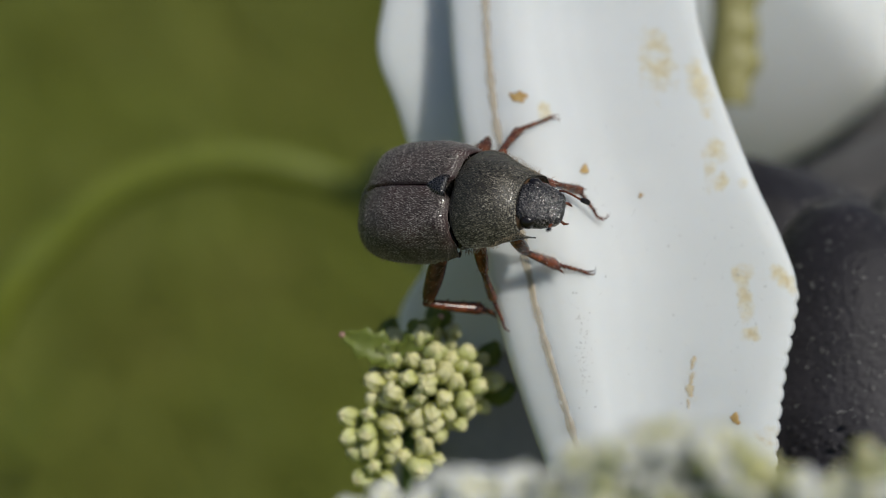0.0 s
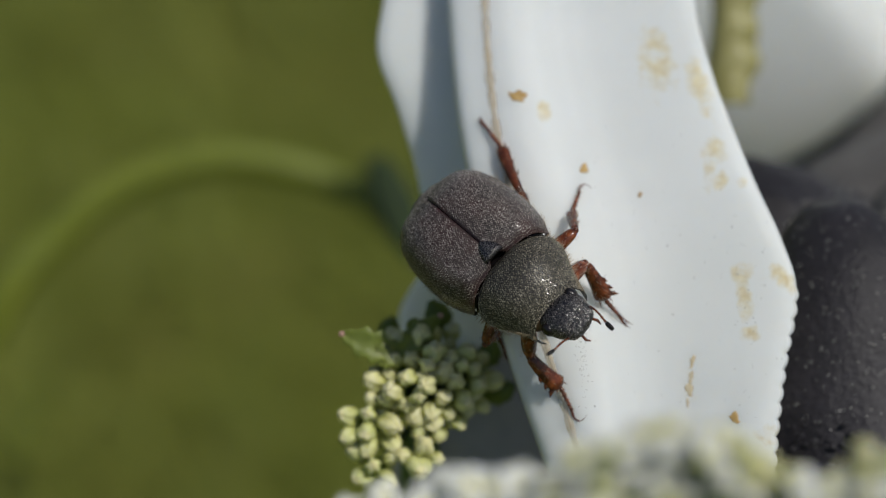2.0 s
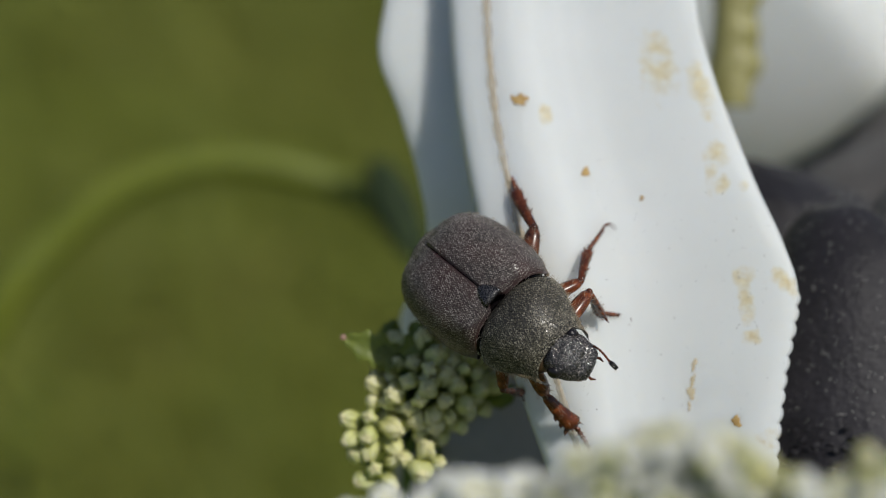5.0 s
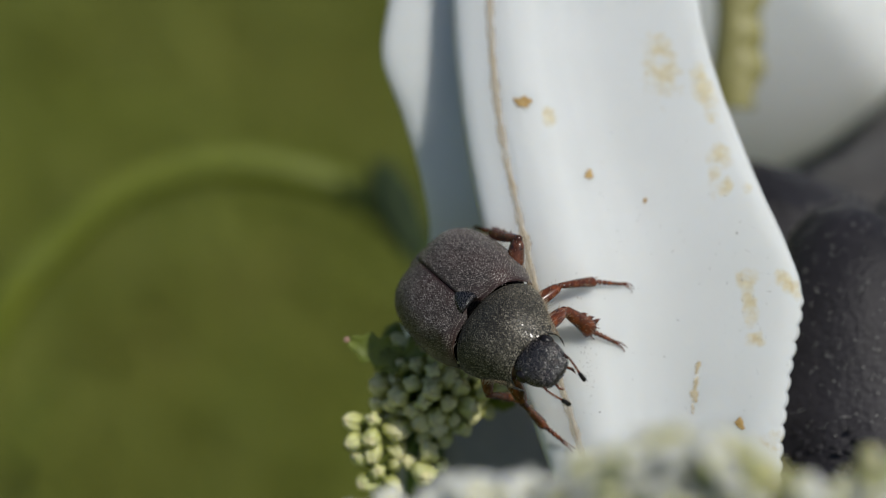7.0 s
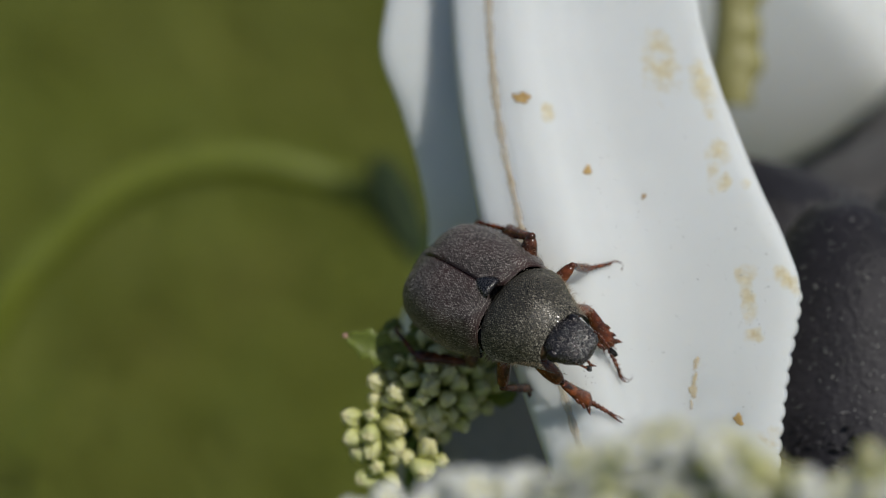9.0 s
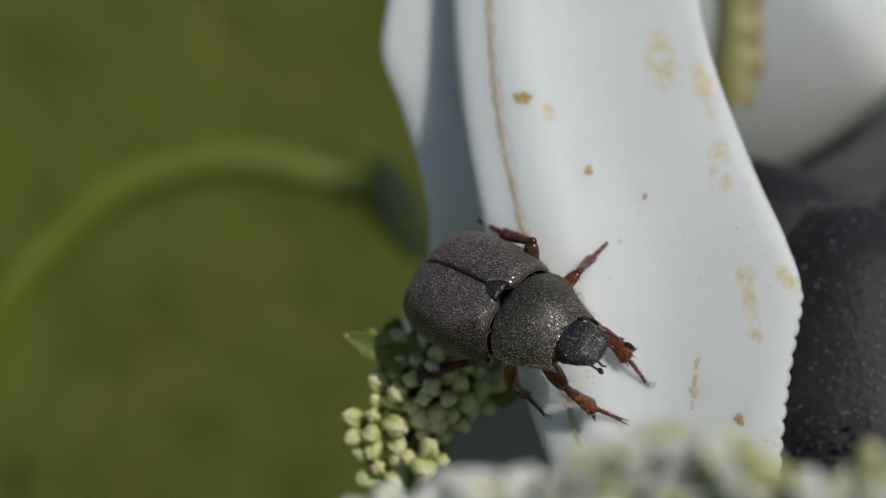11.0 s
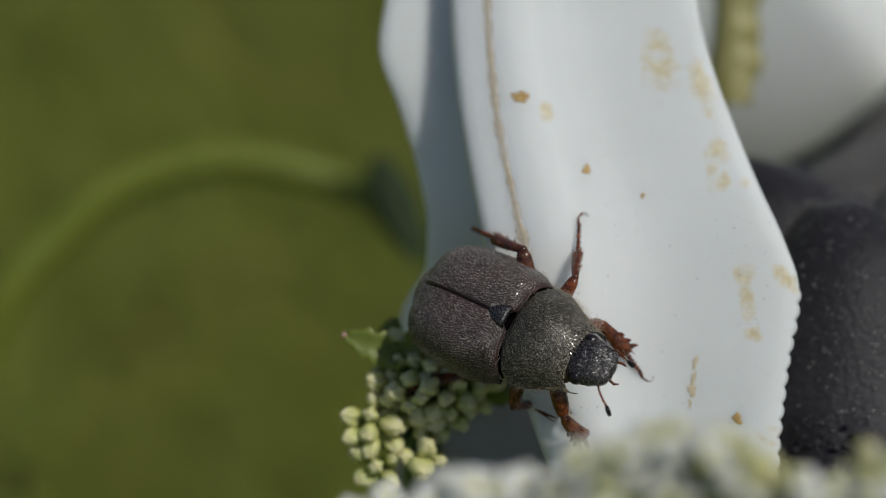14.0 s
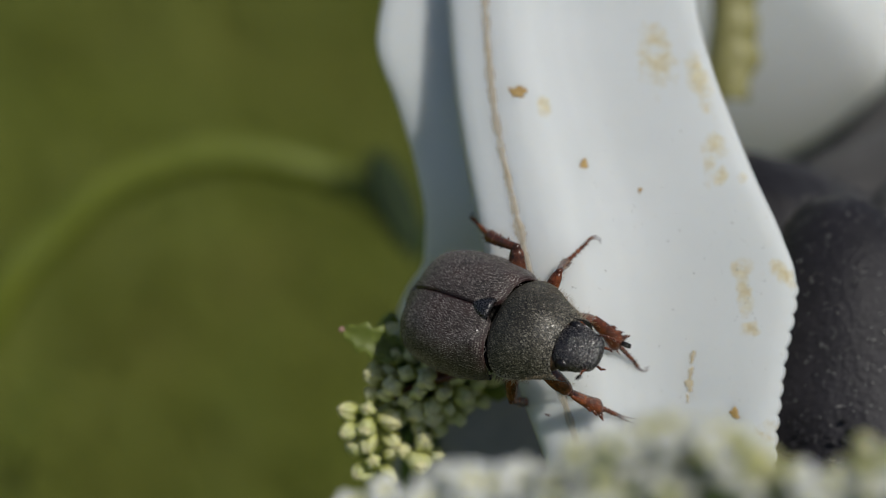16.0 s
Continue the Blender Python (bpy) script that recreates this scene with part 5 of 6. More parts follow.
    walk(BEETLE_LEGS["fr"][2], bend("fr", 2, [
        (0, pose(0.002294, -0.000955, -0.004783, 175.30, 49.46, 9.07)),
        (0.2, pose(0.002294, -0.000955, -0.004783, 175.30, 49.46, 9.07)),
        (0.5, pose(0.002119, -0.001210, -0.004367, -78.58, 26.67, 60.38)),
        (1, pose(0.002653, -0.001950, -0.004688, 102.41, 42.14, -34.88)),
        (1.5, pose(0.002905, -0.001980, -0.004641, 128.77, 48.18, -20.37)),
        (2, pose(0.003869, -0.002228, -0.004051, 104.03, 35.65, -25.38)),
        (2.5, pose(0.003734, -0.002573, -0.003672, 88.67, 32.79, -41.48)),
        (3, pose(0.004505, -0.001588, -0.004016, 98.65, 36.12, -35.38)),
        (3.5, pose(0.004849, -0.001938, -0.003172, 135.65, 42.08, -15.95)),
        (4, pose(0.004580, -0.002049, -0.003666, 131.75, 45.82, -19.33)),
        (6.5, pose(0.002912, -0.001676, -0.004693, 127.43, 51.60, -31.45)),
        (7, pose(0.002462, -0.002108, -0.004673, 179.71, 52.42, -0.69)),
        (7.5, pose(0.002929, -0.000707, -0.004700, -99.14, 52.19, 59.41)),
        (8, pose(0.002786, -0.001343, -0.004745, -178.56, 51.79, 2.51)),
        (8.5, pose(0.003518, -0.000594, -0.004521, -140.19, 57.45, 28.04)),
        (9, pose(0.003419, -0.000826, -0.004582, -157.48, 58.71, 20.93)),
        (11.5, pose(0.003447, -0.000830, -0.004573, -137.71, 51.36, 33.66)),
        (12, pose(0.003050, -0.000948, -0.004693, -142.90, 60.13, 35.24)),
        (12.5, pose(0.002674, -0.001157, -0.004766, 164.71, 64.44, -0.76)),
        (13, pose(0.002784, -0.000833, -0.004737, -109.75, 57.03, 62.46)),
        (13.5, pose(0.002970, -0.001396, -0.004708, 116.38, 77.53, -47.58)),
        (14, pose(0.003210, -0.002528, -0.004218, 89.33, 38.20, -46.93)),
        (14.5, pose(0.003157, -0.002531, -0.004325, 91.31, 38.42, -43.20)),
        (15, pose(0.003278, -0.002550, -0.004317, 93.22, 39.21, -41.56)),
        (15.5, pose(0.003267, -0.002692, -0.004325, 100.42, 40.63, -34.41)),
        (16, pose(0.003305, -0.001005, -0.004629, -152.36, 70.19, 30.39))]))
    walk(BEETLE_LEGS["ml"][0], bend("ml", 0, [
        (0, pose(0.000450, 0.001400, -0.000950, 0.00, 17.04, 100.99)),
        (0.2, pose(0.000450, 0.001400, -0.000950, 0.00, 17.04, 100.99)),
        (0.5, pose(0.000450, 0.001400, -0.000950, 0.00, 15.25, 114.97)),
        (1, pose(0.000450, 0.001400, -0.000950, 0.00, 15.93, 112.54)),
        (1.5, pose(0.000450, 0.001400, -0.000950, -0.00, 16.09, 96.26)),
        (2, pose(0.000450, 0.001400, -0.000950, -0.00, -0.03, 82.75)),
        (2.5, pose(0.000450, 0.001400, -0.000950, 0.00, 0.32, 80.10)),
        (3, pose(0.000450, 0.001400, -0.000950, 0.00, 37.13, 71.92)),
        (3.5, pose(0.000450, 0.001400, -0.000950, 0.00, 9.54, 56.98)),
        (4, pose(0.000450, 0.001400, -0.000950, 0.00, 29.38, 58.72)),
        (6.5, pose(0.000450, 0.001400, -0.000950, 0.00, 12.59, 98.68)),
        (7, pose(0.000450, 0.001400, -0.000950, -0.00, 25.49, 91.92)),
        (7.5, pose(0.000450, 0.001400, -0.000950, 0.00, -10.58, 91.03)),
        (8, pose(0.000450, 0.001400, -0.000950, 0.00, -17.37, 88.40)),
        (8.5, pose(0.000450, 0.001400, -0.000950, 0.00, -0.89, 74.78)),
        (9, pose(0.000450, 0.001400, -0.000950, -0.00, -18.40, 68.70)),
        (11.5, pose(0.000450, 0.001400, -0.000950, 0.00, -20.32, 65.16)),
        (12, pose(0.000450, 0.001400, -0.000950, 0.00, -16.51, 64.37)),
        (12.5, pose(0.000450, 0.001400, -0.000950, -0.00, -12.64, 70.52)),
        (13, pose(0.000450, 0.001400, -0.000950, -0.00, -12.87, 57.75)),
        (13.5, pose(0.000450, 0.001400, -0.000950, 0.00, -18.02, 65.55)),
        (14, pose(0.000450, 0.001400, -0.000950, 0.00, -15.38, 80.44)),
        (14.5, pose(0.000450, 0.001400, -0.000950, 0.00, -19.96, 81.91)),
        (15, pose(0.000450, 0.001400, -0.000950, 0.00, -22.01, 80.07)),
        (15.5, pose(0.000450, 0.001400, -0.000950, 0.00, -21.44, 80.13)),
        (16, pose(0.000450, 0.001400, -0.000950, 0.00, -27.07, 70.43))]))
    walk(BEETLE_LEGS["ml"][1], bend("ml", 1, [
        (0, pose(0.000085, 0.003277, -0.001536, 179.92, 35.07, 98.80)),
        (0.2, pose(0.000085, 0.003277, -0.001536, 179.92, 35.07, 98.80)),
        (0.5, pose(-0.000365, 0.003149, -0.001476, 179.91, 28.10, 128.79)),
        (1, pose(-0.000287, 0.003176, -0.001499, 179.91, 28.16, 127.04)),
        (1.5, pose(0.000241, 0.003310, -0.001504, 179.97, 69.98, 52.02)),
        (2, pose(0.000702, 0.003384, -0.000949, 179.90, 39.95, 155.12)),
        (2.5, pose(0.000794, 0.003370, -0.000961, 179.90, 43.32, 158.47)),
        (3, pose(0.000945, 0.002916, -0.002157, 179.91, 20.28, 133.21)),
        (3.5, pose(0.001525, 0.003054, -0.001282, 179.86, 55.92, 119.12)),
        (4, pose(0.001355, 0.002889, -0.001931, 179.92, 12.93, 133.63)),
        (6.5, pose(0.000156, 0.003330, -0.001386, 179.87, 54.00, 115.53)),
        (7, pose(0.000389, 0.003204, -0.001811, 179.91, 53.07, 84.65)),
        (7.5, pose(0.000415, 0.003366, -0.000583, 179.79, 68.47, 154.04)),
        (8, pose(0.000503, 0.003308, -0.000353, 179.79, 70.74, 167.53)),
        (8.5, pose(0.000975, 0.003330, -0.000919, 179.84, 60.93, 120.08)),
        (9, pose(0.001139, 0.003168, -0.000319, 179.82, 63.10, 127.24)),
        (11.5, pose(0.001238, 0.003102, -0.000255, 179.91, 35.46, 117.22)),
        (12, pose(0.001280, 0.003129, -0.000382, 179.89, 43.98, 123.43)),
        (12.5, pose(0.001101, 0.003240, -0.000512, 179.91, 30.60, 128.57)),
        (13, pose(0.001490, 0.003049, -0.000505, 179.89, 44.41, 131.87)),
        (13.5, pose(0.001237, 0.003131, -0.000331, 179.91, 30.60, 126.44)),
        (14, pose(0.000770, 0.003302, -0.000420, 179.91, 31.54, 128.85)),
        (14.5, pose(0.000715, 0.003261, -0.000267, 179.91, 30.45, 132.38)),
        (15, pose(0.000770, 0.003226, -0.000200, 179.91, 29.57, 130.25)),
        (15.5, pose(0.000769, 0.003234, -0.000219, 179.91, 30.24, 129.26)),
        (16, pose(0.001047, 0.003078, -0.000040, 179.88, 46.51, 132.84))]))
    walk(BEETLE_LEGS["ml"][2], bend("ml", 2, [
        (0, pose(-0.000165, 0.004895, -0.002685, -96.00, 37.23, 56.09)),
        (0.2, pose(-0.000165, 0.004895, -0.002685, -96.00, 37.23, 56.09)),
        (0.5, pose(-0.001470, 0.004524, -0.002418, -69.50, 26.53, 89.12)),
        (1, pose(-0.001349, 0.004584, -0.002443, -68.72, 23.35, 89.14)),
        (1.5, pose(0.000662, 0.003850, -0.003383, 135.35, 54.23, -20.73)),
        (2, pose(-0.000689, 0.004029, -0.002233, -49.16, 26.04, 126.64)),
        (2.5, pose(-0.000560, 0.003904, -0.002333, -46.40, 27.28, 128.82)),
        (3, pose(-0.000340, 0.004283, -0.002850, -44.44, 25.36, 131.34)),
        (3.5, pose(0.000979, 0.004033, -0.002938, -81.61, 50.94, 76.79)),
        (4, pose(0.000010, 0.004300, -0.002379, -59.29, 34.99, 107.80)),
        (6.5, pose(-0.000351, 0.004390, -0.003004, -57.12, 24.39, 112.18)),
        (7, pose(0.000501, 0.004401, -0.003410, -88.43, 62.15, 76.78)),
        (7.5, pose(-0.000245, 0.003687, -0.002443, -131.28, 58.24, 34.05)),
        (8, pose(-0.000141, 0.003450, -0.002241, -91.96, 45.56, 61.40)),
        (8.5, pose(0.000488, 0.004170, -0.002667, -64.15, 40.94, 103.09)),
        (9, pose(0.000592, 0.003889, -0.002102, -77.40, 46.56, 88.93)),
        (11.5, pose(0.000493, 0.004551, -0.001416, -66.13, 25.25, 104.65)),
        (12, pose(0.000487, 0.004330, -0.001771, -73.01, 38.41, 96.12)),
        (12.5, pose(0.000027, 0.004586, -0.001530, -65.49, 1.28, 114.58)),
        (13, pose(0.000537, 0.004113, -0.001904, -65.57, 11.54, 108.40)),
        (13.5, pose(0.000215, 0.004516, -0.001349, -64.41, 4.41, 115.16)),
        (14, pose(-0.000299, 0.004629, -0.001466, -60.94, 2.78, 119.47)),
        (14.5, pose(-0.000448, 0.004535, -0.001281, -62.93, 0.16, 115.37)),
        (15, pose(-0.000354, 0.004554, -0.001187, -63.27, 6.03, 106.11)),
        (15.5, pose(-0.000324, 0.004572, -0.001226, -63.08, 7.56, 105.85)),
        (16, pose(0.000111, 0.004087, -0.001491, -70.39, 22.16, 86.14))]))
    walk(BEETLE_LEGS["mr"][0], bend("mr", 0, [
        (0, pose(0.000450, -0.001400, -0.000950, -0.00, 56.99, -109.07)),
        (0.2, pose(0.000450, -0.001400, -0.000950, -0.00, 56.99, -109.07)),
        (0.5, pose(0.000450, -0.001400, -0.000950, 0.00, 57.13, -112.36)),
        (1, pose(0.000450, -0.001400, -0.000950, 0.00, 58.17, -107.30)),
        (1.5, pose(0.000450, -0.001400, -0.000950, 0.00, 58.57, -106.63)),
        (2, pose(0.000450, -0.001400, -0.000950, 0.00, 30.30, -82.40)),
        (2.5, pose(0.000450, -0.001400, -0.000950, 0.00, 24.96, -80.18)),
        (3, pose(0.000450, -0.001400, -0.000950, -0.00, 18.92, -53.11)),
        (3.5, pose(0.000450, -0.001400, -0.000950, 0.00, 12.50, -62.08)),
        (4, pose(0.000450, -0.001400, -0.000950, -0.00, 20.85, -53.65)),
        (6.5, pose(0.000450, -0.001400, -0.000950, 0.00, 54.22, -86.36)),
        (7, pose(0.000450, -0.001400, -0.000950, -0.00, 51.23, -80.30)),
        (7.5, pose(0.000450, -0.001400, -0.000950, -0.00, 59.43, -87.40)),
        (8, pose(0.000450, -0.001400, -0.000950, 0.00, 55.06, -85.95)),
        (8.5, pose(0.000450, -0.001400, -0.000950, 0.00, 48.38, -87.81)),
        (9, pose(0.000450, -0.001400, -0.000950, 0.00, 43.57, -78.07)),
        (11.5, pose(0.000450, -0.001400, -0.000950, 0.00, 63.30, -93.10)),
        (12, pose(0.000450, -0.001400, -0.000950, -0.00, 68.14, -112.67)),
        (12.5, pose(0.000450, -0.001400, -0.000950, 0.00, 66.36, -118.19)),
        (13, pose(0.000450, -0.001400, -0.000950, 0.00, 67.12, -122.67)),
        (13.5, pose(0.000450, -0.001400, -0.000950, -0.00, 65.01, -112.15)),
        (14, pose(0.000450, -0.001400, -0.000950, 0.00, 37.93, -94.19)),
        (14.5, pose(0.000450, -0.001400, -0.000950, 0.00, 45.23, -98.99)),
        (15, pose(0.000450, -0.001400, -0.000950, -0.00, 43.88, -94.16)),
        (15.5, pose(0.000450, -0.001400, -0.000950, 0.00, 42.94, -90.53)),
        (16, pose(0.000450, -0.001400, -0.000950, 0.00, 50.88, -98.21))]))
    walk(BEETLE_LEGS["mr"][1], bend("mr", 1, [
        (0, pose(0.000094, -0.002430, -0.002627, 0.01, 70.20, -137.36)),
        (0.2, pose(0.000094, -0.002430, -0.002627, 0.01, 70.20, -137.36)),
        (0.5, pose(0.000037, -0.002404, -0.002630, -0.05, 74.38, -124.98)),
        (1, pose(0.000136, -0.002407, -0.002649, -0.20, 75.73, -97.49)),
        (1.5, pose(0.000151, -0.002399, -0.002657, 0.08, 84.01, -140.59)),
        (2, pose(0.000678, -0.003112, -0.001959, 0.15, 57.50, 135.35)),
        (2.5, pose(0.000759, -0.003187, -0.001794, 0.21, 70.15, 107.61)),
        (3, pose(0.001586, -0.002913, -0.001599, 0.27, 75.70, 100.69)),
        (3.5, pose(0.001364, -0.003125, -0.001383, 0.41, 78.93, 124.65)),
        (4, pose(0.001558, -0.002905, -0.001662, 0.35, 77.29, 118.89)),
        (6.5, pose(0.000524, -0.002567, -0.002573, 0.33, 76.01, 127.04)),
        (7, pose(0.000661, -0.002635, -0.002509, 0.25, 71.10, 133.33)),
        (7.5, pose(0.000496, -0.002416, -0.002672, 0.29, 73.80, 141.16)),
        (8, pose(0.000531, -0.002543, -0.002590, 0.25, 72.74, 111.56)),
        (8.5, pose(0.000501, -0.002727, -0.002445, 0.15, 68.97, 86.80)),
        (9, pose(0.000750, -0.002818, -0.002328, 0.15, 62.09, 103.34)),
        (11.5, pose(0.000401, -0.002297, -0.002737, 0.24, 70.66, 128.12)),
        (12, pose(0.000163, -0.002087, -0.002806, 0.30, 76.54, 166.35)),
        (12.5, pose(0.000071, -0.002107, -0.002782, 0.18, 75.28, -168.20)),
        (13, pose(0.000030, -0.002055, -0.002793, 0.20, 74.66, -174.91)),
        (13.5, pose(0.000131, -0.002183, -0.002763, 0.27, 72.45, 139.11)),
        (14, pose(0.000335, -0.002973, -0.002179, 0.20, 67.69, 119.19)),
        (14.5, pose(0.000230, -0.002791, -0.002370, 0.18, 66.22, 110.75)),
        (15, pose(0.000346, -0.002838, -0.002336, 0.17, 63.19, 112.74)),
        (15.5, pose(0.000437, -0.002864, -0.002312, 0.17, 63.50, 118.56)),
        (16, pose(0.000270, -0.002649, -0.002502, 0.19, 64.60, 138.56))]))
    walk(BEETLE_LEGS["mr"][2], bend("mr", 2, [
        (0, pose(-0.000429, -0.002912, -0.004603, 78.22, 41.71, -67.60)),
        (0.2, pose(-0.000429, -0.002912, -0.004603, 78.22, 41.71, -67.60)),
        (0.5, pose(-0.000287, -0.002867, -0.004652, 78.01, 24.80, -42.75)),
        (1, pose(0.000069, -0.002920, -0.004684, 81.71, 28.83, -43.72)),
        (1.5, pose(-0.000018, -0.002538, -0.004745, 75.21, 21.52, -22.11)),
        (2, pose(-0.000124, -0.002319, -0.003730, 121.44, 52.92, -33.67)),
        (2.5, pose(0.000544, -0.002507, -0.003769, 107.70, 37.10, -26.47)),
        (3, pose(0.001489, -0.002403, -0.003633, 105.53, 40.55, -35.84)),
        (3.5, pose(0.001135, -0.002793, -0.003444, 52.35, 11.27, -24.31)),
        (4, pose(0.001335, -0.002501, -0.003710, 106.87, 39.67, -29.79)),
        (6.5, pose(0.000218, -0.002162, -0.004610, 117.23, 36.29, -21.31)),
        (7, pose(0.000194, -0.002140, -0.004496, -164.63, 67.15, 10.87)),
        (7.5, pose(0.000040, -0.002049, -0.004689, -140.05, 42.53, 16.61)),
        (8, pose(0.000302, -0.001963, -0.004595, -178.92, 70.65, 2.65)),
        (8.5, pose(0.000543, -0.001975, -0.004405, 96.70, 28.27, -12.48)),
        (9, pose(0.000523, -0.001861, -0.004184, 91.61, 67.70, -70.34)),
        (11.5, pose(-0.000028, -0.001750, -0.004718, 28.85, 4.40, -1.60)),
        (12, pose(-0.000312, -0.001972, -0.004849, 14.46, 0.66, 3.61)),
        (12.5, pose(-0.000451, -0.002216, -0.004813, 104.78, 28.16, -5.22)),
        (13, pose(-0.000523, -0.002104, -0.004818, 50.53, 14.25, -1.92)),
        (13.5, pose(-0.000347, -0.001768, -0.004765, 33.45, 8.62, -0.70)),
        (14, pose(-0.000054, -0.002277, -0.004122, 16.38, -9.71, -5.29)),
        (14.5, pose(-0.000070, -0.001999, -0.004292, 22.52, -4.77, -6.44)),
        (15, pose(-0.000021, -0.001964, -0.004211, 23.42, -1.38, -5.53)),
        (15.5, pose(-0.000011, -0.002041, -0.004192, 24.66, 3.22, -4.50)),
        (16, pose(-0.000405, -0.002053, -0.004399, 43.81, 11.40, -6.16))]))
    walk(BEETLE_LEGS["hl"][0], bend("hl", 0, [
        (0, pose(-0.001000, 0.001600, -0.001000, 0.00, 19.58, 93.27)),
        (0.2, pose(-0.001000, 0.001600, -0.001000, 0.00, 19.58, 93.27)),
        (0.5, pose(-0.001000, 0.001600, -0.001000, 0.00, -8.33, 111.57)),
        (1, pose(-0.001000, 0.001600, -0.001000, 0.00, -9.50, 108.66)),
        (1.5, pose(-0.001000, 0.001600, -0.001000, 0.00, -14.94, 119.17)),
        (2, pose(-0.001000, 0.001600, -0.001000, 0.00, 2.02, 139.46)),
        (2.5, pose(-0.001000, 0.001600, -0.001000, 0.00, 2.21, 131.75)),
        (3, pose(-0.001000, 0.001600, -0.001000, 0.00, 4.37, 132.47)),
        (3.5, pose(-0.001000, 0.001600, -0.001000, -0.00, 4.76, 142.19)),
        (4, pose(-0.001000, 0.001600, -0.001000, 0.00, 0.28, 126.85)),
        (6.5, pose(-0.001000, 0.001600, -0.001000, 0.00, -22.21, 109.00)),
        (7, pose(-0.001000, 0.001600, -0.001000, -0.00, -27.02, 107.94)),
        (7.5, pose(-0.001000, 0.001600, -0.001000, 0.00, -41.99, 99.77)),
        (8, pose(-0.001000, 0.001600, -0.001000, 0.00, -44.52, 98.75)),
        (8.5, pose(-0.001000, 0.001600, -0.001000, 0.00, -48.54, 98.56)),
        (9, pose(-0.001000, 0.001600, -0.001000, 0.00, -50.39, 81.91)),
        (11.5, pose(-0.001000, 0.001600, -0.001000, 0.00, -54.92, 88.86)),
        (12, pose(-0.001000, 0.001600, -0.001000, 0.00, -55.67, 81.78)),
        (12.5, pose(-0.001000, 0.001600, -0.001000, -0.00, -47.69, 77.07)),
        (13, pose(-0.001000, 0.001600, -0.001000, -0.00, -51.57, 74.68)),
        (13.5, pose(-0.001000, 0.001600, -0.001000, 0.00, -51.77, 96.03)),
        (14, pose(-0.001000, 0.001600, -0.001000, 0.00, -41.02, 113.02)),
        (14.5, pose(-0.001000, 0.001600, -0.001000, 0.00, -32.27, 110.88)),
        (15, pose(-0.001000, 0.001600, -0.001000, 0.00, -33.05, 110.53)),
        (15.5, pose(-0.001000, 0.001600, -0.001000, 0.00, -36.04, 110.65)),
        (16, pose(-0.001000, 0.001600, -0.001000, 0.00, -42.85, 95.97))]))
    walk(BEETLE_LEGS["hl"][1], bend("hl", 1, [
        (0, pose(-0.001129, 0.003858, -0.001804, 179.97, 17.36, -152.54)),
        (0.2, pose(-0.001129, 0.003858, -0.001804, 179.97, 17.36, -152.54)),
        (0.5, pose(-0.001873, 0.003808, -0.000652, 179.95, 40.04, -160.71)),
        (1, pose(-0.001757, 0.003843, -0.000604, 179.95, 40.98, -162.01)),
        (1.5, pose(-0.002130, 0.003625, -0.000381, 179.95, 40.75, -164.25)),
        (2, pose(-0.002823, 0.003159, -0.001085, 179.92, 1.41, 155.84)),
        (2.5, pose(-0.002597, 0.003389, -0.001092, 179.92, 9.80, 146.36)),
        (3, pose(-0.002616, 0.003365, -0.001183, 179.92, 1.73, 148.67)),
        (3.5, pose(-0.002890, 0.003066, -0.001199, 179.92, 8.75, 158.20)),
        (4, pose(-0.002439, 0.003520, -0.001012, 179.92, 3.39, 142.95)),
        (6.5, pose(-0.001723, 0.003701, -0.000093, 179.95, 25.98, -167.09)),
        (7, pose(-0.001659, 0.003634, 0.000090, 179.95, 20.36, -167.38)),
        (7.5, pose(-0.001303, 0.003358, 0.000606, 179.94, 21.83, -174.18)),
        (8, pose(-0.001260, 0.003291, 0.000683, 179.94, 24.97, -177.69)),
        (8.5, pose(-0.001236, 0.003171, 0.000799, 179.94, 29.13, -177.30)),
        (9, pose(-0.000785, 0.003115, 0.000849, 179.93, 25.85, 178.72)),
        (11.5, pose(-0.000972, 0.002979, 0.000964, 179.93, 21.28, 176.22)),
        (12, pose(-0.000806, 0.002940, 0.000982, 179.94, 21.60, 177.10)),
        (12.5, pose(-0.000639, 0.003175, 0.000775, 179.94, 23.33, -177.17)),
        (13, pose(-0.000606, 0.003039, 0.000880, 179.94, 21.26, 179.14)),
        (13.5, pose(-0.001156, 0.003077, 0.000885, 179.94, 14.95, 177.67)),
        (14, pose(-0.001708, 0.003267, 0.000575, 179.93, 25.06, 175.15)),
        (14.5, pose(-0.001723, 0.003496, 0.000281, 179.93, 21.56, 173.70)),
        (15, pose(-0.001705, 0.003484, 0.000309, 179.93, 19.20, 172.41)),
        (15.5, pose(-0.001684, 0.003416, 0.000412, 179.93, 21.39, 171.01)),
        (16, pose(-0.001183, 0.003350, 0.000632, 179.93, 16.27, 170.66))]))
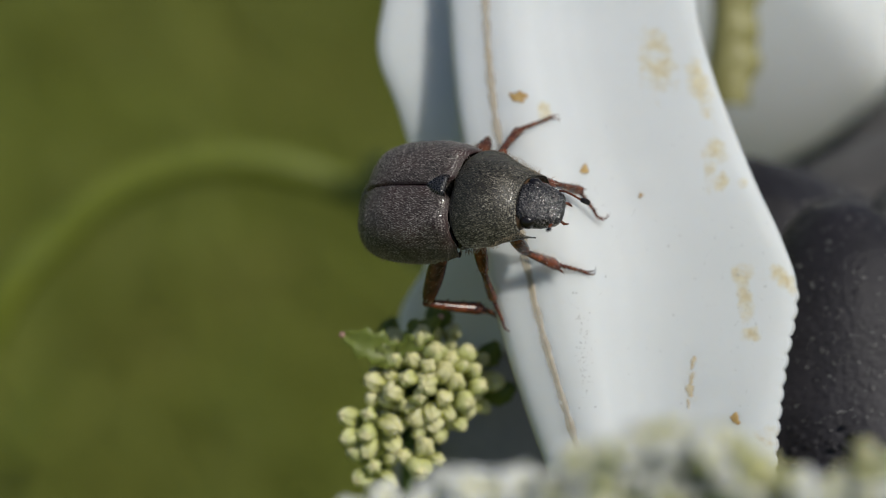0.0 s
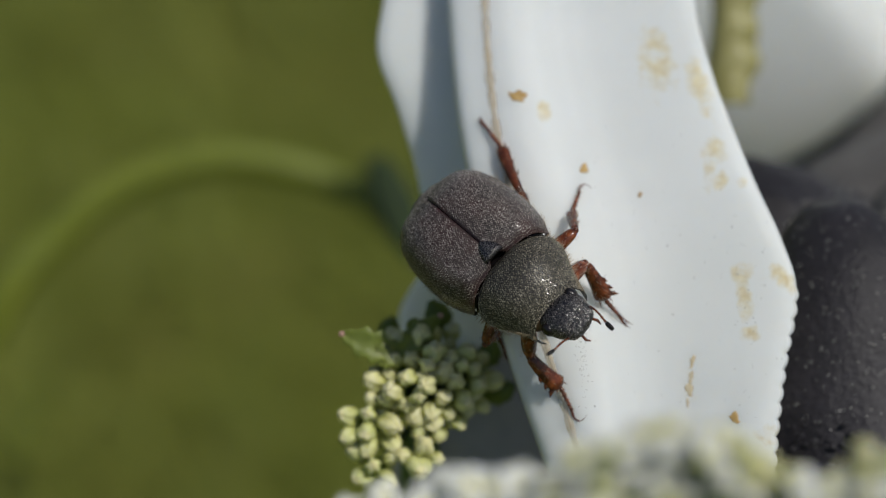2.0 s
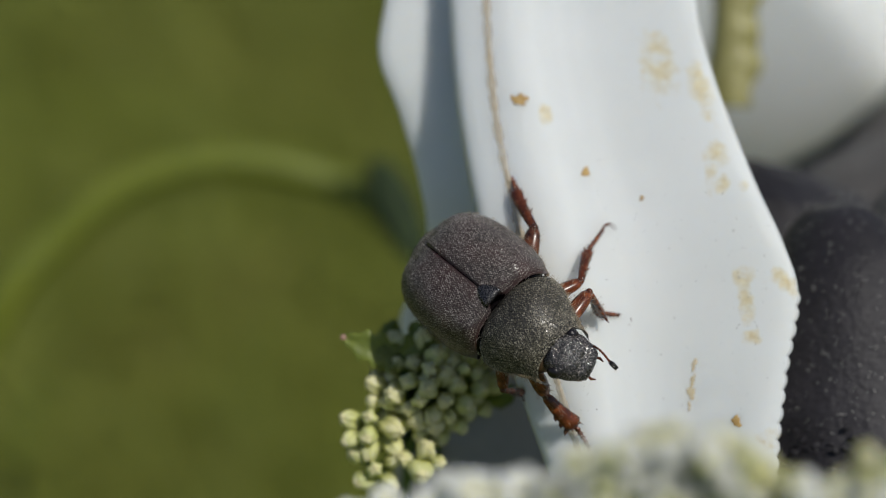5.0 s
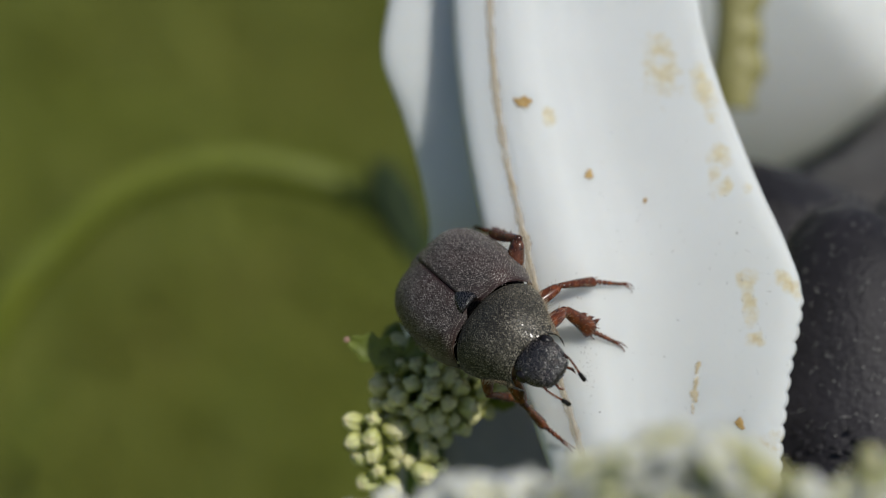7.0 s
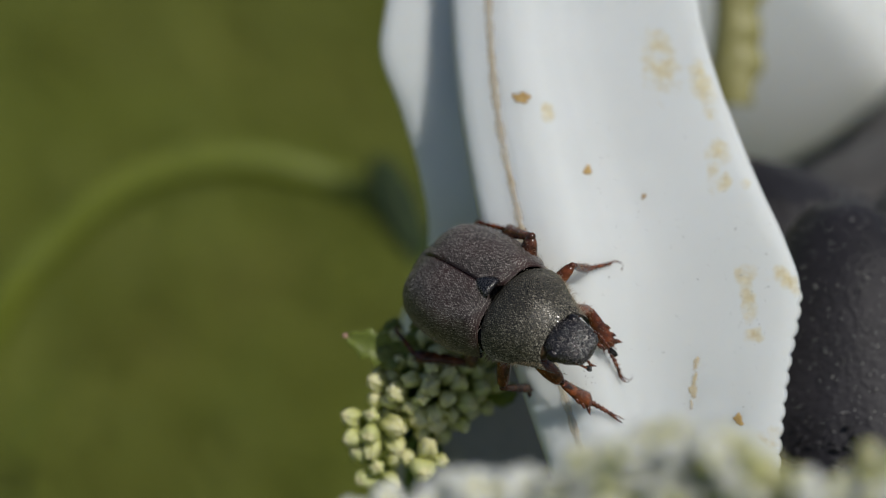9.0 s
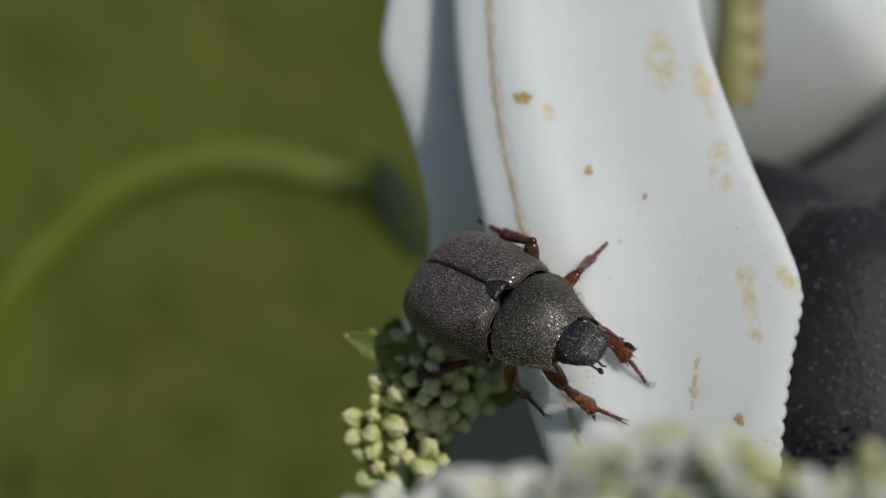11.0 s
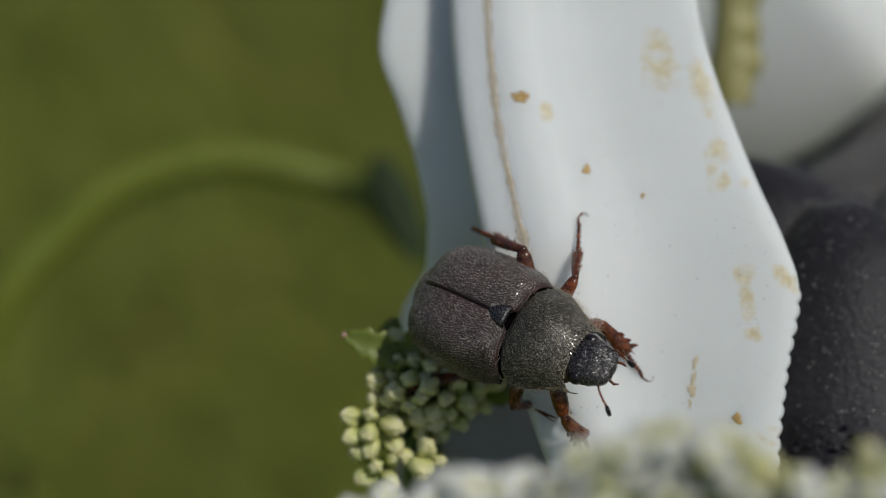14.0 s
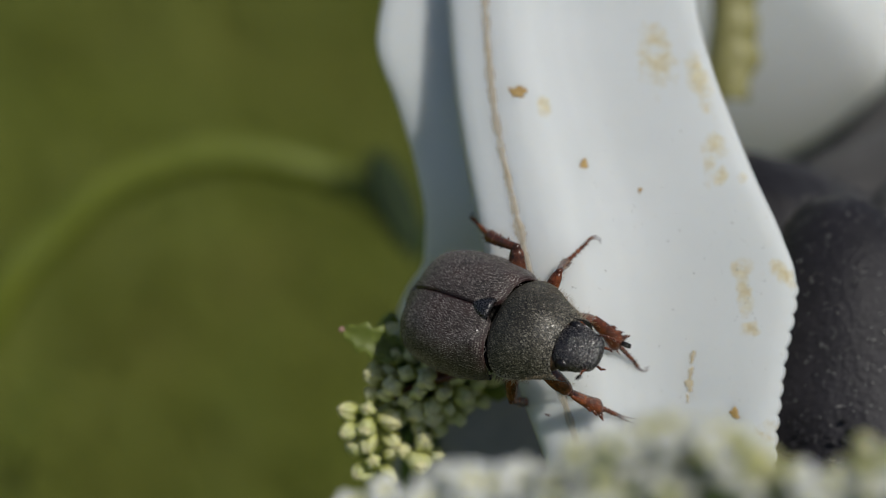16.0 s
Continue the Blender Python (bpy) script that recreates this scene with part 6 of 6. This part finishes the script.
    walk(BEETLE_LEGS["hl"][2], bend("hl", 2, [
        (0, pose(-0.003246, 0.002757, -0.002550, -20.23, 16.96, 178.24)),
        (0.2, pose(-0.003246, 0.002757, -0.002550, -20.23, 16.96, 178.24)),
        (0.5, pose(-0.003680, 0.003176, -0.002260, 1.54, 17.50, -165.67)),
        (1, pose(-0.003553, 0.003260, -0.002243, 0.99, 18.19, -165.80)),
        (1.5, pose(-0.003953, 0.003111, -0.002013, -3.89, 17.36, -173.98)),
        (2, pose(-0.005103, 0.004182, -0.001146, -13.88, 3.45, 168.37)),
        (2.5, pose(-0.004648, 0.004754, -0.001518, -32.90, 10.36, 137.80)),
        (3, pose(-0.004750, 0.004664, -0.001258, -31.34, 8.89, 137.98)),
        (3.5, pose(-0.005184, 0.003984, -0.001580, -2.06, 23.00, 176.81)),
        (4, pose(-0.004431, 0.005024, -0.001160, -37.60, 8.95, 133.97)),
        (6.5, pose(-0.003914, 0.003199, -0.001188, 8.75, 28.25, -170.85)),
        (7, pose(-0.003946, 0.003122, -0.000780, 7.77, 23.63, -170.97)),
        (7.5, pose(-0.003611, 0.003123, -0.000324, 8.87, 8.06, -167.11)),
        (8, pose(-0.003525, 0.003200, -0.000373, 10.67, 11.30, -163.81)),
        (8.5, pose(-0.003418, 0.003068, -0.000418, 8.87, 11.62, -163.47)),
        (9, pose(-0.003034, 0.003165, -0.000241, -5.43, 8.80, -172.22)),
        (11.5, pose(-0.003297, 0.003132, 0.000057, -25.98, 15.08, 169.17)),
        (12, pose(-0.003128, 0.003057, 0.000062, -26.52, 10.06, 169.86)),
        (12.5, pose(-0.002931, 0.003061, -0.000215, -31.52, 9.99, 163.47)),
        (13, pose(-0.002935, 0.003074, -0.000026, -30.90, 10.47, 165.21)),
        (13.5, pose(-0.003569, 0.003175, 0.000240, -19.25, 18.44, 177.69)),
        (14, pose(-0.003965, 0.003458, -0.000484, -13.44, 26.12, 173.41)),
        (14.5, pose(-0.004034, 0.003751, -0.000637, -21.85, 30.79, 164.09)),
        (15, pose(-0.004046, 0.003796, -0.000513, -23.63, 25.48, 162.52)),
        (15.5, pose(-0.003983, 0.003780, -0.000500, -21.37, 25.14, 165.17)),
        (16, pose(-0.003551, 0.003739, -0.000068, -31.77, 14.14, 155.85))]))
    walk(BEETLE_LEGS["hr"][0], bend("hr", 0, [
        (0, pose(-0.001400, -0.001900, -0.001150, 0.00, 35.60, -124.77)),
        (0.2, pose(-0.001400, -0.001900, -0.001150, 0.00, 35.60, -124.77)),
        (0.5, pose(-0.001400, -0.001900, -0.001150, -0.00, 34.74, -133.49)),
        (1, pose(-0.001400, -0.001900, -0.001150, 0.00, 16.75, -112.72)),
        (1.5, pose(-0.001400, -0.001900, -0.001150, 0.00, 26.80, -129.09)),
        (2, pose(-0.001400, -0.001900, -0.001150, 0.00, 7.41, 164.93)),
        (2.5, pose(-0.001400, -0.001900, -0.001150, 0.00, 7.41, 164.93)),
        (3, pose(-0.001400, -0.001900, -0.001150, 0.00, 7.41, 164.93)),
        (3.5, pose(-0.001400, -0.001900, -0.001150, 0.00, 7.41, 164.93)),
        (4, pose(-0.001400, -0.001900, -0.001150, 0.00, 7.41, 164.93)),
        (6.5, pose(-0.001400, -0.001900, -0.001150, 0.00, 7.41, 164.93)),
        (7, pose(-0.001400, -0.001900, -0.001150, 0.00, 7.41, 164.93)),
        (7.5, pose(-0.001400, -0.001900, -0.001150, 0.00, 7.41, 164.93)),
        (8, pose(-0.001400, -0.001900, -0.001150, 0.00, 7.41, 164.93)),
        (8.5, pose(-0.001400, -0.001900, -0.001150, 0.00, 7.41, 164.93)),
        (9, pose(-0.001400, -0.001900, -0.001150, 0.00, 64.84, -160.21)),
        (11.5, pose(-0.001400, -0.001900, -0.001150, 0.00, 59.41, 170.19)),
        (12, pose(-0.001400, -0.001900, -0.001150, -0.00, 55.22, 176.69)),
        (12.5, pose(-0.001400, -0.001900, -0.001150, 0.00, 56.08, -175.61)),
        (13, pose(-0.001400, -0.001900, -0.001150, 0.00, 53.74, 179.80)),
        (13.5, pose(-0.001400, -0.001900, -0.001150, -0.00, 60.66, 169.28)),
        (14, pose(-0.001400, -0.001900, -0.001150, -0.00, 63.39, 177.58)),
        (14.5, pose(-0.001400, -0.001900, -0.001150, -0.00, 65.63, 161.88)),
        (15, pose(-0.001400, -0.001900, -0.001150, 0.00, 66.33, 158.75)),
        (15.5, pose(-0.001400, -0.001900, -0.001150, 0.00, 66.76, 159.80)),
        (16, pose(-0.001400, -0.001900, -0.001150, -0.00, 59.65, 159.86))]))
    walk(BEETLE_LEGS["hr"][1], bend("hr", 1, [
        (0, pose(-0.002791, -0.003904, -0.002897, -0.05, 46.83, 20.54)),
        (0.2, pose(-0.002791, -0.003904, -0.002897, -0.05, 46.83, 20.54)),
        (0.5, pose(-0.003097, -0.003688, -0.002860, -0.05, 33.12, 11.79)),
        (1, pose(-0.002510, -0.004550, -0.002015, 0.00, 48.18, 45.82)),
        (1.5, pose(-0.003088, -0.003978, -0.002502, -0.02, 35.30, 35.81)),
        (2, pose(-0.004273, -0.001127, -0.001537, -0.08, 29.24, -14.74)),
        (2.5, pose(-0.004273, -0.001127, -0.001537, -0.08, 29.24, -14.74)),
        (3, pose(-0.004273, -0.001127, -0.001537, -0.08, 29.24, -14.74)),
        (3.5, pose(-0.004273, -0.001127, -0.001537, -0.08, 29.24, -14.74)),
        (4, pose(-0.004273, -0.001127, -0.001537, -0.08, 29.24, -14.74)),
        (6.5, pose(-0.004273, -0.001127, -0.001537, -0.08, 29.24, -14.74)),
        (7, pose(-0.004273, -0.001127, -0.001537, -0.08, 29.24, -14.74)),
        (7.5, pose(-0.004273, -0.001127, -0.001537, -0.08, 29.24, -14.74)),
        (8, pose(-0.004273, -0.001127, -0.001537, -0.08, 29.24, -14.74)),
        (8.5, pose(-0.004273, -0.001127, -0.001537, -0.08, 29.24, -14.74)),
        (9, pose(-0.002600, -0.002332, -0.003865, 0.01, -34.74, -142.01)),
        (11.5, pose(-0.002904, -0.001640, -0.003733, -0.02, -5.67, -124.35)),
        (12, pose(-0.003108, -0.001801, -0.003614, -0.02, -10.45, -123.63)),
        (12.5, pose(-0.003069, -0.002028, -0.003640, -0.01, -12.33, -130.33)),
        (13, pose(-0.003174, -0.001894, -0.003569, -0.01, -13.11, -127.98)),
        (13.5, pose(-0.002844, -0.001627, -0.003765, -0.00, -11.79, -132.08)),
        (14, pose(-0.002743, -0.001843, -0.003832, 0.00, -21.09, -135.69)),
        (14.5, pose(-0.002577, -0.001515, -0.003883, 0.01, -13.43, -140.76)),
        (15, pose(-0.002523, -0.001464, -0.003898, 0.01, -15.57, -140.12)),
        (15.5, pose(-0.002511, -0.001491, -0.003907, 0.01, -16.80, -139.10)),
        (16, pose(-0.002823, -0.001378, -0.003739, 0.00, -24.43, -136.68))]))
    walk(BEETLE_LEGS["hr"][2], bend("hr", 2, [
        (0, pose(-0.001061, -0.003255, -0.004866, -177.74, 81.18, 23.02)),
        (0.2, pose(-0.001061, -0.003255, -0.004866, -177.74, 81.18, 23.02)),
        (0.5, pose(-0.000883, -0.003226, -0.004335, -150.59, 80.51, 37.34)),
        (1, pose(-0.001255, -0.003259, -0.004027, -132.70, 67.76, 42.89)),
        (1.5, pose(-0.001302, -0.002689, -0.004063, -140.71, 74.26, 39.52)),
        (2, pose(-0.001994, -0.001726, -0.002856, -12.01, 44.13, 165.96)),
        (2.5, pose(-0.001994, -0.001726, -0.002856, -9.84, 44.13, 165.96)),
        (3, pose(-0.001994, -0.001726, -0.002856, -8.06, 44.13, 165.96)),
        (3.5, pose(-0.001994, -0.001726, -0.002856, -10.01, 44.13, 165.96)),
        (4, pose(-0.001994, -0.001726, -0.002856, -12.63, 44.13, 165.96)),
        (6.5, pose(-0.001994, -0.001726, -0.002856, -8.14, 44.13, 165.96)),
        (7, pose(-0.001994, -0.001726, -0.002856, -9.18, 44.13, 165.96)),
        (7.5, pose(-0.001994, -0.001726, -0.002856, -12.07, 44.13, 165.96)),
        (8, pose(-0.001994, -0.001726, -0.002856, -12.60, 44.13, 165.96)),
        (8.5, pose(-0.001994, -0.001726, -0.002856, -14.49, 44.13, 165.96)),
        (9, pose(-0.004349, -0.003698, -0.002327, -32.53, -6.75, 162.44)),
        (11.5, pose(-0.004420, -0.003858, -0.003466, 24.48, 21.24, -130.44)),
        (12, pose(-0.004579, -0.004012, -0.003124, 22.89, 15.02, -133.83)),
        (12.5, pose(-0.004776, -0.004039, -0.003063, 20.25, 10.84, -137.88)),
        (13, pose(-0.004792, -0.003967, -0.002957, 18.96, 10.21, -139.08)),
        (13.5, pose(-0.004615, -0.003588, -0.003213, 19.91, 15.20, -137.34)),
        (14, pose(-0.004545, -0.003603, -0.002861, 26.91, 13.20, -136.44)),
        (14.5, pose(-0.004611, -0.003176, -0.003256, 23.91, 16.30, -138.47)),
        (15, pose(-0.004519, -0.003131, -0.003173, 23.84, 16.26, -138.38)),
        (15.5, pose(-0.004464, -0.003184, -0.003126, 24.37, 15.58, -138.15)),
        (16, pose(-0.004612, -0.003065, -0.002622, 20.56, 8.65, -141.30))]))
    walk(BEETLE_HEAD, [
        (0, pose(0.002800, 0.000000, -0.000220, 0.00, 31.00, 4.00)),
        (0.5, pose(0.002800, 0.000000, -0.000220, 0.00, 28.00, 8.00)),
        (1, pose(0.002800, 0.000000, -0.000220, 0.00, 22.00, 10.00)),
        (1.5, pose(0.002800, 0.000000, -0.000220, 0.00, 4.00, 12.00)),
        (2, pose(0.002800, 0.000000, -0.000220, 0.00, -2.00, 12.00)),
        (2.5, pose(0.002800, 0.000000, -0.000220, 0.00, 1.00, 16.00)),
        (3, pose(0.002800, 0.000000, -0.000220, 0.00, 4.00, 16.00)),
        (3.5, pose(0.002800, 0.000000, -0.000220, 0.00, 46.00, 26.00)),
        (4, pose(0.002800, 0.000000, -0.000220, 0.00, 37.00, 24.00)),
        (6.5, pose(0.002800, 0.000000, -0.000220, 0.00, 16.00, 10.00)),
        (7, pose(0.002800, 0.000000, -0.000220, 0.00, 13.00, 8.00)),
        (7.5, pose(0.002800, 0.000000, -0.000220, 0.00, 16.00, 4.00)),
        (8, pose(0.002800, 0.000000, -0.000220, 0.00, 10.00, 4.00)),
        (8.5, pose(0.002800, 0.000000, -0.000220, 0.00, 10.00, 8.00)),
        (9, pose(0.002800, 0.000000, -0.000220, 0.00, 13.00, 10.00)),
        (11.5, pose(0.002800, 0.000000, -0.000220, 0.00, 4.00, 8.00)),
        (12, pose(0.002800, 0.000000, -0.000220, 0.00, 4.00, 12.00)),
        (12.5, pose(0.002800, 0.000000, -0.000220, 0.00, 10.00, 14.00)),
        (13, pose(0.002800, 0.000000, -0.000220, 0.00, 10.00, 16.00)),
        (13.5, pose(0.002800, 0.000000, -0.000220, 0.00, 22.00, 8.00)),
        (14, pose(0.002800, 0.000000, -0.000220, 0.00, 4.00, 6.00)),
        (14.5, pose(0.002800, 0.000000, -0.000220, 0.00, 13.00, 10.00)),
        (15, pose(0.002800, 0.000000, -0.000220, 0.00, 22.00, 14.00)),
        (15.5, pose(0.002800, 0.000000, -0.000220, 0.00, 16.00, 14.00)),
        (16, pose(0.002800, 0.000000, -0.000220, 0.00, 16.00, 8.00))])
    walk(BEETLE_ANTENNAE[0], [
        (0, pose(0.001500, 0.000840, 0.000020, 0.00, 4.00, -12.00)),
        (0.5, pose(0.001500, 0.000840, 0.000020, 0.00, 4.00, -16.00)),
        (1, pose(0.001500, 0.000840, 0.000020, -0.00, 8.00, -4.00)),
        (1.5, pose(0.001500, 0.000840, 0.000020, 0.00, 32.00, -12.00)),
        (2, pose(0.001500, 0.000840, 0.000020, 0.00, 24.00, -16.00)),
        (2.5, pose(0.001500, 0.000840, 0.000020, 0.00, 16.00, -20.00)),
        (3, pose(0.001500, 0.000840, 0.000020, 0.00, 16.00, -24.00)),
        (3.5, pose(0.001500, 0.000840, 0.000020, -0.00, -24.00, -32.00)),
        (4, pose(0.001500, 0.000840, 0.000020, 0.00, -16.00, -24.00)),
        (6.5, pose(0.001500, 0.000840, 0.000020, 0.00, 20.00, -20.00)),
        (7, pose(0.001500, 0.000840, 0.000020, 0.00, 20.00, -20.00)),
        (7.5, pose(0.001500, 0.000840, 0.000020, -0.00, 8.00, -16.00)),
        (8, pose(0.001500, 0.000840, 0.000020, 0.00, 4.00, -16.00)),
        (8.5, pose(0.001500, 0.000840, 0.000020, 0.00, 24.00, -16.00)),
        (9, pose(0.001500, 0.000840, 0.000020, 0.00, 24.00, -20.00)),
        (11.5, pose(0.001500, 0.000840, 0.000020, 0.00, 20.00, 0.00)),
        (12, pose(0.001500, 0.000840, 0.000020, -0.00, 28.00, -8.00)),
        (12.5, pose(0.001500, 0.000840, 0.000020, 0.00, 24.00, 4.00)),
        (13, pose(0.001500, 0.000840, 0.000020, 0.00, 24.00, 0.00)),
        (13.5, pose(0.001500, 0.000840, 0.000020, -0.00, 12.00, -12.00)),
        (14, pose(0.001500, 0.000840, 0.000020, 0.00, -12.00, -20.00)),
        (14.5, pose(0.001500, 0.000840, 0.000020, 0.00, 12.00, 4.00)),
        (15, pose(0.001500, 0.000840, 0.000020, -0.00, -4.00, -4.00)),
        (15.5, pose(0.001500, 0.000840, 0.000020, 0.00, 8.00, -8.00)),
        (16, pose(0.001500, 0.000840, 0.000020, 0.00, 16.00, 0.00))])
    walk(BEETLE_ANTENNAE[1], [
        (0, pose(0.001500, -0.000840, 0.000020, -0.00, -56.00, -96.00)),
        (0.5, pose(0.001500, -0.000840, 0.000020, 0.00, -48.00, -96.00)),
        (1, pose(0.001500, -0.000840, 0.000020, 0.00, -52.00, -96.00)),
        (1.5, pose(0.001500, -0.000840, 0.000020, 0.00, -40.00, -88.00)),
        (2, pose(0.001500, -0.000840, 0.000020, 0.00, -32.00, -96.00)),
        (2.5, pose(0.001500, -0.000840, 0.000020, 0.00, -36.00, -96.00)),
        (2.75, pose(0.001500, -0.000840, 0.000020, 0.00, 20.00, -30.00)),
        (3, pose(0.001500, -0.000840, 0.000020, 0.00, 70.00, 40.00)),
        (3.5, pose(0.001500, -0.000840, 0.000020, 0.00, 70.00, 60.00)),
        (6.5, pose(0.001500, -0.000840, 0.000020, 0.00, 70.00, 60.00)),
        (7, pose(0.001500, -0.000840, 0.000020, 0.00, 40.00, 0.00)),
        (7.5, pose(0.001500, -0.000840, 0.000020, 0.00, -20.00, -36.00)),
        (8, pose(0.001500, -0.000840, 0.000020, 0.00, -60.00, -32.00)),
        (8.5, pose(0.001500, -0.000840, 0.000020, 0.00, 0.00, 20.00)),
        (9, pose(0.001500, -0.000840, 0.000020, 0.00, 70.00, 60.00)),
        (12.5, pose(0.001500, -0.000840, 0.000020, 0.00, 70.00, 60.00)),
        (13, pose(0.001500, -0.000840, 0.000020, 0.00, 20.00, -10.00)),
        (13.5, pose(0.001500, -0.000840, 0.000020, 0.00, -32.00, -76.00)),
        (14, pose(0.001500, -0.000840, 0.000020, 0.00, 16.00, -48.00)),
        (14.5, pose(0.001500, -0.000840, 0.000020, 0.00, -36.00, -52.00)),
        (15, pose(0.001500, -0.000840, 0.000020, 0.00, -36.00, -76.00)),
        (15.5, pose(0.001500, -0.000840, 0.000020, -0.00, -20.00, -72.00)),
        (16, pose(0.001500, -0.000840, 0.000020, 0.00, -52.00, -84.00))])


motions()
